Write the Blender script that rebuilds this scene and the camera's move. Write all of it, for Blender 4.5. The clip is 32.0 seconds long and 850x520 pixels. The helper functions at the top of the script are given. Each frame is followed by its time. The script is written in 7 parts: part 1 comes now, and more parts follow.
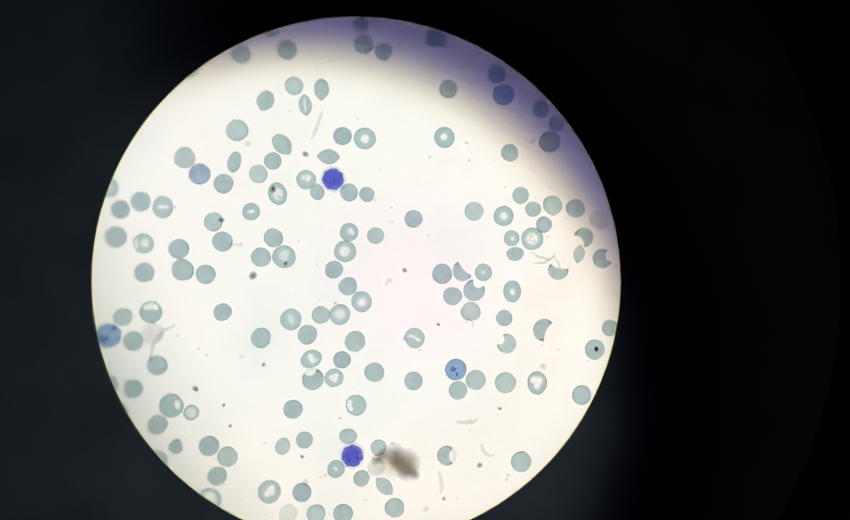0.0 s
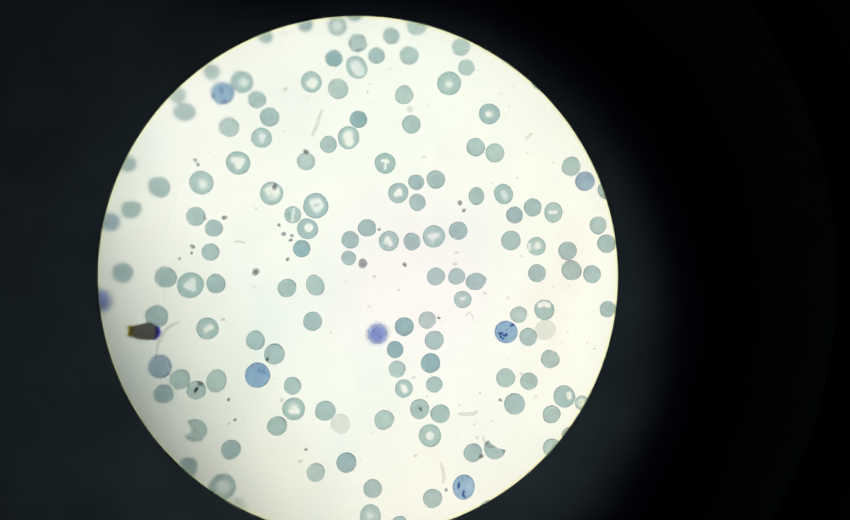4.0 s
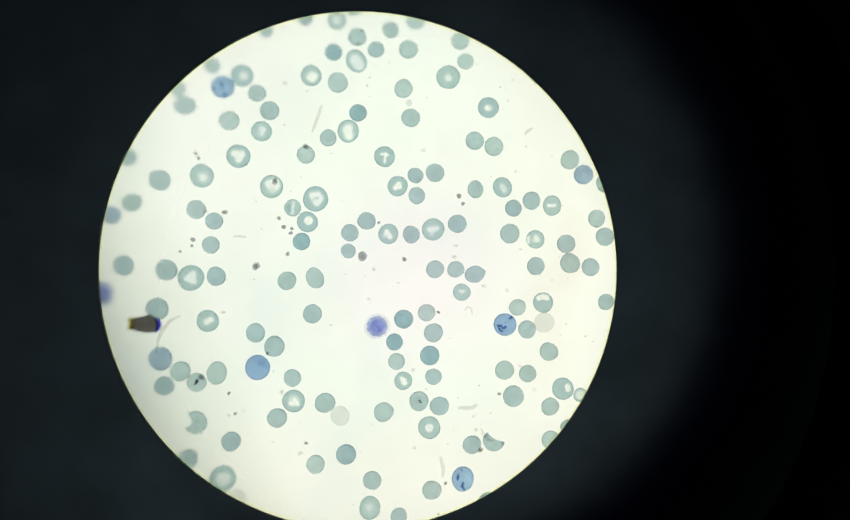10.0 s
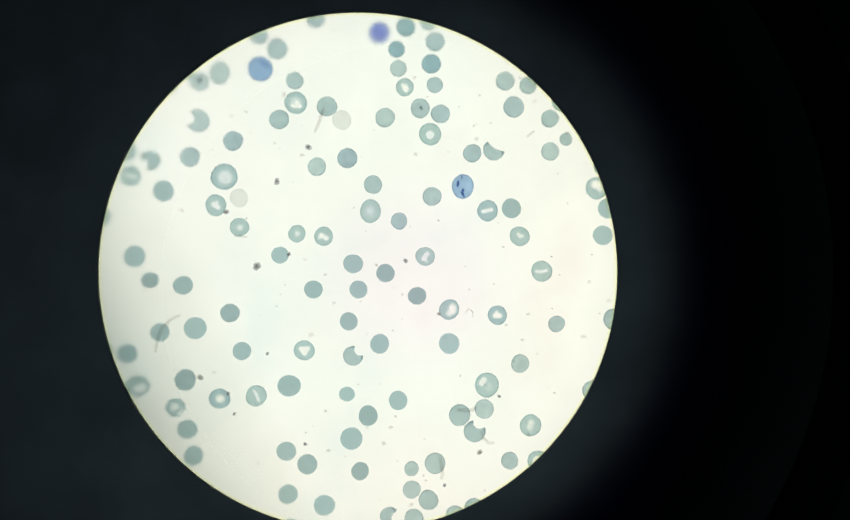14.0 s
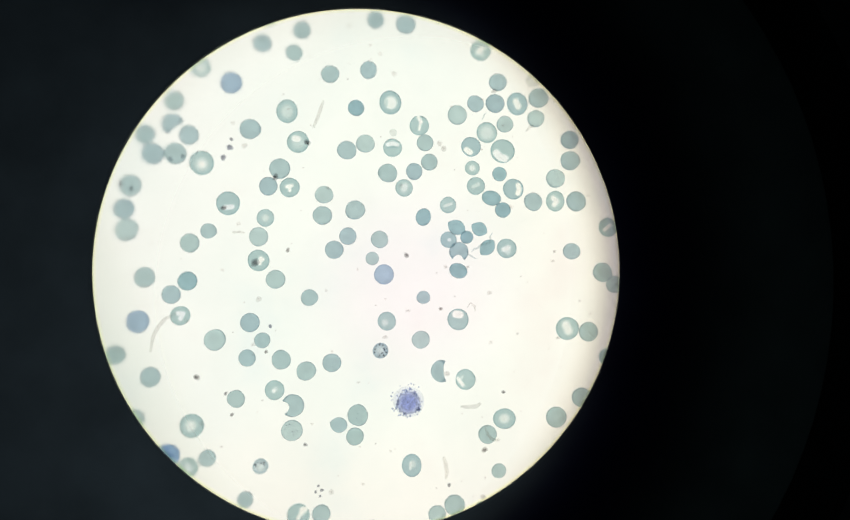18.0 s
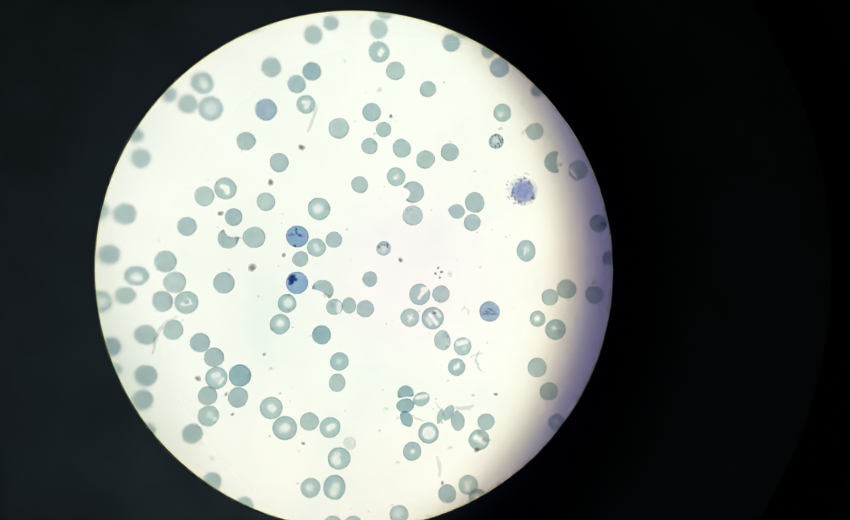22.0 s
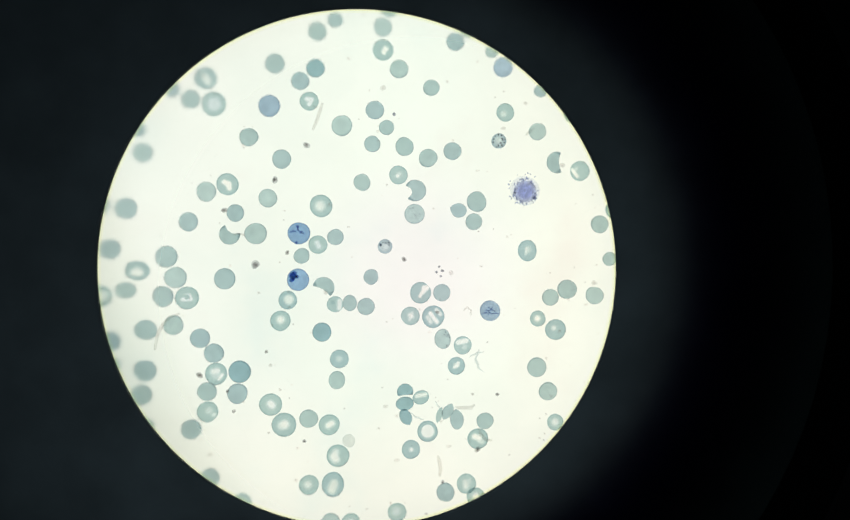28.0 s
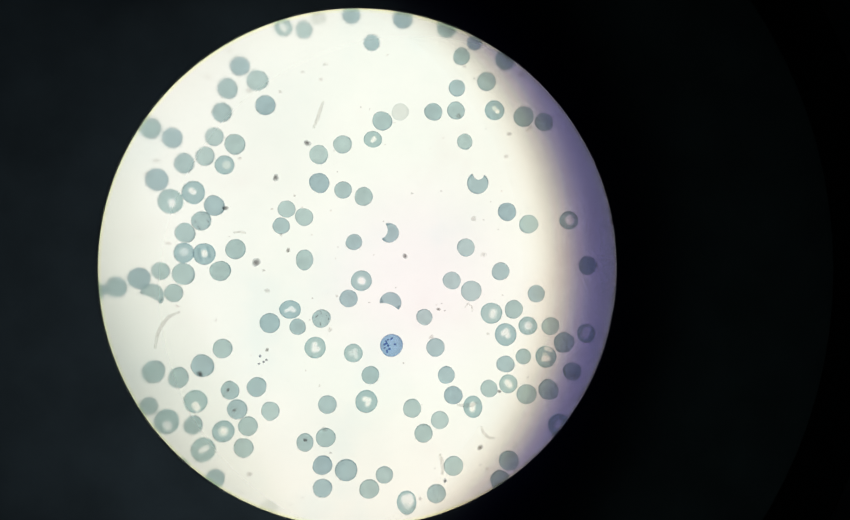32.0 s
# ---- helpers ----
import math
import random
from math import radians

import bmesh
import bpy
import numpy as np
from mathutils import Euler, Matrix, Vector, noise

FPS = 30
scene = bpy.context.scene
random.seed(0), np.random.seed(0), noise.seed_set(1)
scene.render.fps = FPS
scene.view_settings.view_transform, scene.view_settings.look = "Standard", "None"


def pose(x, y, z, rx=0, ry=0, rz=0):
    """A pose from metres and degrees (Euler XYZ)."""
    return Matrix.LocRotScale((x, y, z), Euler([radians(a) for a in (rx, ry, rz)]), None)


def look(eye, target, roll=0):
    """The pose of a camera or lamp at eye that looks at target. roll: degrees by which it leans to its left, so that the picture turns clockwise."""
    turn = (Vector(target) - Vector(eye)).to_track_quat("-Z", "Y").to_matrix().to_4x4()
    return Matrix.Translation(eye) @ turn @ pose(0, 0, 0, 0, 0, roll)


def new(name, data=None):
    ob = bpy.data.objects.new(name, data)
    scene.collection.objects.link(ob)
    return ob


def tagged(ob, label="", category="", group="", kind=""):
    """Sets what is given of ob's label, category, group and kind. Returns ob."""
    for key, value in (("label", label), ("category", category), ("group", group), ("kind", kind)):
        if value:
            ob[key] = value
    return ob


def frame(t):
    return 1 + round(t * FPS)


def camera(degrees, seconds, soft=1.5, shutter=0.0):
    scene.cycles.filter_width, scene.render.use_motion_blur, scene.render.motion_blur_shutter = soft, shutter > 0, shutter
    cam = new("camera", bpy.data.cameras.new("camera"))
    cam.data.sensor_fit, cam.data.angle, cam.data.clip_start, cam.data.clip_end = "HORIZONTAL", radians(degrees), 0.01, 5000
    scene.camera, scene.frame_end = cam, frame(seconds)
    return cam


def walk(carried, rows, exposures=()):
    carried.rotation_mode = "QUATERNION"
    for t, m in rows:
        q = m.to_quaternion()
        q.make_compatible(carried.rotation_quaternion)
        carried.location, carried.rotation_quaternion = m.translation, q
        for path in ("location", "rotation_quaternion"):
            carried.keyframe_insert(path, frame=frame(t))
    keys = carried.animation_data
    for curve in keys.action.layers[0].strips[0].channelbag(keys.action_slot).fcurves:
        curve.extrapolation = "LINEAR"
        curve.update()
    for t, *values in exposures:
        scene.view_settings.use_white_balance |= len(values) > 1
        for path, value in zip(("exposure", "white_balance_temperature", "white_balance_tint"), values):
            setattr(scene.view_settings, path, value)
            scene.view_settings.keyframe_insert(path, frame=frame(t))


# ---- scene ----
# A stained blood film seen through an eyepiece: lengths are those of the image at a thousand-fold magnification.
cam = camera(64.0, 32.0, soft=1.5, shutter=0.1)
walk(cam, [
    (0.0, pose(-0.00262, 0.00473, 0.24593, -0.325, -0.532, 0.697)),
    (0.5, pose(-0.00211, 0.00468, 0.24423, -0.325, -0.532, 0.697)),
    (1.0, pose(-0.00263, 0.00405, 0.24571, -0.325, -0.532, 0.697)),
    (1.5, pose(-0.00294, 0.00372, 0.24593, -0.325, -0.532, 0.697)),
    (2.0, pose(-0.00304, 0.00337, 0.24571, -0.325, -0.532, 0.697)),
    (2.1, pose(-0.00302, 0.00344, 0.24575, -0.325, -0.532, 0.697)),
    (2.2, pose(-0.00295, 0.00348, 0.24579, -0.318, -0.521, 0.682)),
    (2.3, pose(-0.00268, 0.00337, 0.24580, -0.282, -0.464, 0.606)),
    (2.4, pose(-0.00214, 0.00309, 0.24578, -0.210, -0.347, 0.452)),
    (2.5, pose(-0.00167, 0.00284, 0.24576, -0.146, -0.243, 0.316)),
    (2.6, pose(-0.00133, 0.00269, 0.24572, -0.109, -0.182, 0.236)),
    (2.7, pose(-0.00075, 0.00236, 0.24564, -0.037, -0.062, 0.080)),
    (2.8, pose(-0.00048, 0.00226, 0.24561, -0.010, -0.016, 0.021)),
    (2.9, pose(-0.00036, 0.00225, 0.24561, -0.002, -0.003, 0.003)),
    (3.0, pose(-0.00028, 0.00228, 0.24560, -0.000, 0.000, 0.000)),
    (3.5, pose(-0.00052, 0.00167, 0.24822, -0.000, 0.000, 0.000)),
    (5.5, pose(-0.00026, 0.00197, 0.25000, -0.000, 0.000, 0.000)),
    (6.0, pose(-0.00069, 0.00171, 0.25000, -0.000, 0.000, 0.000)),
    (6.5, pose(-0.00017, 0.00086, 0.25000, -0.000, 0.000, 0.000)),
    (7.0, pose(-0.00069, 0.00051, 0.25000, -0.000, 0.000, 0.000)),
    (7.5, pose(0.00000, 0.00000, 0.25000, -0.000, 0.000, 0.000)),
    (8.0, pose(0.00000, 0.00009, 0.25000, -0.000, 0.000, 0.000)),
    (8.5, pose(-0.00015, -0.00017, 0.25022, -0.000, 0.000, 0.000)),
    (9.0, pose(-0.00015, -0.00034, 0.25022, -0.000, 0.000, 0.000)),
    (9.5, pose(-0.00006, -0.00008, 0.25022, -0.000, 0.000, 0.000)),
    (10.0, pose(-0.00032, -0.00008, 0.25022, -0.000, 0.000, 0.000)),
    (10.5, pose(-0.00015, 0.00018, 0.25022, -0.000, 0.000, 0.000)),
    (11.0, pose(-0.00015, 0.00018, 0.25022, -0.000, 0.000, 0.000)),
    (11.5, pose(-0.00083, 0.00035, 0.25022, -0.000, 0.000, 0.000)),
    (12.0, pose(-0.00116, 0.00061, 0.25045, -0.000, 0.000, 0.000)),
    (12.5, pose(-0.00083, 0.00043, 0.25022, -0.000, 0.000, 0.000)),
    (13.0, pose(-0.00075, 0.00043, 0.25022, -0.000, 0.000, 0.000)),
    (13.2, pose(-0.00066, 0.00043, 0.25013, -0.000, 0.000, 0.000)),
    (13.3, pose(-0.00061, 0.00043, 0.25009, 0.000, 0.000, -0.000)),
    (13.4, pose(-0.00056, 0.00043, 0.25004, -0.000, 0.000, 0.000)),
    (13.5, pose(-0.00051, 0.00043, 0.25000, -0.000, 0.000, 0.000)),
    (14.0, pose(-0.00302, -0.00050, 0.25031, 0.251, -0.597, 0.579)),
    (14.5, pose(-0.00507, -0.00129, 0.25049, 0.448, -1.094, 1.052)),
    (15.0, pose(-0.00642, -0.00182, 0.25054, 0.575, -1.427, 1.366)),
    (15.5, pose(-0.00667, -0.00198, 0.25046, 0.603, -1.503, 1.437)),
    (15.6, pose(-0.00672, -0.00188, 0.25002, 0.603, -1.503, 1.437)),
    (15.7, pose(-0.00678, -0.00178, 0.24957, 0.603, -1.503, 1.437)),
    (15.8, pose(-0.00683, -0.00169, 0.24913, 0.603, -1.503, 1.437)),
    (15.9, pose(-0.00688, -0.00159, 0.24868, 0.603, -1.503, 1.437)),
    (16.0, pose(-0.00694, -0.00149, 0.24824, 0.603, -1.503, 1.437)),
    (16.1, pose(-0.01193, -0.00271, 0.24870, 0.855, -2.680, 1.518)),
    (16.2, pose(-0.01443, -0.00331, 0.24883, 0.979, -3.270, 1.555)),
    (16.3, pose(-0.01502, -0.00347, 0.24881, 1.008, -3.407, 1.563)),
    (16.5, pose(-0.00695, -0.00158, 0.24802, 0.603, -1.503, 1.437)),
    (16.8, pose(-0.01612, -0.00389, 0.24867, 1.070, -3.702, 1.580)),
    (16.9, pose(-0.01824, -0.00443, 0.24871, 1.176, -4.212, 1.608)),
    (17.0, pose(-0.02378, -0.00577, 0.24868, 1.447, -5.529, 1.670)),
    (17.1, pose(-0.02159, -0.00687, 0.24862, 1.710, -5.020, 1.382)),
    (17.2, pose(-0.01860, -0.00836, 0.24849, 2.061, -4.322, 0.996)),
    (17.3, pose(-0.01464, -0.01030, 0.24821, 2.513, -3.387, 0.497)),
    (17.4, pose(-0.01109, -0.01204, 0.24781, 2.907, -2.539, 0.059)),
    (17.5, pose(-0.00913, -0.01302, 0.24749, 3.120, -2.066, -0.179)),
    (18.0, pose(-0.00896, -0.01319, 0.24750, 3.120, -2.066, -0.179)),
    (18.3, pose(-0.00896, -0.01324, 0.24749, 3.120, -2.066, -0.179)),
    (18.4, pose(-0.00896, -0.01326, 0.24749, 3.120, -2.066, -0.179)),
    (18.5, pose(-0.00896, -0.01327, 0.24749, 3.120, -2.066, -0.179)),
    (18.6, pose(-0.00918, -0.00744, 0.24771, 1.755, -2.121, -0.135)),
    (18.7, pose(-0.00946, -0.00015, 0.24777, 0.050, -2.191, -0.077)),
    (18.8, pose(-0.00956, 0.00252, 0.24773, -0.573, -2.216, -0.055)),
    (19.0, pose(-0.00957, 0.00271, 0.24772, -0.610, -2.218, -0.054)),
    (19.2, pose(-0.00955, 0.00270, 0.24712, -0.610, -2.218, -0.054)),
    (19.3, pose(-0.00953, 0.00269, 0.24682, -0.610, -2.218, -0.054)),
    (19.4, pose(-0.00952, 0.00268, 0.24652, -0.610, -2.218, -0.054)),
    (19.5, pose(-0.00951, 0.00267, 0.24622, -0.610, -2.218, -0.054)),
    (19.6, pose(-0.00400, 0.00390, 0.24579, -0.912, -0.912, -0.082)),
    (19.7, pose(-0.00102, 0.00455, 0.24560, -1.076, -0.204, -0.103)),
    (20.0, pose(-0.00019, 0.00467, 0.24635, -1.122, -0.005, -0.110)),
    (20.5, pose(0.00101, 0.00467, 0.24899, -1.122, -0.005, -0.110)),
    (21.0, pose(0.00100, 0.00486, 0.24966, -1.122, -0.005, -0.110)),
    (21.5, pose(0.00066, 0.00477, 0.24966, -1.122, -0.005, -0.110)),
    (22.0, pose(0.00085, 0.00452, 0.24989, -1.122, -0.005, -0.110)),
    (22.5, pose(0.00066, 0.00460, 0.24966, -1.122, -0.005, -0.110)),
    (23.0, pose(0.00143, 0.00469, 0.24966, -1.122, -0.005, -0.110)),
    (23.5, pose(0.00143, 0.00434, 0.24967, -1.122, -0.005, -0.110)),
    (24.0, pose(0.00104, 0.00417, 0.24971, -1.132, -0.052, -0.020)),
    (24.5, pose(0.00012, 0.00431, 0.24978, -1.151, -0.143, 0.151)),
    (25.0, pose(-0.00024, 0.00453, 0.24983, -1.168, -0.222, 0.301)),
    (25.5, pose(-0.00085, 0.00481, 0.24983, -1.172, -0.241, 0.338)),
    (27.5, pose(-0.00119, 0.00448, 0.25018, -1.207, -0.399, 0.636)),
    (28.0, pose(-0.00180, 0.00464, 0.25017, -1.207, -0.399, 0.636)),
    (28.5, pose(-0.00111, 0.00448, 0.25018, -1.207, -0.399, 0.636)),
    (28.9, pose(-0.00140, 0.00460, 0.24999, -1.207, -0.399, 0.636)),
    (29.0, pose(-0.00147, 0.00464, 0.24995, -1.207, -0.399, 0.636)),
    (29.1, pose(-0.00155, 0.00366, 0.24999, -0.972, -0.421, 0.589)),
    (29.2, pose(-0.00172, 0.00151, 0.25008, -0.468, -0.469, 0.488)),
    (29.3, pose(-0.00190, -0.00063, 0.25015, 0.033, -0.516, 0.386)),
    (29.4, pose(-0.00200, -0.00191, 0.25018, 0.339, -0.543, 0.323)),
    (29.5, pose(-0.00206, -0.00253, 0.25019, 0.492, -0.556, 0.292)),
    (29.6, pose(0.00226, -0.00086, 0.24528, 0.221, 0.410, 0.359)),
    (29.7, pose(0.00298, -0.00052, 0.24472, 0.182, 0.553, 0.369)),
    (29.8, pose(0.00890, 0.00149, 0.23790, -0.206, 1.950, 0.448)),
    (29.9, pose(0.01292, 0.00293, 0.23157, -0.478, 2.935, 0.493)),
    (30.0, pose(0.01341, 0.00317, 0.23086, -0.502, 3.025, 0.497)),
    (30.2, pose(0.01317, 0.00292, 0.23116, -0.478, 2.935, 0.493)),
    (30.5, pose(0.00543, 0.00043, 0.24115, -0.008, 1.233, 0.410)),
    (30.8, pose(0.00288, -0.00093, 0.24818, 0.170, 0.596, 0.371)),
    (31.0, pose(0.00254, -0.00128, 0.24891, 0.192, 0.517, 0.366)),
    (31.1, pose(0.00229, -0.00132, 0.24903, 0.201, 0.485, 0.364)),
    (31.2, pose(0.00082, -0.00172, 0.24939, 0.290, 0.163, 0.343)),
    (31.3, pose(-0.00107, -0.00224, 0.24980, 0.407, -0.256, 0.314)),
    (31.5, pose(-0.00257, -0.00262, 0.25018, 0.492, -0.556, 0.292)),
    (32.0, pose(-0.00265, -0.00296, 0.25018, 0.492, -0.556, 0.292)),
], exposures=[
(0.0, 0.0, 6680, 14.5), (1.0, 0.02, 6640, 9.5), (2.0, 0.0, 6670, 11), (3.0, 0.01, 6710, 9), (5.5, 0.02, 6700, 2.5), (11.4, 0.02, 6700, 2.5), (12.0, 0.03, 6650, 4.5), (12.6, 0.02, 6700, 2.5), (13.0, 0.02, 6700, 2.5), (15.5, 0.02, 6655, 11), (17.0, 0.04, 6660, 9.5), (18.0, 0.04, 6650, 9), (19.5, 0.02, 6600, 11), (20.1, 0.02, 6620, 10), (20.6, 0.02, 6720, 2), (21.5, 0.02, 6720, 2), (22.0, 0.03, 6650, 6), (22.6, 0.02, 6720, 2), (25.0, 0.02, 6720, 2), (25.5, 0.02, 6660, 5), (28.0, 0.02, 6660, 4), (29.0, 0.02, 6720, 3), (29.6, 0.0, 6620, 10), (29.9, -0.12, 6520, 13), (30.2, -0.12, 6520, 13), (30.5, -0.06, 6570, 11), (31.0, 0.02, 6690, 8), (32.0, 0.02, 6700, 9),
])

# the place of the glass slide on its stage, fitted to the camera's view
STAGE = [
    (0.0, -0.13714, -0.00017, 0.01456),
    (0.5, -0.13487, -0.00013, 0.01645),
    (1.0, -0.13463, -0.00008, 0.01539),
    (1.5, -0.13444, -0.00031, 0.01466),
    (2.0, -0.13394, -0.00061, 0.01475),
    (2.1, -0.13392, -0.00055, 0.01479),
    (2.2, -0.13094, -0.00047, 0.01456),
    (2.3, -0.11638, -0.00036, 0.01323),
    (2.4, -0.08675, -0.00034, 0.01039),
    (2.5, -0.06049, -0.00044, 0.00777),
    (2.6, -0.04496, -0.00056, 0.00616),
    (2.7, -0.01464, -0.00094, 0.00290),
    (2.8, -0.00315, -0.00111, 0.00164),
    (2.9, 0.00027, -0.00114, 0.00126),
    (3.0, 0.00101, -0.00112, 0.00119),
    (3.5, 0.00008, -0.00132, 0.00060),
    (5.5, 0.00012, -0.00086, 0.00016),
    (6.0, -0.00022, -0.00068, -0.00023),
    (6.5, -0.00004, -0.00059, 0.00012),
    (7.0, -0.00023, -0.00038, -0.00033),
    (7.5, -0.00053, -0.00034, -0.00013),
    (8.0, -0.00046, -0.00025, -0.00012),
    (8.5, -0.00043, -0.00015, 0.00012),
    (9.0, -0.00015, -0.00034, 0.00022),
    (9.5, -0.00012, -0.00037, 0.00023),
    (10.0, -0.00002, -0.00049, 0.00018),
    (10.5, 0.00014, -0.00029, 0.00001),
    (11.0, 0.00021, -0.00026, 0.00016),
    (11.5, 0.00004, -0.00033, 0.00016),
    (12.0, 0.00069, -0.00031, 0.00041),
    (12.5, 0.00087, -0.00006, -0.00006),
    (13.0, 0.00075, 0.00006, 0.00008),
    (13.2, 0.00087, 0.00194, -0.00009),
    (13.3, 0.00101, 0.00947, -0.00046),
    (13.4, 0.00124, 0.02407, -0.00113),
    (13.5, 0.00158, 0.04714, -0.00215),
    (14.0, -0.00025, 0.10775, -0.00159),
    (14.5, -0.00267, 0.15772, -0.00082),
    (15.0, -0.00472, 0.19099, -0.00019),
    (15.5, -0.00518, 0.19851, -0.00012),
    (15.6, -0.02227, 0.19842, 0.00046),
    (15.7, -0.04637, 0.19824, 0.00146),
    (15.8, -0.07047, 0.19806, 0.00247),
    (15.9, -0.09417, 0.19788, 0.00345),
    (16.0, -0.10865, 0.19782, 0.00387),
    (16.1, -0.12054, 0.19768, 0.00503),
    (16.2, -0.12650, 0.19760, 0.00536),
    (16.3, -0.12790, 0.19757, 0.00538),
    (16.5, -0.12999, 0.19719, 0.00220),
    (16.8, -0.13074, 0.19741, 0.00529),
    (16.9, -0.13586, 0.19731, 0.00537),
    (17.0, -0.14914, 0.19709, 0.00511),
    (17.1, -0.17130, 0.19647, 0.00557),
    (17.2, -0.20153, 0.19597, 0.00682),
    (17.3, -0.24177, 0.19591, 0.00961),
    (17.4, -0.27799, 0.19641, 0.01317),
    (17.5, -0.29811, 0.19688, 0.01555),
    (18.0, -0.30876, 0.19741, 0.01603),
    (18.3, -0.30876, 0.19742, 0.01603),
    (18.4, -0.30892, 0.19936, 0.01603),
    (18.5, -0.30968, 0.20854, 0.01604),
    (18.6, -0.31000, 0.23219, 0.01706),
    (18.7, -0.31042, 0.26193, 0.01672),
    (18.8, -0.31057, 0.27285, 0.01614),
    (19.0, -0.31058, 0.27354, 0.01610),
    (19.2, -0.31014, 0.27352, 0.01549),
    (19.3, -0.30609, 0.27349, 0.01512),
    (19.4, -0.29410, 0.27343, 0.01461),
    (19.5, -0.27630, 0.27335, 0.01401),
    (19.6, -0.27014, 0.27323, 0.01227),
    (19.7, -0.26686, 0.27315, 0.01130),
    (20.0, -0.26596, 0.27306, 0.01183),
    (20.5, -0.26549, 0.27334, 0.01066),
    (21.0, -0.26544, 0.27322, 0.01063),
    (21.5, -0.26550, 0.27350, 0.01081),
    (22.0, -0.26534, 0.27319, 0.01098),
    (22.5, -0.26546, 0.27329, 0.01077),
    (23.0, -0.26537, 0.27337, 0.01094),
    (23.5, -0.26560, 0.27334, 0.01059),
    (24.0, -0.26554, 0.27337, 0.01071),
    (24.5, -0.26550, 0.27328, 0.01069),
    (25.0, -0.26546, 0.27318, 0.01060),
    (25.5, -0.26556, 0.27335, 0.01054),
    (27.5, -0.26545, 0.27348, 0.01096),
    (28.0, -0.26574, 0.27351, 0.01108),
    (28.5, -0.26568, 0.27340, 0.01119),
    (28.9, -0.26595, 0.27359, 0.01099),
    (29.0, -0.26482, 0.27750, 0.00965),
    (29.1, -0.26383, 0.30378, 0.00909),
    (29.2, -0.26156, 0.36032, 0.00862),
    (29.3, -0.25910, 0.41650, 0.00913),
    (29.4, -0.25751, 0.45080, 0.00993),
    (29.5, -0.25668, 0.46798, 0.01047),
    (29.6, -0.25732, 0.46805, 0.01160),
    (29.7, -0.25732, 0.46816, 0.01195),
    (29.8, -0.25814, 0.46798, 0.01405),
    (29.9, -0.25862, 0.46796, 0.01413),
    (30.0, -0.25853, 0.46808, 0.01401),
    (30.2, -0.25837, 0.46798, 0.01372),
    (30.5, -0.25820, 0.46864, 0.01273),
    (30.8, -0.25860, 0.46824, 0.01093),
    (31.0, -0.25866, 0.46801, 0.01058),
    (31.1, -0.25929, 0.46802, 0.01072),
    (31.2, -0.26458, 0.46812, 0.01130),
    (31.3, -0.27142, 0.46825, 0.01192),
    (31.5, -0.27649, 0.46835, 0.01240),
    (32.0, -0.27845, 0.46852, 0.01304),
]
TILT = pose(0, 0, 0, -0.813, 3.436, 0.342)
STOP_X, STOP_Y, STOP_Z, STOP_R = -0.02176, -0.00343, 0.035, 0.08208

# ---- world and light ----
# faint blue ambient, added to lift the black of the surround
world = bpy.data.worlds.new("faint_ambient")
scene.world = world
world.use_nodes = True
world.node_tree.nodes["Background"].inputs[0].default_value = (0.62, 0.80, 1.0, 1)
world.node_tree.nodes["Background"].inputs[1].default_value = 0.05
# fill sun added for the surround's soft glow; no such lamp is seen
fill_sun = new("surround_fill", bpy.data.lights.new("surround_fill", "SUN"))
fill_sun.data.energy, fill_sun.data.angle, fill_sun.data.color = 0.46, radians(48), (0.68, 0.88, 1.0)
fill_sun.matrix_basis = look((-0.012, 0.05, 0.235), (0, 0, 0))


# ---- materials ----
def nodes_of(name):
    m = bpy.data.materials.new(name)
    m.use_nodes = True
    m.node_tree.nodes.clear()
    return m, m.node_tree.nodes, m.node_tree.links


def ramp(nodes, stops):
    n = nodes.new("ShaderNodeValToRGB")
    e = n.color_ramp.elements
    while len(e) < len(stops):
        e.new(0.5)
    for el, (p, c) in zip(e, stops):
        el.position, el.color = p, (*c, 1)
    return n


def radial(nodes, links):
    """Distance from the middle of a thing, 0 in the middle and 1 at its edge."""
    tc = nodes.new("ShaderNodeTexCoord")
    mp = nodes.new("ShaderNodeMapping")
    mp.inputs["Location"].default_value = (-1, -1, 0)
    mp.inputs["Scale"].default_value = (2, 2, 0)
    links.new(tc.outputs["Generated"], mp.inputs["Vector"])
    ln = nodes.new("ShaderNodeVectorMath")
    ln.operation = "LENGTH"
    links.new(mp.outputs[0], ln.inputs[0])
    return tc, ln.outputs["Value"]


def multiply(nodes, links, a, b, fac=1.0):
    n = nodes.new("ShaderNodeMix")
    n.data_type, n.blend_type = "RGBA", "MULTIPLY"
    n.inputs[0].default_value = fac
    links.new(a, n.inputs[6])
    links.new(b, n.inputs[7])
    return n.outputs[2]


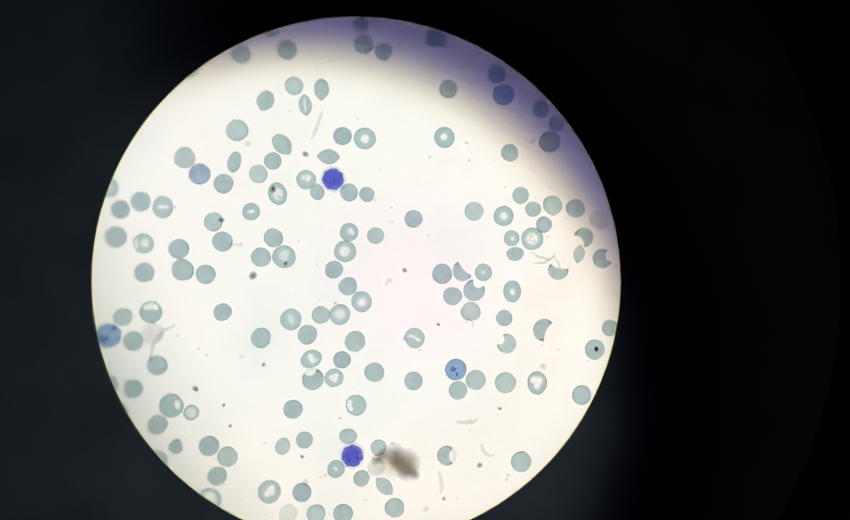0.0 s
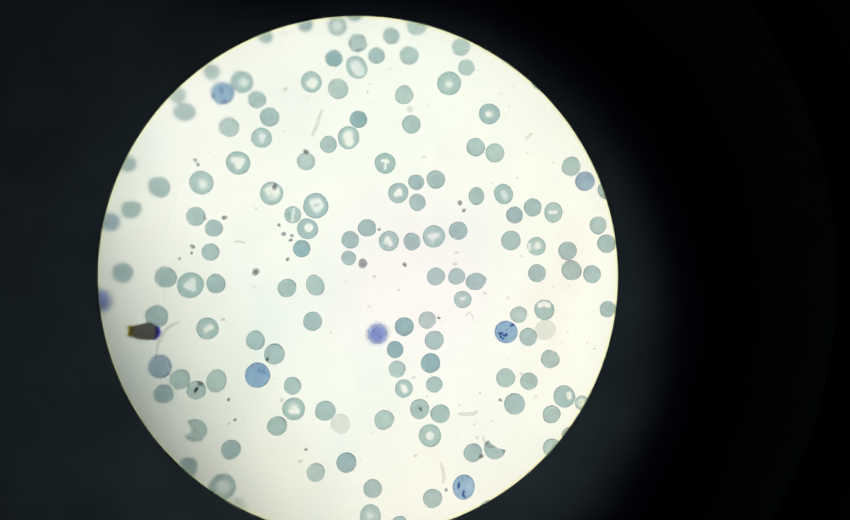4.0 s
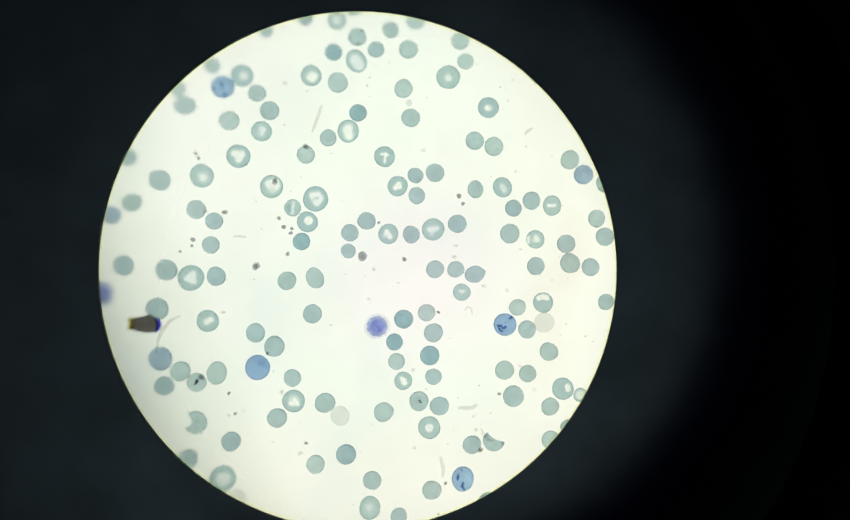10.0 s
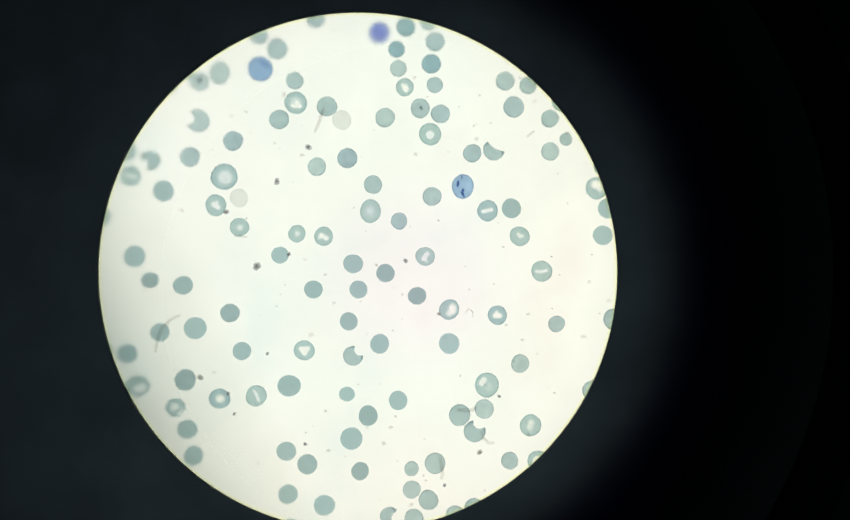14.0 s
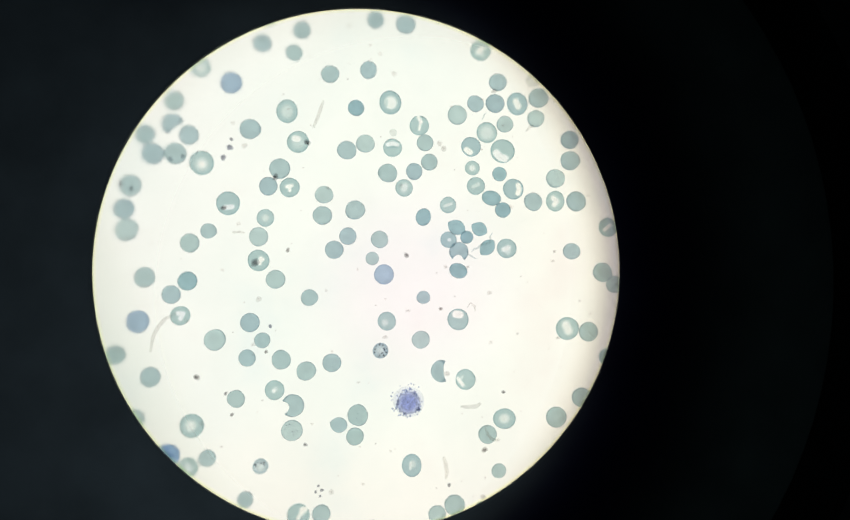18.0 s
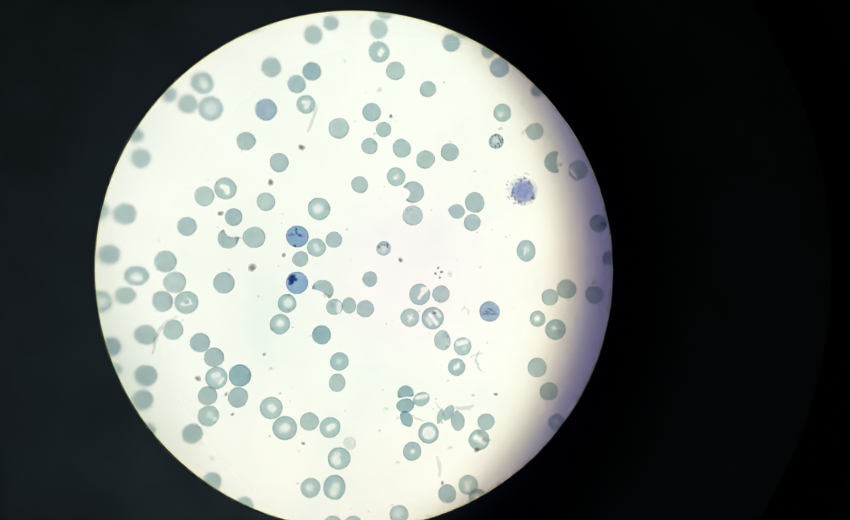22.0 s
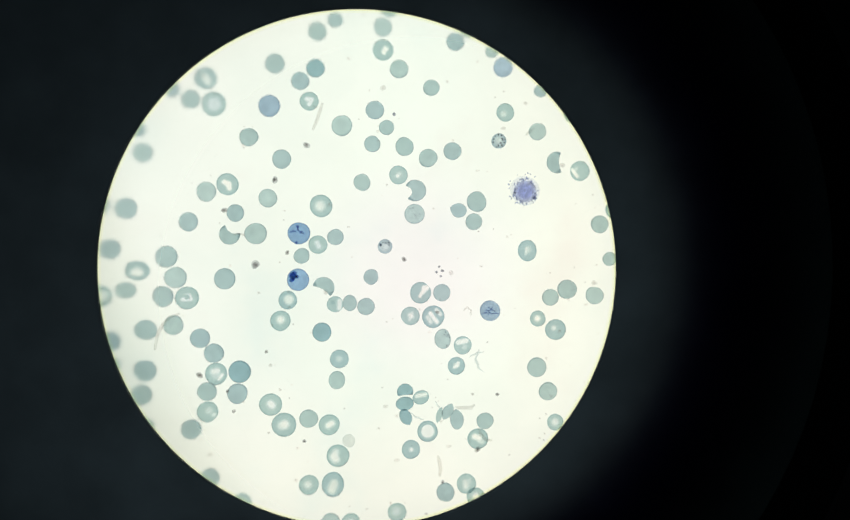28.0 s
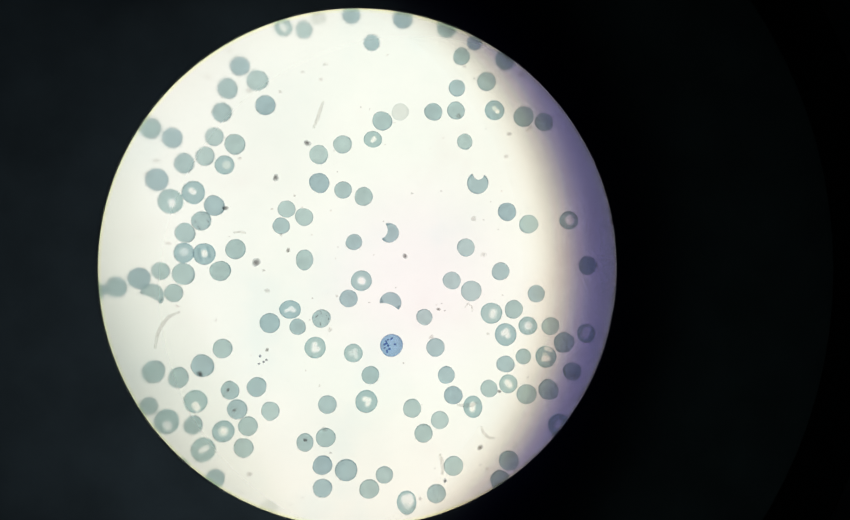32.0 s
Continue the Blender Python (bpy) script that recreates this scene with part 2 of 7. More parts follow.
def stain(name, inner, outer, vary=0.16, mottle=0.10, grain=3.0, edge=0.80):
    """A stained, see-through film: light passes, coloured by what the cell holds; a rim where the cell curls up."""
    m, nodes, links = nodes_of(name)
    tc, rad = radial(nodes, links)
    rim = ramp(nodes, [(0.0, inner), (edge, inner), (0.95, outer), (1.0, outer)])
    links.new(rad, rim.inputs[0])
    info = nodes.new("ShaderNodeObjectInfo")
    tint = ramp(nodes, [(p, (1 - k * vary, 1 - 0.8 * k * vary, 1 - (0.7 * k - hue) * vary)) for p, k, hue in ((0.0, 1.35, 0.25), (0.22, 0.75, -0.1), (0.45, 0.95, 0.2), (0.75, 0.6, -0.05), (1.0, 0.0, 0.0))])
    links.new(info.outputs["Random"], tint.inputs[0])
    nz = nodes.new("ShaderNodeTexNoise")
    nz.noise_dimensions = "4D"
    nz.inputs["Scale"].default_value = grain
    nz.inputs["Detail"].default_value = 4.0
    links.new(tc.outputs["Generated"], nz.inputs["Vector"])
    w = nodes.new("ShaderNodeMath")
    w.operation = "MULTIPLY"
    w.inputs[1].default_value = 40.0
    links.new(info.outputs["Random"], w.inputs[0])
    links.new(w.outputs[0], nz.inputs["W"])
    spots = ramp(nodes, [(0.3, (1 - mottle, 1 - mottle, 1 - mottle)), (0.7, (1, 1, 1))])
    links.new(nz.outputs[0], spots.inputs[0])
    c = multiply(nodes, links, rim.outputs[0], tint.outputs[0])
    c = multiply(nodes, links, c, spots.outputs[0])
    t = nodes.new("ShaderNodeBsdfTransparent")
    links.new(c, t.inputs[0])
    g = nodes.new("ShaderNodeBsdfGlossy")
    g.inputs["Roughness"].default_value = 0.3
    mix = nodes.new("ShaderNodeMixShader")
    mix.inputs[0].default_value = 0.003
    links.new(t.outputs[0], mix.inputs[1])
    links.new(g.outputs[0], mix.inputs[2])
    o = nodes.new("ShaderNodeOutputMaterial")
    links.new(mix.outputs[0], o.inputs[0])
    return m


def stain_flat(name, col):
    """The same film for joined cells, varied from cell to cell."""
    m, nodes, links = nodes_of(name)
    geo = nodes.new("ShaderNodeNewGeometry")
    r = ramp(nodes, [(0.0, tuple(x * 0.86 for x in col)), (0.5, col), (1.0, tuple(x * 1.06 for x in col))])
    links.new(geo.outputs["Random Per Island"], r.inputs[0])
    t = nodes.new("ShaderNodeBsdfTransparent")
    links.new(r.outputs[0], t.inputs[0])
    o = nodes.new("ShaderNodeOutputMaterial")
    links.new(t.outputs[0], o.inputs[0])
    return m


def opaque(name, col, rough, scale, depth, metal=0.0):
    m, nodes, links = nodes_of(name)
    b = nodes.new("ShaderNodeBsdfPrincipled")
    b.inputs["Roughness"].default_value = rough
    b.inputs["Metallic"].default_value = metal
    tc = nodes.new("ShaderNodeTexCoord")
    nz = nodes.new("ShaderNodeTexNoise")
    nz.inputs["Scale"].default_value = scale
    nz.inputs["Detail"].default_value = 5.0
    links.new(tc.outputs["Object"], nz.inputs["Vector"])
    r = ramp(nodes, [(0.3, tuple(x * (1 - depth) for x in col)), (0.7, tuple(min(1, x * (1 + depth)) for x in col))])
    links.new(nz.outputs[0], r.inputs[0])
    links.new(r.outputs[0], b.inputs["Base Color"])
    bp = nodes.new("ShaderNodeBump")
    bp.inputs["Strength"].default_value = 0.15
    bp.inputs["Distance"].default_value = 0.002
    links.new(nz.outputs[0], bp.inputs["Height"])
    links.new(bp.outputs[0], b.inputs["Normal"])
    o = nodes.new("ShaderNodeOutputMaterial")
    links.new(b.outputs[0], o.inputs[0])
    return m


THICK = 0.2
RED = stain("stained_red_cell", (0.575, 0.705, 0.722), (0.37, 0.49, 0.525), vary=0.19, mottle=0.17, grain=1.9, edge=0.91)
BLUE = stain("young_red_cell", (0.41, 0.59, 0.83), (0.27, 0.41, 0.62), vary=0.18, mottle=0.2, grain=2.0, edge=0.89)
SLATE = stain("slate_blue_cell", (0.49, 0.62, 0.77), (0.33, 0.45, 0.60), vary=0.16, mottle=0.24, grain=1.8, edge=0.90)
SHALLOW = stain("shallow_cell_middle", (0.78, 0.86, 0.885), (0.48, 0.60, 0.66), vary=0.06, mottle=0.2, edge=0.15)
FAINT = stain("ghost_cell", (0.86, 0.88, 0.865), (0.80, 0.83, 0.82), vary=0.03, mottle=0.10)
SHEER = stain("sheer_membrane", (0.945, 0.96, 0.955), (0.72, 0.79, 0.80), vary=0.05, mottle=0.08, edge=0.9)
PLATELET = stain("platelet", (0.47, 0.465, 0.51), (0.72, 0.72, 0.75), vary=0.2, mottle=0.35, edge=0.55)
NUCLEUS = stain("stained_nucleus", (0.215, 0.24, 1.0), (0.33, 0.36, 1.0), vary=0.08, mottle=0.55, grain=6.5, edge=0.6)
SOFT_NUCLEUS = stain("light_nucleus", (0.47, 0.555, 1.0), (0.74, 0.80, 1.0), vary=0.05, mottle=0.42, grain=6.0, edge=0.5)
PLASM = stain("white_cell_plasm", (0.72, 0.74, 0.94), (0.92, 0.935, 0.985), vary=0.02, mottle=0.12, edge=0.45)
PATCHY = stain("patchy_nucleus", (0.60, 0.66, 1.0), (0.84, 0.87, 1.0), vary=0.05, mottle=0.5, grain=7.0, edge=0.5)
GRANULE = stain("blue_granule", (0.20, 0.33, 0.68), (0.32, 0.46, 0.78), vary=0.2, mottle=0.3)
DARK_GRANULE = stain("dark_granule", (0.10, 0.13, 0.20), (0.24, 0.30, 0.37), vary=0.2, mottle=0.2)
VIOLET_GRANULE = stain("violet_granule", (0.80, 0.80, 0.93), (0.86, 0.86, 0.96), vary=0.35, mottle=0.2)
DUST = stain("dust", (0.30, 0.28, 0.28), (0.93, 0.92, 0.905), vary=0.12, mottle=0.25, edge=0.22)
LINT = stain("lint", (0.945, 0.935, 0.925), (0.96, 0.955, 0.945), vary=0.02, mottle=0.06)
STRAND = stain("membrane_strand", (0.80, 0.85, 0.86), (0.90, 0.92, 0.925), vary=0.05, mottle=0.15)
BROWN = stain("brown_clump", (0.74, 0.68, 0.56), (1.0, 1.0, 1.0), vary=0.0, mottle=0.0, edge=0.15)
FLECK = stain("brown_fleck", (0.47, 0.42, 0.36), (1.0, 1.0, 1.0), vary=0.12, mottle=0.0, edge=0.08)
CRYSTAL = stain("crystal", (0.13, 0.12, 0.115), (0.18, 0.165, 0.15), vary=0.1, mottle=0.3)
YELLOW = stain("crystal_edge_yellow", (0.62, 0.50, 0.06), (0.72, 0.60, 0.12), vary=0.1)
VIOLET = stain("crystal_edge_blue", (0.06, 0.06, 0.62), (0.12, 0.12, 0.75), vary=0.1)
BLACK = opaque("black_anodised_metal", (0.085, 0.10, 0.11), 0.75, 40.0, 0.25)
BARREL = opaque("matt_black_barrel", (0.02, 0.022, 0.024), 0.8, 30.0, 0.3)


def film(name, clear, deepest=1.6):
    """A stained cell of uneven thickness: the thicker it lies, the more light it takes."""
    m, nodes, links = nodes_of(name)
    tc = nodes.new("ShaderNodeTexCoord")
    sep = nodes.new("ShaderNodeSeparateXYZ")
    links.new(tc.outputs["Object"], sep.inputs[0])
    up = nodes.new("ShaderNodeMath")
    up.operation = "MULTIPLY"
    up.inputs[1].default_value = 1 / (THICK * deepest)
    links.new(sep.outputs[2], up.inputs[0])
    deep = ramp(nodes, [(i / 12, tuple(c ** (deepest * i / 12 / 0.8) for c in clear)) for i in range(13)])
    links.new(up.outputs[0], deep.inputs[0])
    info = nodes.new("ShaderNodeObjectInfo")
    tint = ramp(nodes, [(0.0, (0.86, 0.90, 0.96)), (0.35, (0.93, 0.95, 0.95)), (0.7, (1.0, 1.0, 0.98)), (1.0, (1.0, 1.0, 1.0))])
    links.new(info.outputs["Random"], tint.inputs[0])
    nz = nodes.new("ShaderNodeTexNoise")
    nz.noise_dimensions = "4D"
    nz.inputs["Scale"].default_value = 1.6
    nz.inputs["Detail"].default_value = 5.0
    links.new(tc.outputs["Object"], nz.inputs["Vector"])
    w = nodes.new("ShaderNodeMath")
    w.operation = "MULTIPLY"
    w.inputs[1].default_value = 40.0
    links.new(info.outputs["Random"], w.inputs[0])
    links.new(w.outputs[0], nz.inputs["W"])
    spots = ramp(nodes, [(0.3, (0.86, 0.88, 0.88)), (0.7, (1, 1, 1))])
    links.new(nz.outputs[0], spots.inputs[0])
    t = nodes.new("ShaderNodeBsdfTransparent")
    links.new(multiply(nodes, links, multiply(nodes, links, deep.outputs[0], tint.outputs[0], 0.8), spots.outputs[0], 0.7), t.inputs[0])
    o = nodes.new("ShaderNodeOutputMaterial")
    links.new(t.outputs[0], o.inputs[0])
    return m


FILM = film("uneven_red_cell", (0.495, 0.628, 0.65))
DENSE = stain("dense_red_cell", (0.40, 0.58, 0.64), (0.26, 0.40, 0.46), vary=0.12, mottle=0.2, grain=1.9, edge=0.90)


def clear_glass(name, tint):
    m, nodes, links = nodes_of(name)
    tc = nodes.new("ShaderNodeTexCoord")
    nz = nodes.new("ShaderNodeTexNoise")
    nz.inputs["Scale"].default_value = 22.0
    nz.inputs["Detail"].default_value = 6.0
    links.new(tc.outputs["Object"], nz.inputs["Vector"])
    r = ramp(nodes, [(0.35, tuple(x * 0.985 for x in tint)), (0.6, tint)])
    links.new(nz.outputs[0], r.inputs[0])
    t = nodes.new("ShaderNodeBsdfTransparent")
    links.new(r.outputs[0], t.inputs[0])
    g = nodes.new("ShaderNodeBsdfGlossy")
    g.inputs["Roughness"].default_value = 0.35
    mix = nodes.new("ShaderNodeMixShader")
    mix.inputs[0].default_value = 0.004
    links.new(t.outputs[0], mix.inputs[1])
    links.new(g.outputs[0], mix.inputs[2])
    o = nodes.new("ShaderNodeOutputMaterial")
    links.new(mix.outputs[0], o.inputs[0])
    return m


GLASS = clear_glass("slide_glass", (0.985, 0.99, 0.985))


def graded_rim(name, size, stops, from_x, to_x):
    """Clear inside; a shadow is painted into the rim's tint, on the side that from_x and to_x name."""
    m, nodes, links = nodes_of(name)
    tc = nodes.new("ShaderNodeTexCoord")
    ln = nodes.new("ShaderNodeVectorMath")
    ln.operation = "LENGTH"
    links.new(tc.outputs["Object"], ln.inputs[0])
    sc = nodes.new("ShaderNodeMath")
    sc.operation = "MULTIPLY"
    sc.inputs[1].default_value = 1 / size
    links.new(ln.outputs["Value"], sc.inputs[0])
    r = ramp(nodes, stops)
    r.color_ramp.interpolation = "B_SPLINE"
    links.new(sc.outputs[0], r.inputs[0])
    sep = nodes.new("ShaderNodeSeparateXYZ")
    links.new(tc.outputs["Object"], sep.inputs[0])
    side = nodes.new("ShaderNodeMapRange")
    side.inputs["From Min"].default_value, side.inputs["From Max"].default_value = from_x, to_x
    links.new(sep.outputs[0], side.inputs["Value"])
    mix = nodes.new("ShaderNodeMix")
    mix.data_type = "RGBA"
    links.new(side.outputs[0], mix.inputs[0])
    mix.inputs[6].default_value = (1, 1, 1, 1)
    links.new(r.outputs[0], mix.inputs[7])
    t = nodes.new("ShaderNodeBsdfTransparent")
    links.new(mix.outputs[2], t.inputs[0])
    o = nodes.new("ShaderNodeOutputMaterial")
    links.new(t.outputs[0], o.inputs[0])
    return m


# shading at one side of the field, painted as a grey gradient
def edge_shading():
    m, nodes, links = nodes_of("shading_sheet")
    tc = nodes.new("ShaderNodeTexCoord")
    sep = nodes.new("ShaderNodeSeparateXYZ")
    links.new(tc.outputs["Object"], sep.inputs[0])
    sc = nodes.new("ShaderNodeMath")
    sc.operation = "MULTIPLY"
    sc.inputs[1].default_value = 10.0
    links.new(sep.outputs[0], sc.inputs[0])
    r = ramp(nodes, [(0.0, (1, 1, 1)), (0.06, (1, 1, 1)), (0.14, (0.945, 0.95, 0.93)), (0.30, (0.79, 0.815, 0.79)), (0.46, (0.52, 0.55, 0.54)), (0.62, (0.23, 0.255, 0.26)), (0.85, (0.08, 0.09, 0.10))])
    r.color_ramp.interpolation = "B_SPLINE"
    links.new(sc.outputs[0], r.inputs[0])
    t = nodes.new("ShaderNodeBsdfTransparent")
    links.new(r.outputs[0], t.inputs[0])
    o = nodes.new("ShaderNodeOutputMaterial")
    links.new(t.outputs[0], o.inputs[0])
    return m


# violet crescent shadow at the field's edge, painted as a radial tint
SHADOW_R = 0.140
PUPIL_SHADOW = graded_rim("violet_pupil_shadow", SHADOW_R, [(0.590, (1, 1, 1)), (0.622, (0.95, 0.92, 0.88)), (0.655, (0.60, 0.55, 0.52)), (0.695, (0.20, 0.18, 0.33)), (0.74, (0.085, 0.08, 0.22)), (0.82, (0.10, 0.105, 0.115)), (0.90, (0.25, 0.28, 0.27)), (1.0, (0.40, 0.44, 0.41))], -0.06, -0.02)


def blend(nodes, links, fac, a, b):
    """A mix of two colours, or of a colour and a socket, by fac."""
    n = nodes.new("ShaderNodeMix")
    n.data_type = "RGBA"
    links.new(fac, n.inputs[0])
    for slot, c in ((6, a), (7, b)):
        if isinstance(c, tuple):
            n.inputs[slot].default_value = (*c, 1)
        else:
            links.new(c, n.inputs[slot])
    return n.outputs[2]


def span(nodes, links, value, low, high):
    n = nodes.new("ShaderNodeMapRange")
    n.interpolation_type = "SMOOTHSTEP"
    n.inputs["From Min"].default_value, n.inputs["From Max"].default_value = low, high
    links.new(value, n.inputs["Value"])
    return n.outputs[0]


def away(nodes, links, tc, x, y):
    n = nodes.new("ShaderNodeVectorMath")
    n.operation = "DISTANCE"
    n.inputs[1].default_value = (x, y, 0.012)
    links.new(tc.outputs["Object"], n.inputs[0])
    return n.outputs["Value"]


def lamp_glass():
    """The lit lens: cool on one side and warm on the other, a rosy heart, duller towards its edge, patchy."""
    m, nodes, links = nodes_of("lit_condenser")
    tc = nodes.new("ShaderNodeTexCoord")
    sep = nodes.new("ShaderNodeSeparateXYZ")
    links.new(tc.outputs["Object"], sep.inputs[0])
    # the field's tints and edge shading are put into the emission colour
    c = blend(nodes, links, span(nodes, links, sep.outputs[0], -0.13, 0.01), (0.945, 0.958, 0.908), (0.968, 0.998, 0.930))
    c = blend(nodes, links, span(nodes, links, sep.outputs[0], 0.01, 0.085), c, (1.0, 0.985, 0.90))
    low = span(nodes, links, sep.outputs[1], -0.05, -0.125)
    c = blend(nodes, links, low, c, (0.985, 0.955, 0.88))
    c = blend(nodes, links, span(nodes, links, away(nodes, links, tc, 0.006, -0.012), 0.066, 0.008), c, (1.0, 0.945, 0.95))
    c = blend(nodes, links, span(nodes, links, away(nodes, links, tc, -0.02, -0.01), 0.108, 0.150), c, (0.84, 0.83, 0.76))
    nz = nodes.new("ShaderNodeTexNoise")
    nz.inputs["Scale"].default_value = 20.0
    nz.inputs["Detail"].default_value = 4.0
    links.new(tc.outputs["Object"], nz.inputs["Vector"])
    s = ramp(nodes, [(0.25, (0.90, 0.95, 0.965)), (0.45, (0.975, 0.985, 0.985)), (0.58, (1, 1, 1)), (0.8, (0.975, 0.935, 0.94))])
    s.color_ramp.interpolation = "EASE"
    links.new(nz.outputs[0], s.inputs[0])
    e = nodes.new("ShaderNodeEmission")
    e.inputs[1].default_value = 1.015
    links.new(multiply(nodes, links, c, s.outputs[0]), e.inputs[0])
    o = nodes.new("ShaderNodeOutputMaterial")
    links.new(e.outputs[0], o.inputs[0])
    return m


LIT = lamp_glass()


# ---- shapes ----
def mesh_of(name, bm, material):
    me = bpy.data.meshes.new(name)
    bmesh.ops.recalc_face_normals(bm, faces=bm.faces)
    bm.to_mesh(me)
    bm.free()
    for f in me.polygons:
        f.use_smooth = True
    me.materials.append(material)
    return me


def part(name, me, parent, label=""):
    ob = new(name, me)
    ob.parent = parent
    return tagged(ob, label)


def shell(rings):
    """A body from rings of points, each ring as long as the next; it lies flat on the first and is closed over the last."""
    bm = bmesh.new()
    vs = [[bm.verts.new(p) for p in r] for r in rings]
    n = len(rings[0])
    for a, b in zip(vs, vs[1:]):
        for i in range(n):
            bm.faces.new((a[i], a[(i + 1) % n], b[(i + 1) % n], b[i]))
    bm.faces.new(vs[-1])
    return bm


def wobble(rng, n, amount):
    a2, a3, a5 = (rng.uniform(0, 6.28) for _ in range(3))
    return [1 + amount * (math.sin(2 * t + a2) + 0.6 * math.sin(3 * t + a3) + 0.35 * math.sin(5 * t + a5)) for t in (2 * math.pi * i / n for i in range(n))]


def outline(rng, amount=0.018, n=30):
    w = wobble(rng, n, amount)
    return [(w[i] * math.cos(2 * math.pi * i / n), w[i] * math.sin(2 * math.pi * i / n)) for i in range(n)]


def pillow(pts, high=0.22, c=(0, 0)):
    """A flat dried cell of that outline: rounded edge, low middle; it lies on the plane z = 0."""
    def ring(k, z):
        return [(c[0] + (x - c[0]) * k, c[1] + (y - c[1]) * k, z) for x, y in pts]
    return shell([ring(1.0, 0.0), ring(0.995, high * 0.4), ring(0.96, high * 0.8), ring(0.86, high), ring(0.5, high * 0.72)])


def gap(x, y, pts):
    """How far (x, y) lies from a line through pts."""
    best = 9.0
    for a, b in zip(pts, pts[1:] or pts):
        dx, dy = b[0] - a[0], b[1] - a[1]
        k = dx * dx + dy * dy
        k = min(1.0, max(0.0, ((x - a[0]) * dx + (y - a[1]) * dy) / k)) if k else 0.0
        best = min(best, math.hypot(x - a[0] - k * dx, y - a[1] - k * dy))
    return best


def relief(marks, out, turn=0.0, rows=13):
    """A cell whose thickness is worn thin, or folded thick, along marks: (depth, width, softness, x, y, x, y ...).
    Gives its body and, apart, the thin middle."""
    n = len(out)
    c, s = math.cos(radians(-turn)), math.sin(radians(-turn))
    lines = [(d, w, f, [(c * x - s * y, s * x + c * y) for x, y in zip(p[0::2], p[1::2])]) for d, w, f, *p in marks]

    def thick(x, y, k):
        deep = 0.80 + 0.62 * max(0.0, 1 - abs(k - 0.965) / 0.055)
        for d, w, f, pts in lines:
            m = min(1.0, max(0.0, 1 - (gap(x, y, pts) - 1.1 * w - 0.02) / (1.3 * f)))
            m = m * m * (3 - 2 * m)
            deep = deep * (1 - d * m) if d > 0 else deep - d * m
        return THICK * min(deep, 1.55)

    ks = [i / (rows - 2) * 0.92 for i in range(rows - 1)] + [0.965, 0.999]
    grid = [[(x * k, y * k, thick(x * k, y * k, k)) for x, y in out] for k in ks[1:]]
    top = (0, 0, thick(0, 0, 0))
    made = []
    for thin in (False, True):
        bm = bmesh.new()
        known = {}

        def at(p):
            if p not in known:
                known[p] = bm.verts.new(p)
            return known[p]

        faces = [(top, grid[0][i], grid[0][(i + 1) % n]) for i in range(n)]
        for a, b in zip(grid, grid[1:]):
            faces += [(a[i], b[i], b[(i + 1) % n], a[(i + 1) % n]) for i in range(n)]
        for f in faces:
            if (sum(p[2] for p in f) / len(f) < 0.56 * THICK) == thin:
                bm.faces.new([at(p) for p in f])
        if not thin:
            low = [at((x, y, 0.0)) for x, y in out]
            high = [at(p) for p in grid[-1]]
            for i in range(n):
                bm.faces.new((low[i], low[(i + 1) % n], high[(i + 1) % n], high[i]))
        made.append(mesh_of("thin_middle" if thin else "cell_body", bm, FILM) if bm.faces else None)
    return made


def bitten_outline(rng, reach, size, n=40):
    """A disc from which a round bite is taken on the +x side."""
    pts = []
    for i in range(n):
        t = 2 * math.pi * i / n
        x, y = math.cos(t), math.sin(t)
        d = math.hypot(x - reach, y)
        if d < size:
            # slide inwards along x to the far side of the bite
            h = math.sqrt(max(size * size - y * y, 0.0))
            x = reach - h
        pts.append((x, y))
    w = wobble(rng, n, 0.012)
    return [(x * k, y * k) for (x, y), k in zip(pts, w)]


def lump(rng, amount, n=12, rows=4):
    """A small closed lump of unit radius that lies on z = 0."""
    rings = []
    w = wobble(rng, n, amount)
    for j in range(rows):
        a = 0.5 * math.pi * (1 - j / (rows - 0.4))
        rings.append([(w[i] * math.sin(a) * math.cos(6.2832 * i / n), w[i] * math.sin(a) * math.sin(6.2832 * i / n), math.cos(a)) for i in range(n)])
    return shell(rings)


rng = random.Random(11)
PLAIN_MESH = [mesh_of("red_cell", pillow(outline(rng, 0.006 + 0.004 * i)), RED) for i in range(7)]
THIN_MESH = [mesh_of("thin_cell", pillow(outline(rng, 0.015)), SHALLOW) for i in range(2)]
SLATE_MESH = [mesh_of("young_cell", pillow(outline(rng, 0.012)), SLATE) for i in range(3)]
BLUE_MESH = [mesh_of("young_cell", pillow(outline(rng, 0.012)), BLUE) for i in range(3)]
DENSE_MESH = [mesh_of("dense_cell", pillow(outline(rng, 0.010)), DENSE) for i in range(3)]
GHOST_MESH = [mesh_of("ghost_cell", pillow(outline(rng, 0.03), 0.08), FAINT) for i in range(3)]
LUMP_MESH = {m.name: [mesh_of("lump", lump(rng, 0.05 + 0.035 * i), m) for i in range(4)] for m in (GRANULE, DARK_GRANULE, VIOLET_GRANULE, PLATELET, DUST)}


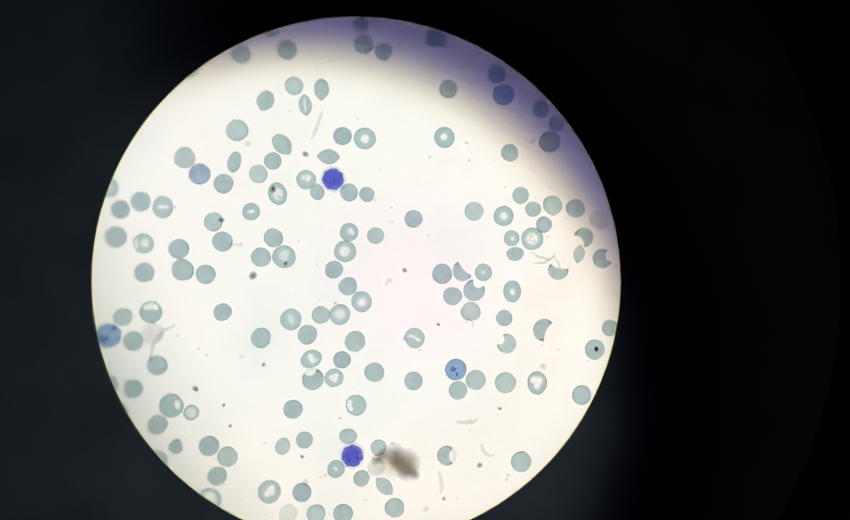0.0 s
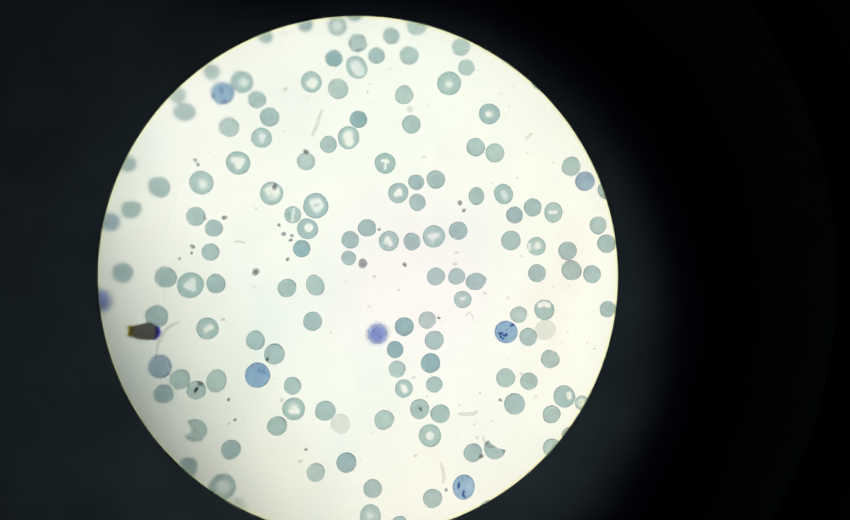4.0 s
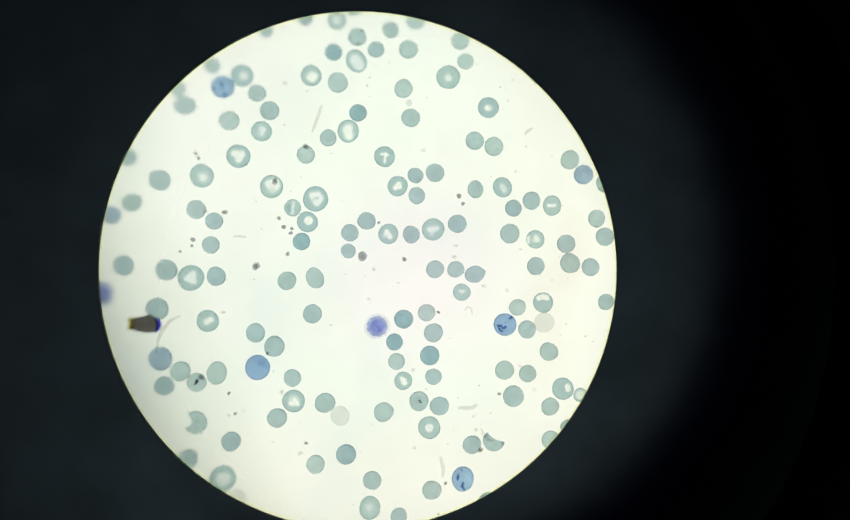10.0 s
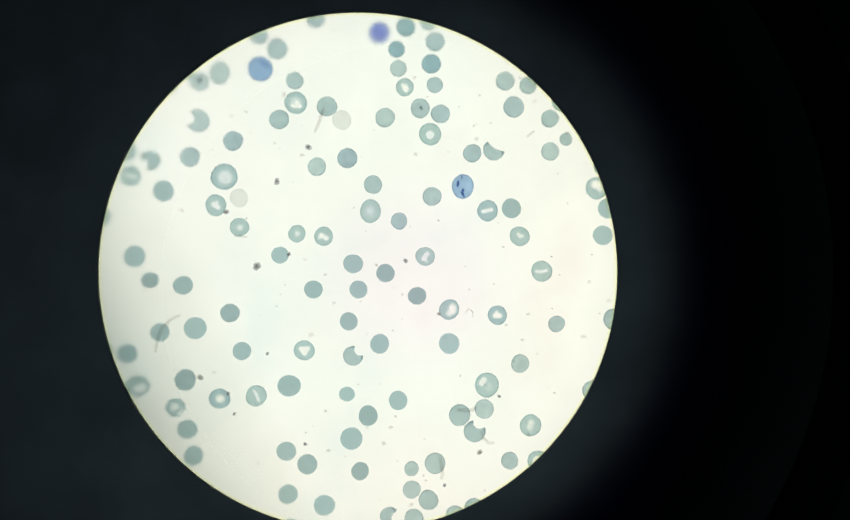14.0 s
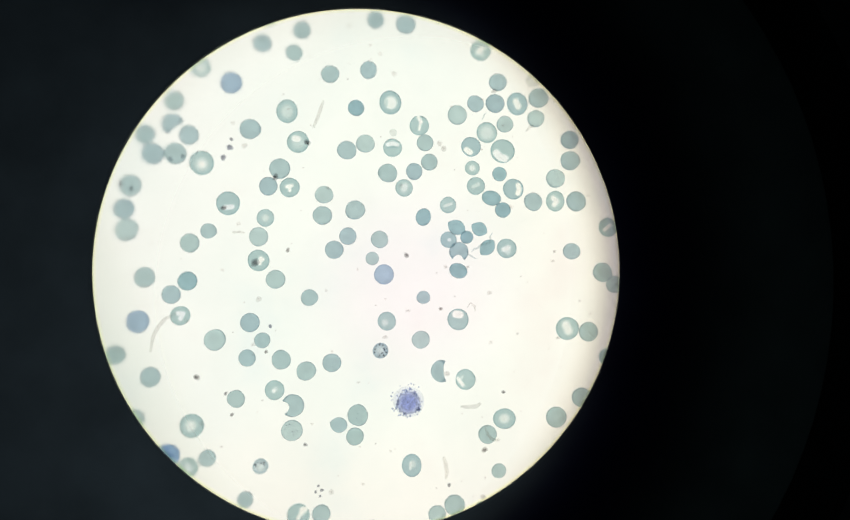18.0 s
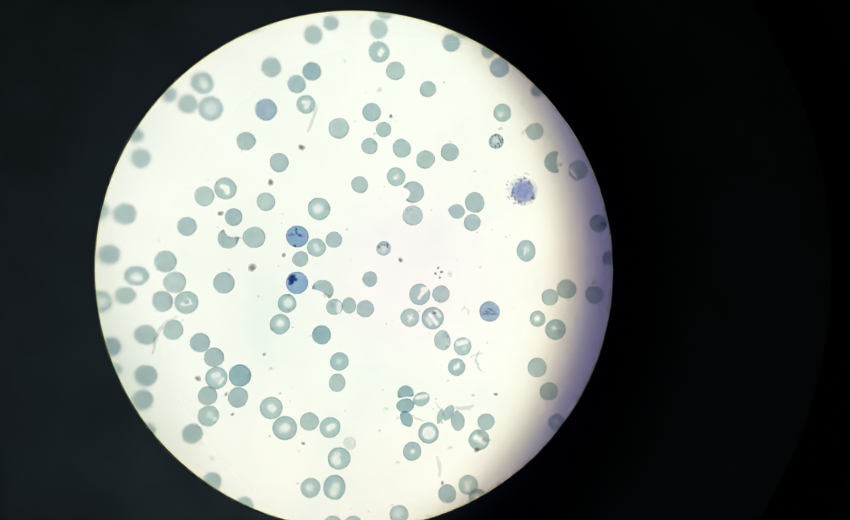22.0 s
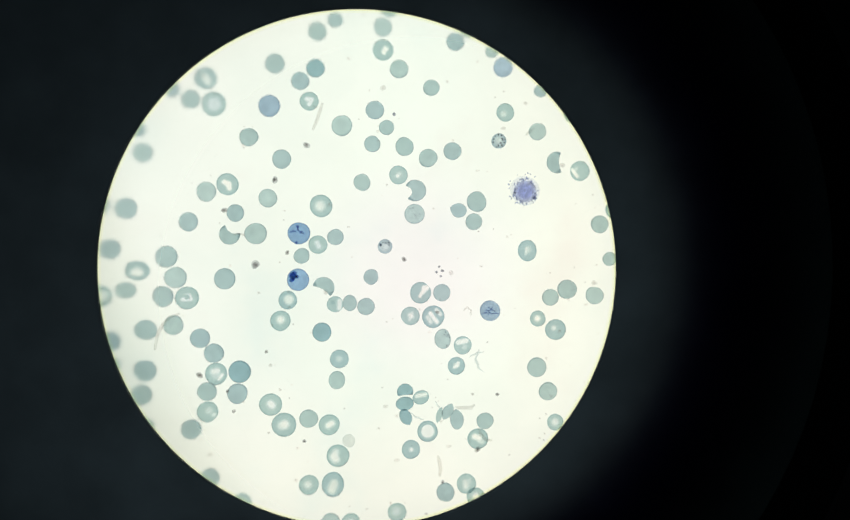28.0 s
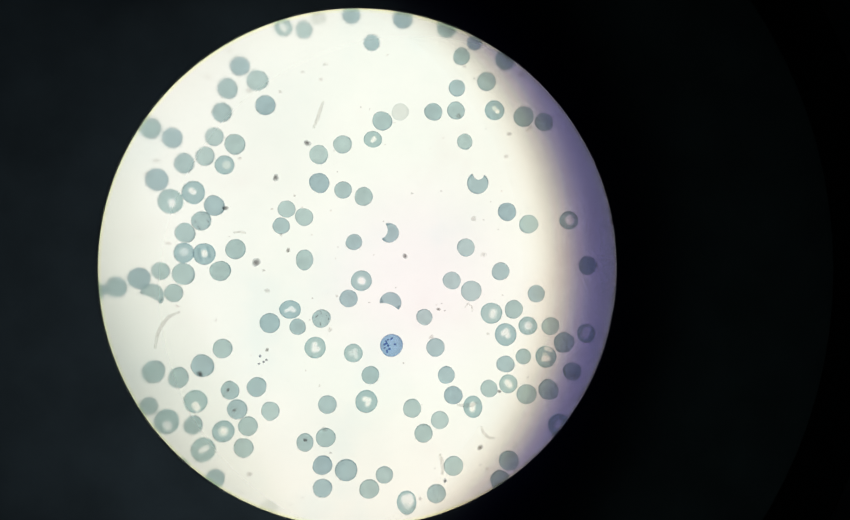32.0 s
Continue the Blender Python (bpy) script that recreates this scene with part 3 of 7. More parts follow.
PALE_MARKS = (
    [(1, 0.12, 0.3, -0.15, -0.15, 0.1, 0.1, 0.3, -0.05, 0.1, -0.3)],
    [(0.95, 0.2, 0.3, -0.1, 0.1, 0.05, -0.35), (0.7, 0.15, 0.3, 0.1, 0.3)],
    [(1, 0.12, 0.25, -0.35, 0.25, 0.25, 0.2, 0.0, -0.25), (1, 0.15, 0.2, 0, 0)],
    [(0.95, 0.2, 0.25, -0.2, 0.25, 0.3, 0.35, 0.35, 0.1), (0.7, 0.25, 0.3, 0.1, -0.1)],
    [(1, 0.1, 0.2, -0.2, -0.15, 0.1, 0.2), (0.9, 0.05, 0.2, 0.1, 0.2, 0.25, -0.1)],
    [(1, 0.1, 0.15, -0.35, -0.05, 0.15, 0.35, 0.2, -0.3, -0.35, -0.05), (1, 0.15, 0.1, 0.05, 0)],
    [(0.85, 0.08, 0.15, -0.75, 0.2, -0.75, -0.3), (0.9, 0.12, 0.2, 0.1, 0.25, 0.25, -0.05), (0.6, 0.1, 0.2, -0.1, -0.1)],
    [(1, 0.14, 0.12, 0.4, 0.2, 0.45, -0.1), (0.4, 0.1, 0.3, -0.2, 0)],
    [(1, 0.15, 0.3, -0.35, -0.1, -0.2, -0.3), (0.8, 0.1, 0.3, -0.2, 0.3)],
    [(1, 0.12, 0.4, 0.0, 0.05)],
    [(0.9, 0.08, 0.25, -0.3, 0.0, 0.3, 0.1), (0.6, 0.05, 0.2, 0, 0.1, -0.1, -0.4)],
    [(0.85, 0.25, 0.35, 0.05, 0.0)],
)
DIMPLE_MARKS = ([(0.85, 0.06, 0.35, 0, -0.05)], [(0.8, 0.03, 0.2, -0.2, 0.15, 0.05, 0.0, 0.2, 0.15)], [(0.6, 0.1, 0.35, -0.15, -0.1)], [(0.7, 0.06, 0.3, -0.1, 0.2, 0.1, -0.2)], [(0.9, 0.05, 0.25, 0.1, 0.05)])
RING_MARKS = ([(1, 0.3, 0.12, 0.06, 0.08)], [(1, 0.30, 0.08, 0, -0.05)], [(0.95, 0.3, 0.2, 0, 0.05)], [(1, 0.40, 0.1, 0.04, 0)])
FOLD_MARKS = ([(1, 0.07, 0.14, -0.45, 0.02, 0.4, 0.02)], [(0.9, 0.04, 0.14, -0.5, -0.05, 0.0, 0.05, 0.5, 0.0)], [(1, 0.1, 0.2, -0.35, 0, 0.3, 0.05), (0.7, 0.05, 0.15, 0.1, 0, 0.3, 0.4)], [(0.8, 0.05, 0.2, -0.6, 0.1, 0.6, -0.1), (-0.25, 0.03, 0.12, -0.5, 0.3, 0.5, 0.25)])


def opened(kinds, out=None):
    return [relief(k, out or outline(rng, 0.02, 40)) for k in kinds]


PALE_SET, DIMPLE_SET, RING_SET, FOLD_SET = (opened(k) for k in (PALE_MARKS, DIMPLE_MARKS, RING_MARKS, FOLD_MARKS))
BITTEN_MESH = [mesh_of("bitten_cell", pillow(bitten_outline(rng, r, s), 0.22, (-0.45, 0)), RED) for r, s in ((0.95, 0.62), (1.15, 0.95), (0.8, 0.5))]
SHEER_MESH = mesh_of("membrane", pillow(outline(rng, 0.012), 0.05), SHEER)


def pointed_outline(rng, both, n=36):
    """A spindle, pointed at both ends of x, or a drop with its point towards +x."""
    pts = []
    for i in range(n):
        t = 2 * math.pi * i / n
        x, y = math.cos(t), math.sin(t)
        if x > 0 or both:
            y *= (1 - x * x) ** 0.27
        pts.append((x, y))
    w = wobble(rng, n, 0.012)
    return [(x * k, y * k) for (x, y), k in zip(pts, w)]


SPINDLE_SET = [k for i in range(3) for k in opened([[(0.75, 0.05, 0.25, -0.4, 0.1 - 0.1 * i, 0.4, 0.05 * i), (-0.25, 0.04, 0.12, -0.6, -0.25, 0.5, -0.3)]], pointed_outline(rng, True, 40))]
SPINDLE_MESH = [mesh_of("spindle_cell", pillow(pointed_outline(rng, True), 0.25), RED) for i in range(3)]
DROP_MESH = [mesh_of("drop_cell", pillow(pointed_outline(rng, False), 0.25), RED) for i in range(3)]
HALF_MESH = [mesh_of("half_cell", pillow(bitten_outline(rng, r, s), 0.22, (-0.45, 0)), RED) for r, s in ((2.2, 2.05), (3.0, 2.85))]
DEEP_MESH = {"spindle": mesh_of("spindle_cell", pillow(pointed_outline(rng, True), 0.25), DENSE), "drop": mesh_of("drop_cell", pillow(pointed_outline(rng, False), 0.25), DENSE), "half": mesh_of("half_cell", pillow(bitten_outline(rng, 1.6, 1.5), 0.22, (-0.45, 0)), DENSE)}
CUT_MESH = {deep: mesh_of("half_cell", pillow(bitten_outline(random.Random(5), 9.0, 8.6), 0.22, (-0.25, 0)), DENSE if deep else RED) for deep in (False, True)}

CELLS = []


def lay(ob, u, v, w, h, rot, thick=None):
    """Lays a unit-sized thing on the glass at (u, v) millimetres, w by h across, turned by rot degrees."""
    s = 0.0005 * min(w, h) if thick is None else thick
    ob.matrix_basis = TILT @ pose(u / 1000, v / 1000, 0.0002, 0, 0, rot) @ Matrix.Diagonal((w / 2000, h / 2000, s, 1))
    CELLS.append((ob, u / 1000, v / 1000, rot))
    return ob


pick = random.Random(5)


def plain(u, v, w, h=None, rot=0):
    h = h or w
    name, label, group = "red_blood_cell", "round grey-blue stained red blood cell on the slide", "red blood cells"
    if abs(h / w - 1) > 0.12:
        name, label, group = "oval_red_cell", "drawn-out oval grey-blue red blood cell on the slide", "oval red cells"
    elif w < 6.2:
        name, label, group = "small_red_cell", "small round grey-blue red blood cell on the slide", "small red cells"
    elif w > 7.3:
        name, label, group = "large_red_cell", "large round grey-blue red blood cell on the slide", "large red cells"
    ob = lay(new(name, pick.choice(PLAIN_MESH)), u, v, w, h, rot if rot or h != w else pick.uniform(0, 360))
    return tagged(ob, label, "blood cell", group)


def strand(u, v, w, h=None, rot=0):
    """A torn shred of membrane, w long, that lies bent on the glass."""
    bm = bmesh.new()
    bend, rows, n = pick.uniform(-0.5, 0.5), [], 9
    for i in range(n):
        t = 2 * i / (n - 1) - 1
        y, k = bend * (t * t - 0.4) + 0.06 * math.sin(7 * t), 0.10 * (1 - abs(t)) ** 0.5 + 0.02
        rows.append([bm.verts.new((t, y - k, 0)), bm.verts.new((t, y, 0.06)), bm.verts.new((t, y + k, 0))])
    for a, b in zip(rows, rows[1:]):
        for i in range(2):
            bm.faces.new((a[i], a[i + 1], b[i + 1], b[i]))
    ob = lay(new("membrane_shred", mesh_of("membrane_shred", bm, STRAND)), u, v, w, w, rot)
    return tagged(ob, "thin torn shred of cell membrane between the cells", "cell debris", "membrane shreds")


def blue(u, v, w, h=None, rot=0):
    ob = lay(new("young_red_cell", pick.choice(SLATE_MESH)), u, v, w, h or w, rot or pick.uniform(0, 360))
    return tagged(ob, "larger plain slate-blue young red blood cell", "blood cell", "young red cells")


def ghost(u, v, w, h=None, rot=0):
    ob = lay(new("ghost_cell", pick.choice(GHOST_MESH)), u, v, w, h or w, rot, 0.0006)
    return tagged(ob, "faint washed-out ghost of a red blood cell", "blood cell", "ghost cells")


def opened_cell(name, made, u, v, w, h, rot, label, marks=None):
    body, mid = relief(marks, outline(pick, 0.014, 40), rot) if marks else made
    ob = lay(new(name, body), u, v, w, h or w, rot)
    if mid:
        part("pale_centre", mid, ob, "pale thin middle of the cell")
    return tagged(ob, label, "blood cell", "red blood cells with a pale centre")


def turned(h, rot, marks):
    return rot if h or rot or marks else pick.uniform(0, 360)


def pale(u, v, w, h=None, rot=0, marks=None):
    return opened_cell("pale_centred_cell", pick.choice(PALE_SET), u, v, w, h, turned(h, rot, marks), "grey-blue red blood cell with an uneven pale centre", marks)


def dimple(u, v, w, h=None, rot=0, marks=None):
    return opened_cell("dimpled_cell", pick.choice(DIMPLE_SET), u, v, w, h, turned(h, rot, marks), "grey-blue red blood cell with a small pale dimple", marks)


def ring(u, v, w, h=None, rot=0, marks=None):
    return opened_cell("ring_cell", pick.choice(RING_SET), u, v, w, h, turned(h, rot, marks), "ring-shaped red blood cell with a wide clear hole", marks)


def fold(u, v, w, h=None, rot=0, marks=None):
    return opened_cell("folded_cell", pick.choice(FOLD_SET), u, v, w, h or w, rot, "folded red blood cell with a pale slit", marks)


def emptied(u, v, w, h=None, rot=0, marks=None):
    return opened_cell("emptied_cell", PALE_SET[0], u, v, w, h, rot, "half-emptied red blood cell with a clear cap", marks)


def dense(u, v, w, h=None, rot=0):
    ob = lay(new("dense_red_cell", pick.choice(DENSE_MESH)), u, v, w, h or w, rot or pick.uniform(0, 360))
    return tagged(ob, "round darker blue-grey dense red blood cell", "blood cell", "dense red cells")


def bitten(u, v, w, rot=0, bite=None):
    ob = lay(new("bitten_cell", pick.choice(BITTEN_MESH) if bite is None else BITTEN_MESH[bite]), u, v, w, w, rot)
    return tagged(ob, "broken crescent-shaped red blood cell with a bite missing", "blood cell", "broken red cells")


def hollow(u, v, w, rot=0):
    ob = bitten(u, v, w, rot)
    part("membrane", SHEER_MESH, ob, "sheer membrane across the gap").matrix_basis = pose(0, 0, -0.002)
    return tagged(ob, "partly emptied red blood cell that keeps its sheer membrane", "blood cell", "broken red cells")


def spindle(u, v, w, h, rot=0, deep=False):
    body, mid = pick.choice(SPINDLE_SET)
    slit = u < 100 and not deep
    ob = lay(new("spindle_cell", DEEP_MESH["spindle"] if deep else body if slit else pick.choice(SPINDLE_MESH)), u, v, w, h, rot)
    if slit and mid:
        part("pale_slit", mid, ob, "pale slit along the fold")
    return tagged(ob, "narrow spindle-shaped grey-blue red blood cell", "blood cell", "misshapen red cells")


def drop(u, v, w, h, rot=0, deep=False):
    ob = lay(new("drop_cell", DEEP_MESH["drop"] if deep else pick.choice(DROP_MESH)), u, v, w, h, rot)
    return tagged(ob, "drop-shaped grey-blue red blood cell with one point", "blood cell", "misshapen red cells")


def half(u, v, w, rot=0, deep=False, cut=False):
    body = DEEP_MESH["half"] if deep else pick.choice(HALF_MESH)
    ob = lay(new("half_cell", CUT_MESH[deep] if cut else body), u, v, w, w, rot)
    return tagged(ob, "helmet-shaped half of a grey-blue red blood cell", "blood cell", "broken red cells")


def platelet(u, v, w, h=None, rot=0):
    ob = lay(new("platelet", pick.choice(LUMP_MESH["platelet"])), u, v, w, w * pick.uniform(0.7, 1.1), pick.uniform(0, 360))
    return tagged(ob, "tiny grey-purple platelet lying between the cells", "platelet", "platelets")


def scatter(ob, mat, count, size, reach, centre=(0, 0), flat=0.6, start=0.0):
    for i in range(count):
        a, d = pick.uniform(0, 6.283), reach * math.sqrt(start + (1 - start) * pick.random())
        g = part("granule", pick.choice(LUMP_MESH[mat]), ob)
        s = size * pick.uniform(0.6, 1.3)
        g.matrix_basis = pose(centre[0] + d * math.cos(a), centre[1] + d * math.sin(a), 0.2, 0, 0, pick.uniform(0, 360)) @ Matrix.Diagonal((s * pick.uniform(1, 1.8), s, flat * s, 1))


def dotted(ob, mat, size, spots):
    for k in range(0, len(spots), 2):
        g = part("granule", pick.choice(LUMP_MESH[mat]), ob)
        s = size * pick.uniform(0.75, 1.3)
        g.matrix_basis = pose(spots[k], spots[k + 1], 0.2, 0, 0, pick.uniform(0, 360)) @ Matrix.Diagonal((s * pick.uniform(1, 1.7), s, 0.6 * s, 1))


def retic(u, v, w, h=None, rot=0, spots=(), size=0.085):
    ob = lay(new("reticulocyte", pick.choice(BLUE_MESH)), u, v, w, h or w, rot)
    a = pick.uniform(0, 6.283)
    if spots:
        dotted(ob, "blue_granule", size, spots)
    else:
        scatter(ob, "blue_granule", 14, 0.06, 0.42, (0.38 * math.cos(a), 0.38 * math.sin(a)))
    return tagged(ob, "large blue reticulocyte with dark blue granules", "blood cell", "reticulocytes")


def speckled(u, v, w, h=None, rot=0, spots=(), size=0.06):
    small = w < 6
    ob = lay(new("speckled_red_cell", pick.choice(THIN_MESH if small else PLAIN_MESH)), u, v, w, h or w, rot)
    if spots:
        dotted(ob, "dark_granule", size, spots)
    else:
        scatter(ob, "dark_granule", 12, 0.09 if small else 0.05, 0.85, (0, 0), 0.6, 0.45 if small else 0.3)
    return tagged(ob, "small pale red blood cell with bold black granules" if small else "grey-blue red blood cell speckled with dark granules", "blood cell", "speckled red cells")


def banded(u, v, w, h=None, rot=0):
    ob = lay(new("banded_red_cell", SLATE_MESH[0]), u, v, w, h or w, rot)
    for row, count, wave in ((-0.22, 13, 0.07), (0.02, 8, 0.12), (0.25, 3, 0.10)):
        for i in range(count):
            g = part("granule", pick.choice(LUMP_MESH["blue_granule"]), ob)
            k = 0.045 * pick.uniform(0.7, 1.4)
            g.matrix_basis = pose((i + 0.5 - count / 2) * 0.12 + pick.uniform(-0.03, 0.03), row + pick.uniform(-wave, wave), 0.2, 0, 0, pick.uniform(-50, 50)) @ Matrix.Diagonal((k * 1.9, k, 0.04, 1))
    return tagged(ob, "grey-blue red blood cell crossed by a band of dark granules", "blood cell", "speckled red cells")


def nucleus_mesh(mat, bumps):
    n = 36
    pts = []
    for i in range(n):
        t = 2 * math.pi * i / n
        k = 1 + 0.03 * math.sin(bumps * t) + 0.03 * math.sin((bumps + 3) * t + 1)
        pts.append((k * math.cos(t), k * math.sin(t)))
    return mesh_of("nucleus", pillow(pts, 0.5), mat)


NUCLEUS_MESH = nucleus_mesh(NUCLEUS, 7)
SOFT_MESH = nucleus_mesh(SOFT_NUCLEUS, 9)
PATCHY_MESH = nucleus_mesh(PATCHY, 11)
PLASM_MESH = mesh_of("cell_plasm", pillow(outline(rng, 0.03), 0.1), PLASM)


def white(u, v, w, h=None, rot=0):
    dark = u > 100
    ob = lay(new("white_blood_cell", PLASM_MESH), u, v, w * 1.25, w * 1.25, pick.uniform(0, 360), 0.003)
    nu = part("nucleus", NUCLEUS_MESH if dark else SOFT_MESH, ob, "deep blue nucleus" if dark else "light violet-blue lumpy nucleus")
    nu.matrix_basis = pose(0, 0, 0.05) @ Matrix.Diagonal((0.80, 0.80, 1, 1))
    return tagged(ob, "white blood cell with a deep blue round nucleus" if dark else "white blood cell with a violet-blue lumpy nucleus", "white blood cell", "white blood cells")


def granular(u, v, w, h=None, rot=0):
    ob = lay(new("granulocyte", PLASM_MESH), u, v, w * 1.2, w * 1.2, 0, 0.003)
    part("nucleus", PATCHY_MESH, ob, "light violet-blue patchy nucleus").matrix_basis = pose(0, -0.06, 0.05, 0, 0, 20) @ Matrix.Diagonal((0.76, 0.74, 0.6, 1))
    scatter(ob, "violet_granule", 34, 0.07, 0.86, (0, -0.04), 0.6, 0.6)
    scatter(ob, "violet_granule", 16, 0.05, 1.14, (-0.1, 0.12), 0.6, 0.7)
    return tagged(ob, "burst white blood cell with a violet nucleus and scattered granules", "white blood cell", "white blood cells")


def crystal(u, v, w, h=None, rot=0):
    ob = lay(new("crystal", mesh_of("crystal", pillow([(0.95, -0.1), (0.7, -0.75), (0.3, -0.85), (-0.4, -0.7), (-0.95, -0.45), (-0.85, 0.1), (-0.95, 0.55), (-0.3, 0.7), (0.3, 0.95), (0.75, 0.55)], 0.6), CRYSTAL)), u, v, w, h, 0)
    e = part("yellow_edge", mesh_of("yellow_edge", pillow([(-0.80, -0.45), (-1.12, -0.52), (-1.0, 0.1), (-1.1, 0.62), (-0.82, 0.66), (-0.72, 0.1)], 0.5, (-0.95, 0.05)), YELLOW), ob, "yellow strip along the edge")
    f = part("blue_edge", mesh_of("blue_edge", pillow([(0.72, -0.85), (0.98, -0.55), (1.12, -0.05), (0.95, 0.5), (0.72, 0.55), (0.85, -0.1)], 0.5, (0.92, -0.1)), VIOLET), ob, "blue strip along the edge")
    return tagged(ob, "dark angular stain crystal with yellow and blue edges", "crystal")


def clump(u, v, w, h=None, rot=0):
    ob = lay(new("brown_clump", mesh_of("brown_clump", lump(rng, 0.06), BROWN)), u, v, w, h, rot, 0.001)
    for x, y, s in ((-0.65, 0.30, 0.26), (-0.35, 0.50, 0.36), (0.0, 0.62, 0.42), (0.32, 0.35, 0.50), (0.50, -0.10, 0.50), (0.55, -0.50, 0.42), (0.10, 0.0, 0.40), (0.76, -0.60, 0.25)):
        g = part("fleck", mesh_of("fleck", lump(rng, 0.10, 16), FLECK), ob)
        g.matrix_basis = pose(x, y, 0.3, 0, 0, pick.uniform(-30, 30)) @ Matrix.Diagonal((0.95 * s, 1.45 * s, 0.3, 1))
    return tagged(ob, "blurred brown clump of debris beside a white cell", "debris")


# ---- the microscope: lamp, stage glass, eyepiece ----
def disc_rings(profile, n=96):
    """A ring-shaped solid from a closed profile of (radius, height)."""
    bm = bmesh.new()
    rings = [[bm.verts.new((r * math.cos(2 * math.pi * i / n), r * math.sin(2 * math.pi * i / n), z)) for i in range(n)] for r, z in profile]
    for a, b in zip(rings, rings[1:] + rings[:1]):
        for i in range(n):
            bm.faces.new((a[i], a[(i + 1) % n], b[(i + 1) % n], b[i]))
    return bm


def disc(radius, z0, z1, n=96):
    bm = bmesh.new()
    lo = [bm.verts.new((radius * math.cos(2 * math.pi * i / n), radius * math.sin(2 * math.pi * i / n), z0)) for i in range(n)]
    hi = [bm.verts.new((p.co.x, p.co.y, z1)) for p in lo]
    for i in range(n):
        bm.faces.new((lo[i], lo[(i + 1) % n], hi[(i + 1) % n], hi[i]))
    bm.faces.new(list(reversed(lo)))
    bm.faces.new(hi)
    return bm


condenser = new("condenser", None)
condenser.location = (STOP_X + 0.012, STOP_Y + 0.008, -0.09)
tagged(condenser, "lit condenser lens under the microscope stage", "lamp")
part("lens", mesh_of("condenser_lens", disc(0.165, 0.0, 0.012), LIT), condenser, "lit glass with the field's tints and shading in its colour")
part("mount", mesh_of("condenser_mount", disc_rings([(0.166, -0.01), (0.18, -0.01), (0.18, 0.014), (0.166, 0.014)]), BARREL), condenser, "black metal mount")

slide = new("glass_slide", None)
tagged(slide, "clear glass microscope slide carrying the blood film", "glass slide")
bm = bmesh.new()
bmesh.ops.create_cube(bm, size=1, matrix=Matrix.Translation((0.14, -0.23, -0.002)) @ Matrix.Diagonal((0.62, 0.78, 0.004, 1)))
bmesh.ops.bevel(bm, geom=bm.edges[:], offset=0.0008, segments=2, affect="EDGES")
slab = mesh_of("slide_slab", bm, GLASS)
for f in slab.polygons:
    f.use_smooth = False
part("slab", slab, slide)

eyepiece = new("eyepiece", None)
eyepiece.location = (STOP_X, STOP_Y, STOP_Z)
tagged(eyepiece, "black microscope eyepiece with a round field stop", "eyepiece")
stop_mesh = mesh_of("field_stop", disc_rings([(STOP_R, -0.0002), (STOP_R + 0.0002, 0.0003), (STOP_R + 0.0008, 0.0006), (0.176, 0.002), (0.176, -0.004), (STOP_R + 0.001, -0.0028)], 192), BLACK)
for f in stop_mesh.polygons:
    f.use_smooth = False
part("field_stop", stop_mesh, eyepiece, "thin black field stop with a bevelled hole")
# barrel radius is set so its shadow fades the added fill outwards
part("barrel", mesh_of("barrel", disc_rings([(0.150, 0.0021), (0.150, 0.235), (0.184, 0.235), (0.184, -0.004), (0.1765, -0.004), (0.1765, 0.0021)]), BARREL), eyepiece, "matt black inner barrel")


def fringe_material(name, tint):
    m, nodes, links = nodes_of(name)
    t = nodes.new("ShaderNodeBsdfTransparent")
    t.inputs[0].default_value = (*tint, 1)
    o = nodes.new("ShaderNodeOutputMaterial")
    links.new(t.outputs[0], o.inputs[0])
    return m


# thin tinted rings paint the yellow colour fringe of the bright field
for wide, low, tint in ((0.0003, -0.0006, (0.97, 0.97, 0.84)), (0.0008, -0.0011, (1.0, 1.0, 0.955))):
    part("stop_fringe", mesh_of("stop_fringe", disc_rings([(STOP_R - wide, low), (STOP_R + 0.0001, low), (STOP_R + 0.0001, low + 0.0001)], 192), fringe_material("edge_fringe", tint)), eyepiece, "yellow colour fringe painted along the stop's edge")


def soft_glass():
    """Edge-blurring glass, added: clear in the middle, more and more diffusing towards its rim."""
    m, nodes, links = nodes_of("edge_blur_glass")
    tc = nodes.new("ShaderNodeTexCoord")
    ln = nodes.new("ShaderNodeVectorMath")
    ln.operation = "LENGTH"
    links.new(tc.outputs["Object"], ln.inputs[0])
    grow = nodes.new("ShaderNodeMapRange")
    for key, value in (("From Min", 0.050), ("From Max", 0.104), ("To Min", 0.0), ("To Max", 0.45)):
        grow.inputs[key].default_value = value
    links.new(ln.outputs["Value"], grow.inputs["Value"])
    b = nodes.new("ShaderNodeBsdfRefraction")
    b.inputs["IOR"].default_value = 1.12
    links.new(grow.outputs[0], b.inputs["Roughness"])
    o = nodes.new("ShaderNodeOutputMaterial")
    links.new(b.outputs[0], o.inputs[0])
    return m


# disc added to imitate the soft focus near the field's edge
blur_disc = new("blur_disc", None)
blur_disc.location = (-0.0042, -0.0106, 0.0281)
tagged(blur_disc, "added clear disc that blurs the field towards its rim", "lens")
field_glass = mesh_of("blur_disc_glass", disc(0.113, 0.0, 0.0006, 128), soft_glass())
for f in field_glass.polygons:
    f.use_smooth = False
part("glass", field_glass, blur_disc, "clear disc, rougher towards its rim")
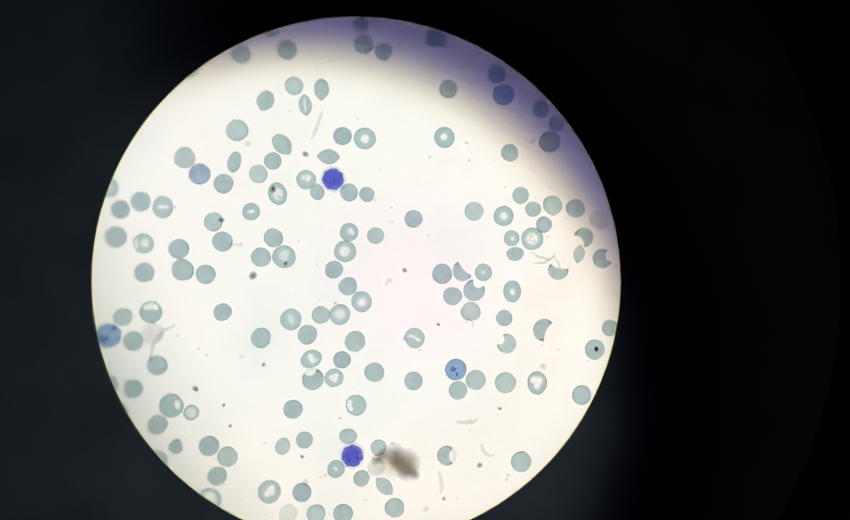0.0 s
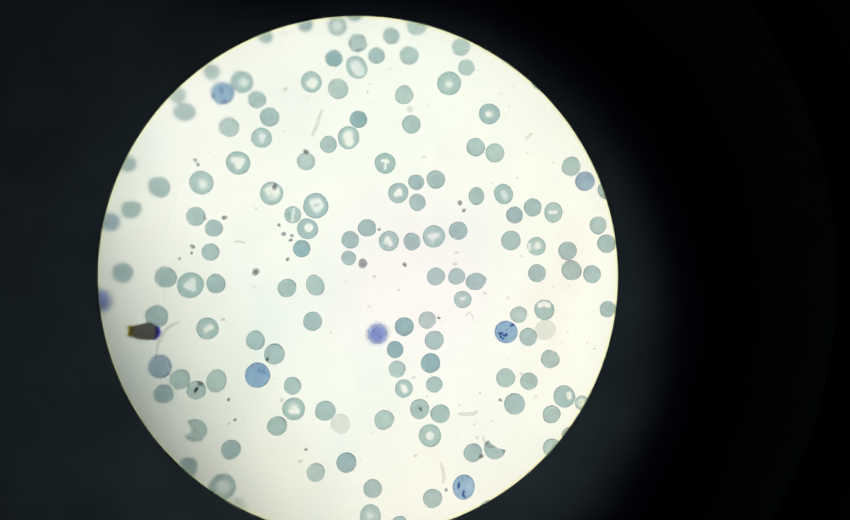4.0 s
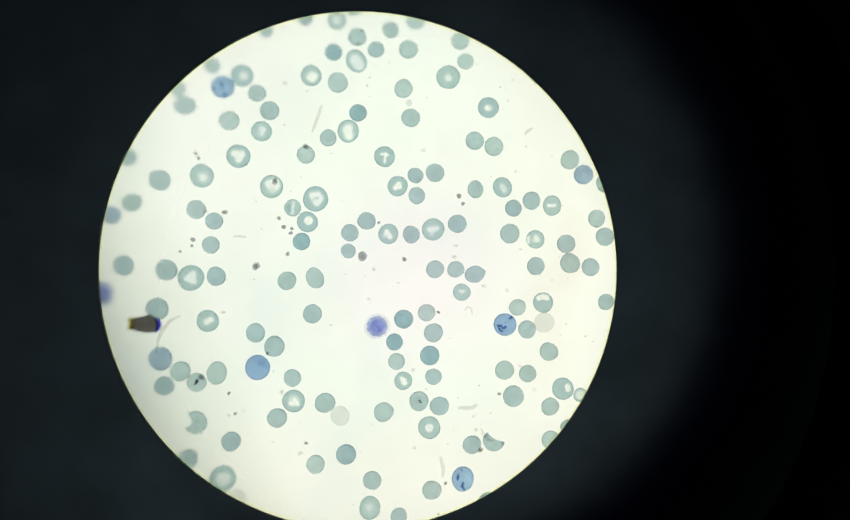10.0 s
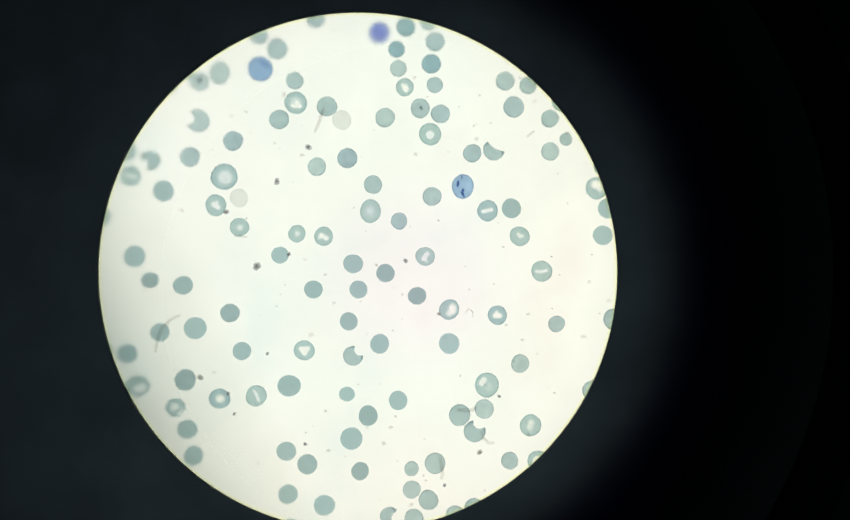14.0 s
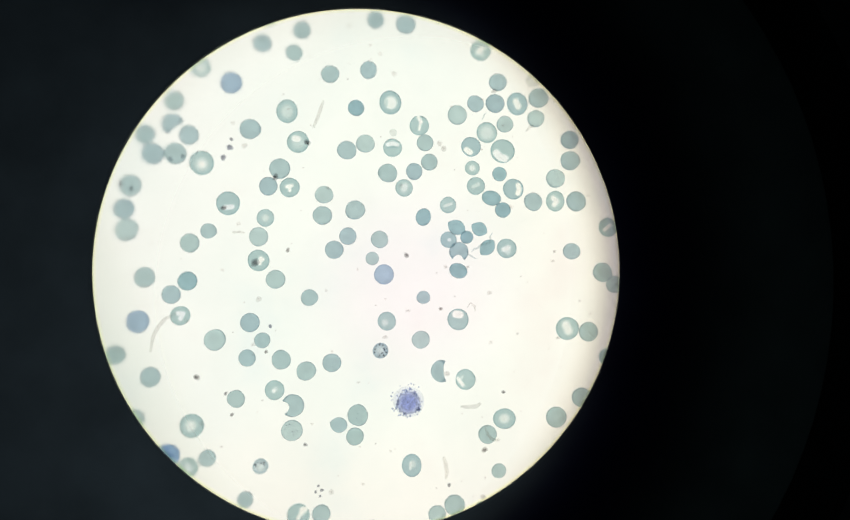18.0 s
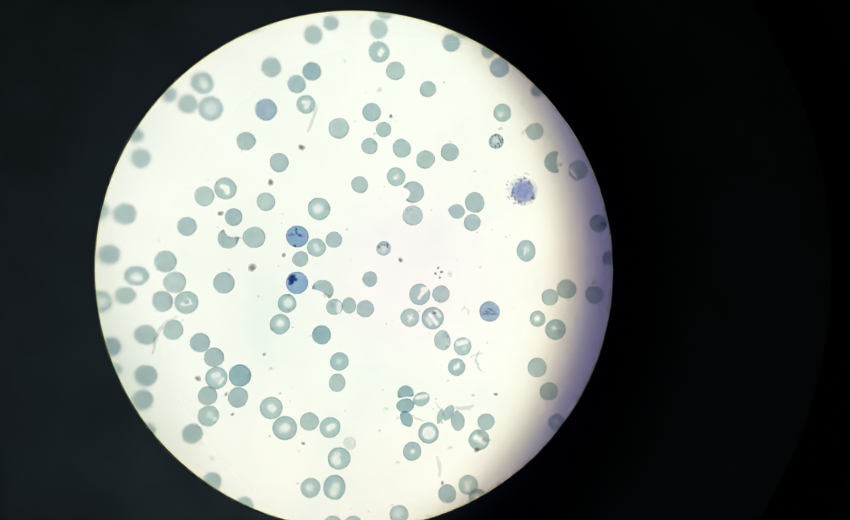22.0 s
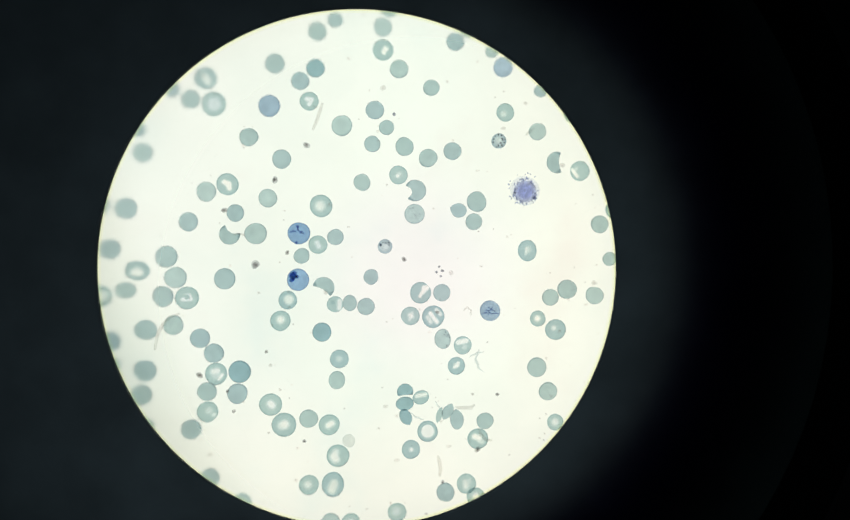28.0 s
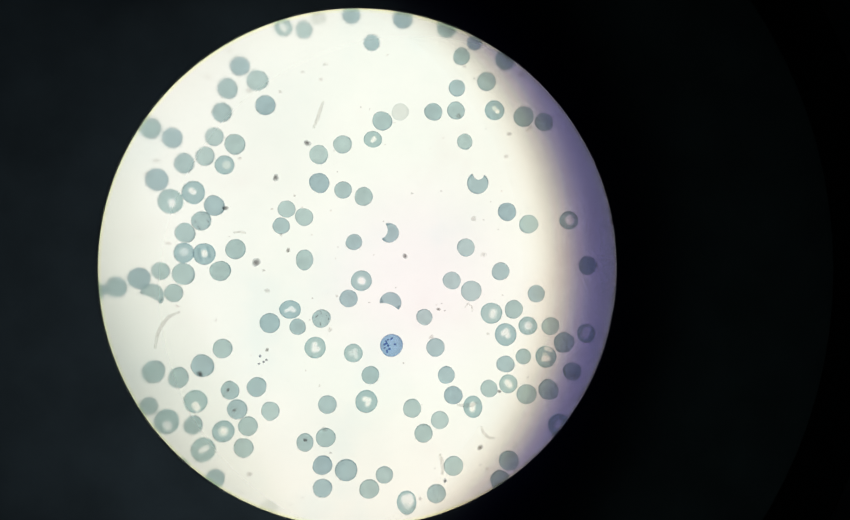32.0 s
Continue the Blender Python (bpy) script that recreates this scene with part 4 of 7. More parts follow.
part("lens_mount", mesh_of("blur_disc_mount", disc_rings([(0.1132, -0.0004), (0.118, -0.0004), (0.118, 0.0010), (0.1132, 0.0010)], 128), BARREL), blur_disc, "thin black metal mount")

# added ring whose tint stands in for the pupil shadow
lens = new("pupil_shadow_ring", None)
tagged(lens, "added see-through violet-grey ring standing in for the pupil shadow", "lens")


def cone_ring(r0, z0, r1, z1, n=128):
    bm = bmesh.new()
    a, b = ([bm.verts.new((r * math.cos(2 * math.pi * i / n), r * math.sin(2 * math.pi * i / n), z)) for i in range(n)] for r, z in ((r0, z0), (r1, z1)))
    for i in range(n):
        bm.faces.new((a[i], a[(i + 1) % n], b[(i + 1) % n], b[i]))
    return bm


part("shadow_ring", mesh_of("shadow_ring", cone_ring(SHADOW_R * 0.585, 0.0, SHADOW_R * 1.6, 0.004), PUPIL_SHADOW), lens, "violet gradient that paints the pupil shadow")
part("mount", mesh_of("lens_mount", disc_rings([(SHADOW_R * 1.6, 0.0), (SHADOW_R * 1.66, 0.0), (SHADOW_R * 1.66, 0.006), (SHADOW_R * 1.6, 0.006)]), BARREL), lens, "black outer band of the added ring")

# leaf added only to carry the painted edge shading
leaf = new("vignette_leaf", None)
tagged(leaf, "added gradient leaf under the field stop, standing in for edge shading", "shade")
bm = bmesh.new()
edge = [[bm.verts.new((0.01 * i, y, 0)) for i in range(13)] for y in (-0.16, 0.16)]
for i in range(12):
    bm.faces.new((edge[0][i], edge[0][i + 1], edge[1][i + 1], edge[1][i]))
part("shading_sheet", mesh_of("shading_sheet", bm, edge_shading()), leaf, "grey gradient that paints the shading")
bm = bmesh.new()
bmesh.ops.create_cube(bm, size=1, matrix=Matrix.Translation((0.124, 0, 0)) @ Matrix.Diagonal((0.008, 0.32, 0.004, 1)))
bmesh.ops.bevel(bm, geom=bm.edges[:], offset=0.0008, segments=2, affect="EDGES")
part("holder", mesh_of("leaf_holder", bm, BARREL), leaf, "black strip along the added leaf")

# dust on the eyepiece, in its own place while the slide moves below
SPECK_K = STOP_R / 479.0


def speck(x, y, size):
    ob = new("dust_speck", pick.choice(LUMP_MESH["dust"]))
    ob.matrix_basis = pose(STOP_X + x * SPECK_K, STOP_Y - y * SPECK_K, STOP_Z - 0.0055, 0, 0, pick.uniform(0, 360)) @ Matrix.Diagonal((size * SPECK_K * 0.68, size * SPECK_K * 0.58, 0.0004, 1))
    return tagged(ob, "tiny dark dust speck on the eyepiece glass", "dust", "dust specks on the eyepiece")


def lint(points, width, label, mat=LINT):
    bm = bmesh.new()
    rows = []
    n = len(points)
    for i, (x, y) in enumerate(points):
        a, b = points[max(i - 1, 0)], points[min(i + 1, n - 1)]
        dx, dy = b[0] - a[0], b[1] - a[1]
        d = math.hypot(dx, dy)
        w = width * (0.35 + 0.65 * math.sin(math.pi * (i + 0.5) / n)) / 2
        px, py = -dy / d * w, dx / d * w
        rows.append([bm.verts.new(((x + s * px) * SPECK_K, -(y + s * py) * SPECK_K, z)) for s, z in ((-1, 0), (0, 0.0004), (1, 0), (0, -0.0002))])
    for a, b in zip(rows, rows[1:]):
        for i in range(4):
            bm.faces.new((a[i], a[(i + 1) % 4], b[(i + 1) % 4], b[i]))
    bm.faces.new(rows[0])
    bm.faces.new(list(reversed(rows[-1])))
    ob = new("lint_fibre", mesh_of("lint_fibre", bm, mat))
    ob.location = (STOP_X, STOP_Y, STOP_Z - 0.0055)
    return tagged(ob, label, "lint", "lint on the eyepiece")


for x, y, size in ((-195, -8, 13), (86, -21, 8), (-246, 233, 6), (-234, 271, 6), (-100, 327, 6), (230, 340, 9), (-254, -110, 9)):
    speck(x, y, size)
for x, y, size in ((-299, 203, 10), (-100, -234, 10), (-159, -168, 10), (-173, 157, 6), (-135, -31, 7), (266, 234, 6), (164, 403, 6), (150, 79, 6)):
    speck(x, y, size)
lint([(-70, -314), (-76, -296), (-82, -278), (-89, -262)], 7, "short straight faint fibre on the eyepiece glass")
lint([(-338, 86), (-358, 95), (-372, 112), (-380, 130), (-384, 156)], 8, "curved faint fibre on the eyepiece glass")
lint([(186, 260), (202, 261), (216, 260), (224, 254)], 8, "faint bent fibre on the eyepiece glass")
lint([(232, 300), (236, 312), (246, 322), (258, 322)], 7, "faint hooked fibre on the eyepiece glass")
lint([(154, 352), (158, 366), (160, 380), (158, 392)], 8, "faint upright fibre on the eyepiece glass")
lint([(-238, -64), (-226, -65), (-214, -63)], 5, "faint dash of lint on the eyepiece glass")
lint([(314, -258), (320, -264), (328, -270)], 6, "faint dash of lint on the eyepiece glass")
lint([(200, 76), (206, 68), (214, 74), (214, 84)], 4, "faint curl of lint on the eyepiece glass")

def sprinkle(name, label, category, mat, places, kinds):
    """One object that joins many small things on the glass: (u, v, w, h, turn) in millimetres and degrees."""
    verts, faces = [], []
    for u, v, w, h, turn in places:
        pts = pick.choice(kinds)
        base, n = len(verts), len(pts)
        c, s = math.cos(radians(turn)), math.sin(radians(turn))
        for k, z in ((1.0, 0.0), (0.96, 0.18), (0.5, 0.16)):
            verts += [((u + w / 2 * k * (x * c - y * s)) / 1000, (v + h / 2 * k * (x * s + y * c)) / 1000, 0.0005 * w * z) for x, y in pts]
        for a in (0, n):
            faces += [(base + a + i, base + a + (i + 1) % n, base + a + n + (i + 1) % n, base + a + n + i) for i in range(n)]
        faces.append([base + 2 * n + i for i in range(n)])
    me = bpy.data.meshes.new(name)
    me.from_pydata(verts, [], faces)
    me.materials.append(mat)
    for f in me.polygons:
        f.use_smooth = True
    ob = new(name, me)
    ob.matrix_basis = TILT
    CELLS.append((ob, 0.0, 0.0, 0))
    return tagged(ob, label, category, kind="stuff")


SPARE = []


def spare(u, v, w, h, turn):
    SPARE.append((u, v, w, h, turn))


# ---- the blood film, cell by cell ----
# first field
plain(82.9, 82.1, 4.69)
plain(72.8, 73.7, 6.74)
plain(88.5, 75.6, 6.77)
plain(55.8, 68.2, 5.58)
plain(91.0, 63.1, 6.39)
drop(100.5, 62.0, 7.54, 5.28, 270)
drop(81.2, 57.6, 7.50, 5.81, 250)
spindle(95.0, 56.4, 7.53, 4.52, 95)
plain(71.7, 47.2, 7.48)
drop(87.2, 42.5, 8.26, 6.01, -50)
plain(70.8, 36.2, 4.48, 7.47, -15)
plain(83.9, 36.8, 6.00)
plain(79.0, 32.2, 6.36)
plain(67.2, 28.7, 6.71)
spindle(103.1, 38.6, 7.92, 5.28)
pale(95.5, 30.4, 6.77, marks=[(0.7, 0.1, 0.2, -0.3, 0.2, 0.2, 0.3), (0.8, 0.05, 0.15, 0.1, -0.1, 0.3, 0.2)])
white(104.7, 30.7, 7.54)
drop(99.3, 26.3, 5.65, 5.08, 90)
pale(85.7, 25.4, 6.37, 7.87, 10, marks=[(0.9, 0.3, 0.3, 0, 0)])
dimple(76.7, 19.1, 5.98, marks=[(0.9, 0.03, 0.2, -0.2, 0, 0.2, 0.05)])
plain(84.3, 10.1, 6.56)
plain(80.1, 3.4, 6.73)
pale(88.1, 3.6, 7.87, marks=[(0.8, 0.1, 0.3, -0.2, 0.1, 0.1, 0.3), (0.6, 0.1, 0.2, 0.1, -0.2)])
plain(107.9, 45.9, 6.42)
plain(110.3, 26.2, 6.23)
emptied(110.4, 12.3, 6.42, marks=[(0.6, 0.15, 0.3, 0.1, 0.1), (0.7, 0.05, 0.1, 0.2, 0.3, 0.4, -0.2)])
pale(109.1, 5.6, 7.55, marks=[(0.9, 0.25, 0.3, -0.05, 0)])
plain(105.2, -0.8, 6.22)
plain(110.1, -6.6, 6.41)
plain(114.1, 85.3, 5.68)
plain(115.1, 78.3, 6.82)
plain(122.1, 76.0, 6.27)
plain(144.9, 63.2, 6.49)
ring(115.7, 45.1, 7.57, marks=[(1, 0.25, 0.15, 0, 0), (1, 0.1, 0.1, 0.1, -0.25)])
ring(143.6, 46.0, 7.25, marks=[(1, 0.2, 0.15, -0.05, 0.05)])
plain(167.0, 41.0, 6.15)
blue(162.2, 69.0, 6.53)
retic(164.6, 61.7, 7.68, spots=(-0.1, -0.5, 0.2, -0.6, 0, -0.3, 0.3, 0.1, -0.4, -0.2), size=0.05)
plain(178.1, 56.8, 6.17)
plain(183.8, 51.5, 5.41)
plain(181.4, 45.1, 7.72)
plain(116.5, 25.6, 5.30)
plain(119.6, 11.2, 5.87)
plain(132.9, 17.2, 6.27)
plain(154.3, 20.1, 6.69)
pale(164.8, 18.5, 7.10, marks=[(1, 0.12, 0.35, 0.05, 0)])
plain(171.0, 25.9, 5.96)
plain(175.5, 21.1, 5.58)
plain(182.5, 22.5, 6.94)
plain(190.8, 21.5, 6.76)
ghost(199.5, 17.5, 6.97)
plain(179.4, 15.6, 5.78)
pale(167.7, 10.6, 5.57, marks=[(0.9, 0.08, 0.3, 0.15, 0)])
ring(175.1, 10.5, 7.89, marks=[(0.95, 0.35, 0.2, 0, 0), (-0.35, 0.06, 0.12, -0.1, 0.25), (-0.3, 0.06, 0.12, 0.2, -0.2), (-0.3, 0.05, 0.1, -0.25, -0.1)])
plain(169.1, 5.1, 6.14, 4.99)
bitten(193.8, 11.1, 6.96, 220)
spindle(192.2, 5.2, 6.57, 4.06, 80)
bitten(200.7, 3.7, 6.97, 20)
half(184.7, -0.4, 7.33, 75)
plain(143.1, -2.1, 7.05)
half(150.4, -1.0, 7.25, 45)
pale(157.7, -1.5, 6.12, marks=[(0.6, 0.06, 0.25, 0, 0)])
strand(178.5, 4.2, 8.47, 8.47, -20)
strand(180.0, 3.0, 9.63, 9.63, 25)
strand(184.3, 2.3, 5.78, 5.78, -60)
bitten(154.5, -7.8, 7.64, 60)
pale(168.0, -8.2, 6.33, 7.67, marks=[(1, 0.08, 0.2, 0, 0, 0.1, -0.1)])
plain(146.8, -9.9, 6.48)
plain(153.3, -15.4, 6.87)
plain(165.3, -17.7, 5.75)
half(179.7, -22.0, 8.08, 335)
bitten(166.1, -26.7, 6.90, 150)
fold(133.5, -24.6, 7.02, 7.02, -30)
retic(148.1, -35.8, 7.62, spots=(-0.3, 0.2, -0.45, 0, -0.1, 0.1, -0.2, -0.05, 0.1, -0.4), size=0.1)
plain(155.2, -39.5, 7.06)
plain(133.2, -39.7, 6.45)
plain(148.9, -43.1, 6.48)
plain(165.8, -40.5, 7.47)
pale(177.1, -40.6, 7.11, 8.07)
speckled(198.0, -28.9, 7.15, spots=(0.1, -0.1, 0.2, 0, 0, 0.1, 0.1, 0.2), size=0.1)
plain(203.5, -21.2, 5.81)
plain(193.3, -45.1, 6.95)
emptied(113.2, -47.9, 7.16, marks=[(1, 0.12, 0.1, -0.6, 0.3, -0.65, 0, -0.5, -0.4)])
white(112.0, -65.5, 7.53)
drop(121.0, -63.0, 6.04, 5.48, -120)
plain(115.2, -73.5, 5.65)
spindle(123.2, -76.4, 7.93, 4.91, -45)
plain(126.8, -83.9, 6.80)
ghost(120.3, -69.8, 6.04)
clump(126.7, -68.6, 18.53, 12.10)
hollow(145.1, -66.0, 6.85)
plain(171.5, -68.5, 7.28)
pale(114.9, -11.9, 7.18)
plain(112.7, -25.8, 7.17)
plain(119.5, -36.6, 6.80)
dimple(90.6, -18.1, 7.31)
plain(100.8, -16.6, 6.21)
pale(107.4, -16.4, 7.16)
plain(80.3, -24.5, 6.91)
plain(96.2, -23.4, 6.76)
fold(97.6, -31.8, 6.01, 7.51, -70)
plain(108.2, -32.2, 6.03)
hollow(98.2, -38.8, 7.51, 110)
pale(105.5, -38.4, 6.40)
plain(91.4, -49.2, 6.56)
plain(95.4, -59.9, 5.81)
plain(88.0, -62.0, 5.05, 5.98, -20)
plain(110.5, -58.8, 6.21, 5.27)
dimple(106.4, -70.0, 6.02, marks=[(0.8, 0.04, 0.15, -0.15, 0.1, 0.1, -0.1)])
ring(83.6, -77.4, 7.84, marks=[(1, 0.15, 0.12, -0.25, -0.25, 0.2, 0.3, 0.2, -0.1)])
plain(94.7, -78.0, 6.56)
plain(99.6, -85.4, 6.38)
ghost(90.0, -85.2, 6.36)
plain(108.9, -85.6, 6.77)
plain(63.0, -61.5, 6.87)
plain(69.2, -65.3, 6.88)
plain(65.8, -71.9, 6.50)
pale(63.3, -80.0, 8.16)
# second field
plain(-43.5, 88.9, 5.35)
pale(-32.0, 88.2, 6.76, marks=[(0.75, 0.15, 0.5, 0, 0.05)])
plain(-57.8, 84.3, 5.13)
speckled(-24.6, 82.3, 6.57, spots=(-0.85, -0.05, 0.45, 0.75, 0.55, 0.65, 0.05, -0.85), size=0.09)
dense(-33.3, 76.6, 6.15)
pale(-25.0, 73.3, 7.30, 8.60, 25, marks=[(0.95, 0.28, 0.35, -0.1, 0.1, 0.2, -0.25)])
plain(-77.0, 71.2, 5.70)
pale(-66.2, 67.5, 7.87, marks=[(0.9, 0.08, 0.45, 0.15, 0)])
retic(-73.2, 63.5, 8.25, spots=(-0.1, 0.35, -0.05, 0.1, 0, -0.15, -0.75, -0.3, 0.15, -0.75, 0.25, -0.7))
plain(-61.0, 61.3, 6.31)
pale(-41.4, 67.8, 7.53, marks=[(1, 0.12, 0.3, -0.15, -0.15, 0.1, 0.1, 0.3, -0.05, 0.1, -0.3)])
plain(-31.8, 65.5, 7.34)
plain(-89.2, 62.8, 5.87)
plain(-86.7, 56.7, 7.83, 6.46)
plain(-56.5, 55.0, 6.90)
plain(-70.9, 51.3, 7.07)
pale(-59.3, 47.4, 7.29, marks=[(0.85, 0.05, 0.3, 0, 0.3, 0, -0.25), (0.85, 0.05, 0.25, -0.15, 0, 0.2, 0.15)])
dense(-24.5, 54.4, 6.36)
pale(-28.1, 47.6, 7.74, 8.33, marks=[(0.95, 0.2, 0.3, -0.1, 0.1, 0.05, -0.35), (0.7, 0.15, 0.3, 0.1, 0.3)])
plain(-35.4, 45.2, 6.14)
pale(-67.6, 38.3, 8.45, marks=[(1, 0.12, 0.25, -0.35, 0.25, 0.25, 0.2, 0, -0.25), (1, 0.15, 0.2, 0, 0)])
plain(-43.5, 39.0, 6.52)
plain(-106.6, 37.8, 5.84)
dimple(-80.6, 31.2, 8.42, marks=[(0.9, 0.1, 0.4, 0.1, -0.15), (0.6, 0.05, 0.2, -0.1, 0.1)])
drop(-95.7, 29.8, 8.19, 7.22, 140)
ring(-55.8, 27.3, 8.27, marks=[(0.95, 0.2, 0.25, -0.2, 0.25, 0.3, 0.35, 0.35, 0.1), (0.7, 0.25, 0.3, 0.1, -0.1)])
ring(-40.0, 22.8, 9.09, marks=[(0.95, 0.12, 0.2, -0.25, 0.3, 0.15, 0.35, 0.35, 0.05, 0.1, -0.3), (0.9, 0.2, 0.3, 0.05, 0.05), (-0.3, 0.03, 0.1, -0.1, 0.05, 0.15, 0.1)])
fold(-48.3, 19.6, 6.11, marks=[(0.8, 0.06, 0.15, 0.12, 0.7, -0.05, -0.7), (-0.3, 0.1, 0.2, -0.45, 0.2, -0.45, -0.3)])
plain(-105.4, 21.6, 7.20, 6.42)
blue(-112.6, 17.2, 6.60)
plain(-82.7, 19.1, 6.84)
plain(-76.4, 14.9, 6.26)
ring(-43.0, 14.5, 7.50, marks=[(1, 0.3, 0.12, 0.1, 0.12)])
plain(-77.6, 6.3, 6.26)
dense(-45.2, 7.4, 6.31)
plain(-27.7, 10.5, 6.34)
plain(-28.3, 3.9, 5.34)
platelet(-23.2, 1.9, 3.57)
platelet(-82.9, 39.3, 1.37)
platelet(-81.9, 37.7, 1.37)
platelet(-83.9, 8.3, 1.76)
platelet(-53.3, 15.9, 1.58)
platelet(-51.6, 12.7, 1.77)
platelet(-49.1, 10.5, 1.38)
platelet(-48.7, 12.1, 1.38)
platelet(-84.3, 6.0, 1.17)
platelet(-88.5, 4.0, 1.17)
plain(-3.0, 89.1, 7.20)
plain(-12.4, 85.1, 5.99)
plain(-17.8, 77.8, 5.98)
plain(-5.9, 78.0, 6.80)
plain(13.2, 81.3, 6.43)
plain(15.2, 73.8, 6.02)
dimple(8.7, 67.7, 8.62, marks=[(0.85, 0.06, 0.35, 0, -0.05)])
plain(-7.8, 63.5, 6.79)
ghost(-5.8, 58.3, 2.40)
plain(-5.2, 52.7, 6.79)
pale(23.5, 56.6, 7.64, marks=[(1, 0.12, 0.2, -0.1, 0), (0.5, 0.1, 0.3, 0.1, -0.05)])
plain(18.4, 44.4, 6.82)
plain(25.5, 42.3, 7.03)
plain(54.0, 37.4, 7.08)
blue(59.1, 31.9, 7.29)
fold(-14.9, 38.3, 7.56, marks=[(0.9, 0.03, 0.12, -0.3, 0.25, 0.1, 0.3, 0.3, 0.15), (0.9, 0.03, 0.12, 0.1, 0.3, 0, -0.5)])
plain(-3.6, 31.5, 5.78)
plain(3.6, 32.5, 6.79)
pale(-10.2, 27.5, 7.37, marks=[(1, 0.1, 0.2, -0.2, -0.15, 0.1, 0.2), (0.9, 0.05, 0.2, 0.1, 0.2, 0.25, -0.1)])
plain(-3.2, 24.1, 6.18)
plain(18.5, 26.4, 5.81, 6.61)
pale(28.5, 27.1, 6.83, 7.64, 20, marks=[(0.75, 0.08, 0.3, 0, 0.1, 0.2, -0.25)])
plain(39.4, 22.2, 6.65)
plain(32.6, 19.4, 6.23)
fold(47.0, 20.3, 6.66, 7.67, marks=[(1, 0.07, 0.12, -0.4, 0.02, 0.35, 0.02)])
platelet(12.4, 23.9, 2.00)
platelet(13.8, 21.1, 1.80)
plain(-21.6, 14.8, 6.55)
platelet(-17.2, 14.2, 1.39)
fold(-13.7, 10.0, 7.35, marks=[(1, 0.12, 0.15, -0.15, 0.25, 0.15, -0.3), (0.8, 0.1, 0.2, -0.3, -0.1)])
plain(-5.3, 9.8, 6.37)
pale(2.7, 11.6, 8.18, marks=[(0.9, 0.08, 0.25, -0.3, 0, 0.3, 0.1), (0.6, 0.05, 0.2, 0, 0.1, -0.1, -0.4)])
plain(11.7, 13.7, 6.80)
plain(31.2, 10.0, 7.23)
pale(40.6, 7.8, 6.84, marks=[(0.85, 0.08, 0.15, -0.75, 0.2, -0.75, -0.3), (0.9, 0.12, 0.2, 0.1, 0.25, 0.25, -0.05), (0.6, 0.1, 0.2, -0.1, -0.1)])
plain(52.3, 6.1, 6.86)
plain(63.9, 15.5, 6.48)
plain(67.0, 8.7, 6.89)
plain(-108.3, -0.9, 7.18)
plain(-93.3, -2.6, 7.60)
pale(-84.5, -5.5, 9.17, marks=[(1, 0.1, 0.15, -0.35, -0.05, 0.15, 0.35, 0.2, -0.3, -0.35, -0.05), (1, 0.15, 0.1, 0.05, 0)])
plain(-75.7, -5.0, 6.85)
white(-116.4, -10.9, 8.52)
plain(-96.5, -16.5, 7.97)
crystal(-100.7, -21.9, 10.29, 7.38)
fold(-78.6, -21.0, 7.81, marks=[(0.9, 0.06, 0.3, -0.15, -0.1, 0.25, 0.1)])
plain(-50.5, -6.8, 6.69)
plain(-40.4, -5.9, 6.51, 7.69, 20)
plain(-41.4, -18.9, 6.90)
plain(-61.8, -25.5, 6.86)
plain(-55.1, -30.5, 7.46)
retic(-61.1, -38.0, 9.01, spots=(0.1, 0.5, 0.25, 0.6, 0.4, 0.45, 0.25, 0.35, 0.1, 0.3, 0.5, 0.3, 0.35, 0.15, 0.6, 0.5, 0.65, 0.2, 0.75, 0, -0.3, -0.85, 0.45, 0.65), size=0.05)
blue(-95.4, -34.4, 8.36)
plain(-88.4, -39.0, 7.20)
plain(-94.1, -44.1, 6.80)
speckled(-82.7, -43.0, 6.82, spots=(0, 0.05, 0.1, 0.1, -0.05, -0.05, 0.05, 0.2), size=0.13)
plain(-75.6, -39.8, 7.03, 8.39, -15)
plain(-48.7, -42.0, 6.29)
pale(-48.2, -50.2, 8.05, marks=[(1, 0.05, 0.15, -0.3, -0.25, 0.35, -0.3, 0.05, 0.05), (0.6, 0.2, 0.4, 0, 0)])
plain(-37.0, -51.2, 7.29)
ghost(-31.6, -56.0, 7.10)
plain(-54.2, -56.3, 7.06)
bitten(-83.1, -57.3, 8.17, 170)
plain(-70.6, -64.4, 7.03)
plain(-85.8, -70.4, 7.00)
dimple(-73.5, -77.5, 9.35, marks=[(0.8, 0.3, 0.3, 0.05, -0.05)])
ghost(-68.4, -85.0, 6.63)
plain(-40.5, -73.3, 6.68)
plain(-29.5, -70.0, 7.29)
white(-18.0, -23.7, 7.53)
plain(3.4, -3.0, 6.58)
plain(11.0, -3.1, 6.19)
drop(18.2, -4.9, 8.00, 6.20, 15)
dimple(13.1, -11.5, 6.39, marks=[(0.8, 0.03, 0.2, -0.2, 0.15, 0.05, 0, 0.2, 0.15)])
dense(-8.3, -21.2, 6.95)
plain(0.1, -18.9, 6.37)
dense(-11.7, -29.5, 6.15)
plain(2.6, -26.3, 6.97)
plain(-11.0, -36.6, 6.15)
dense(1.2, -34.6, 7.16)
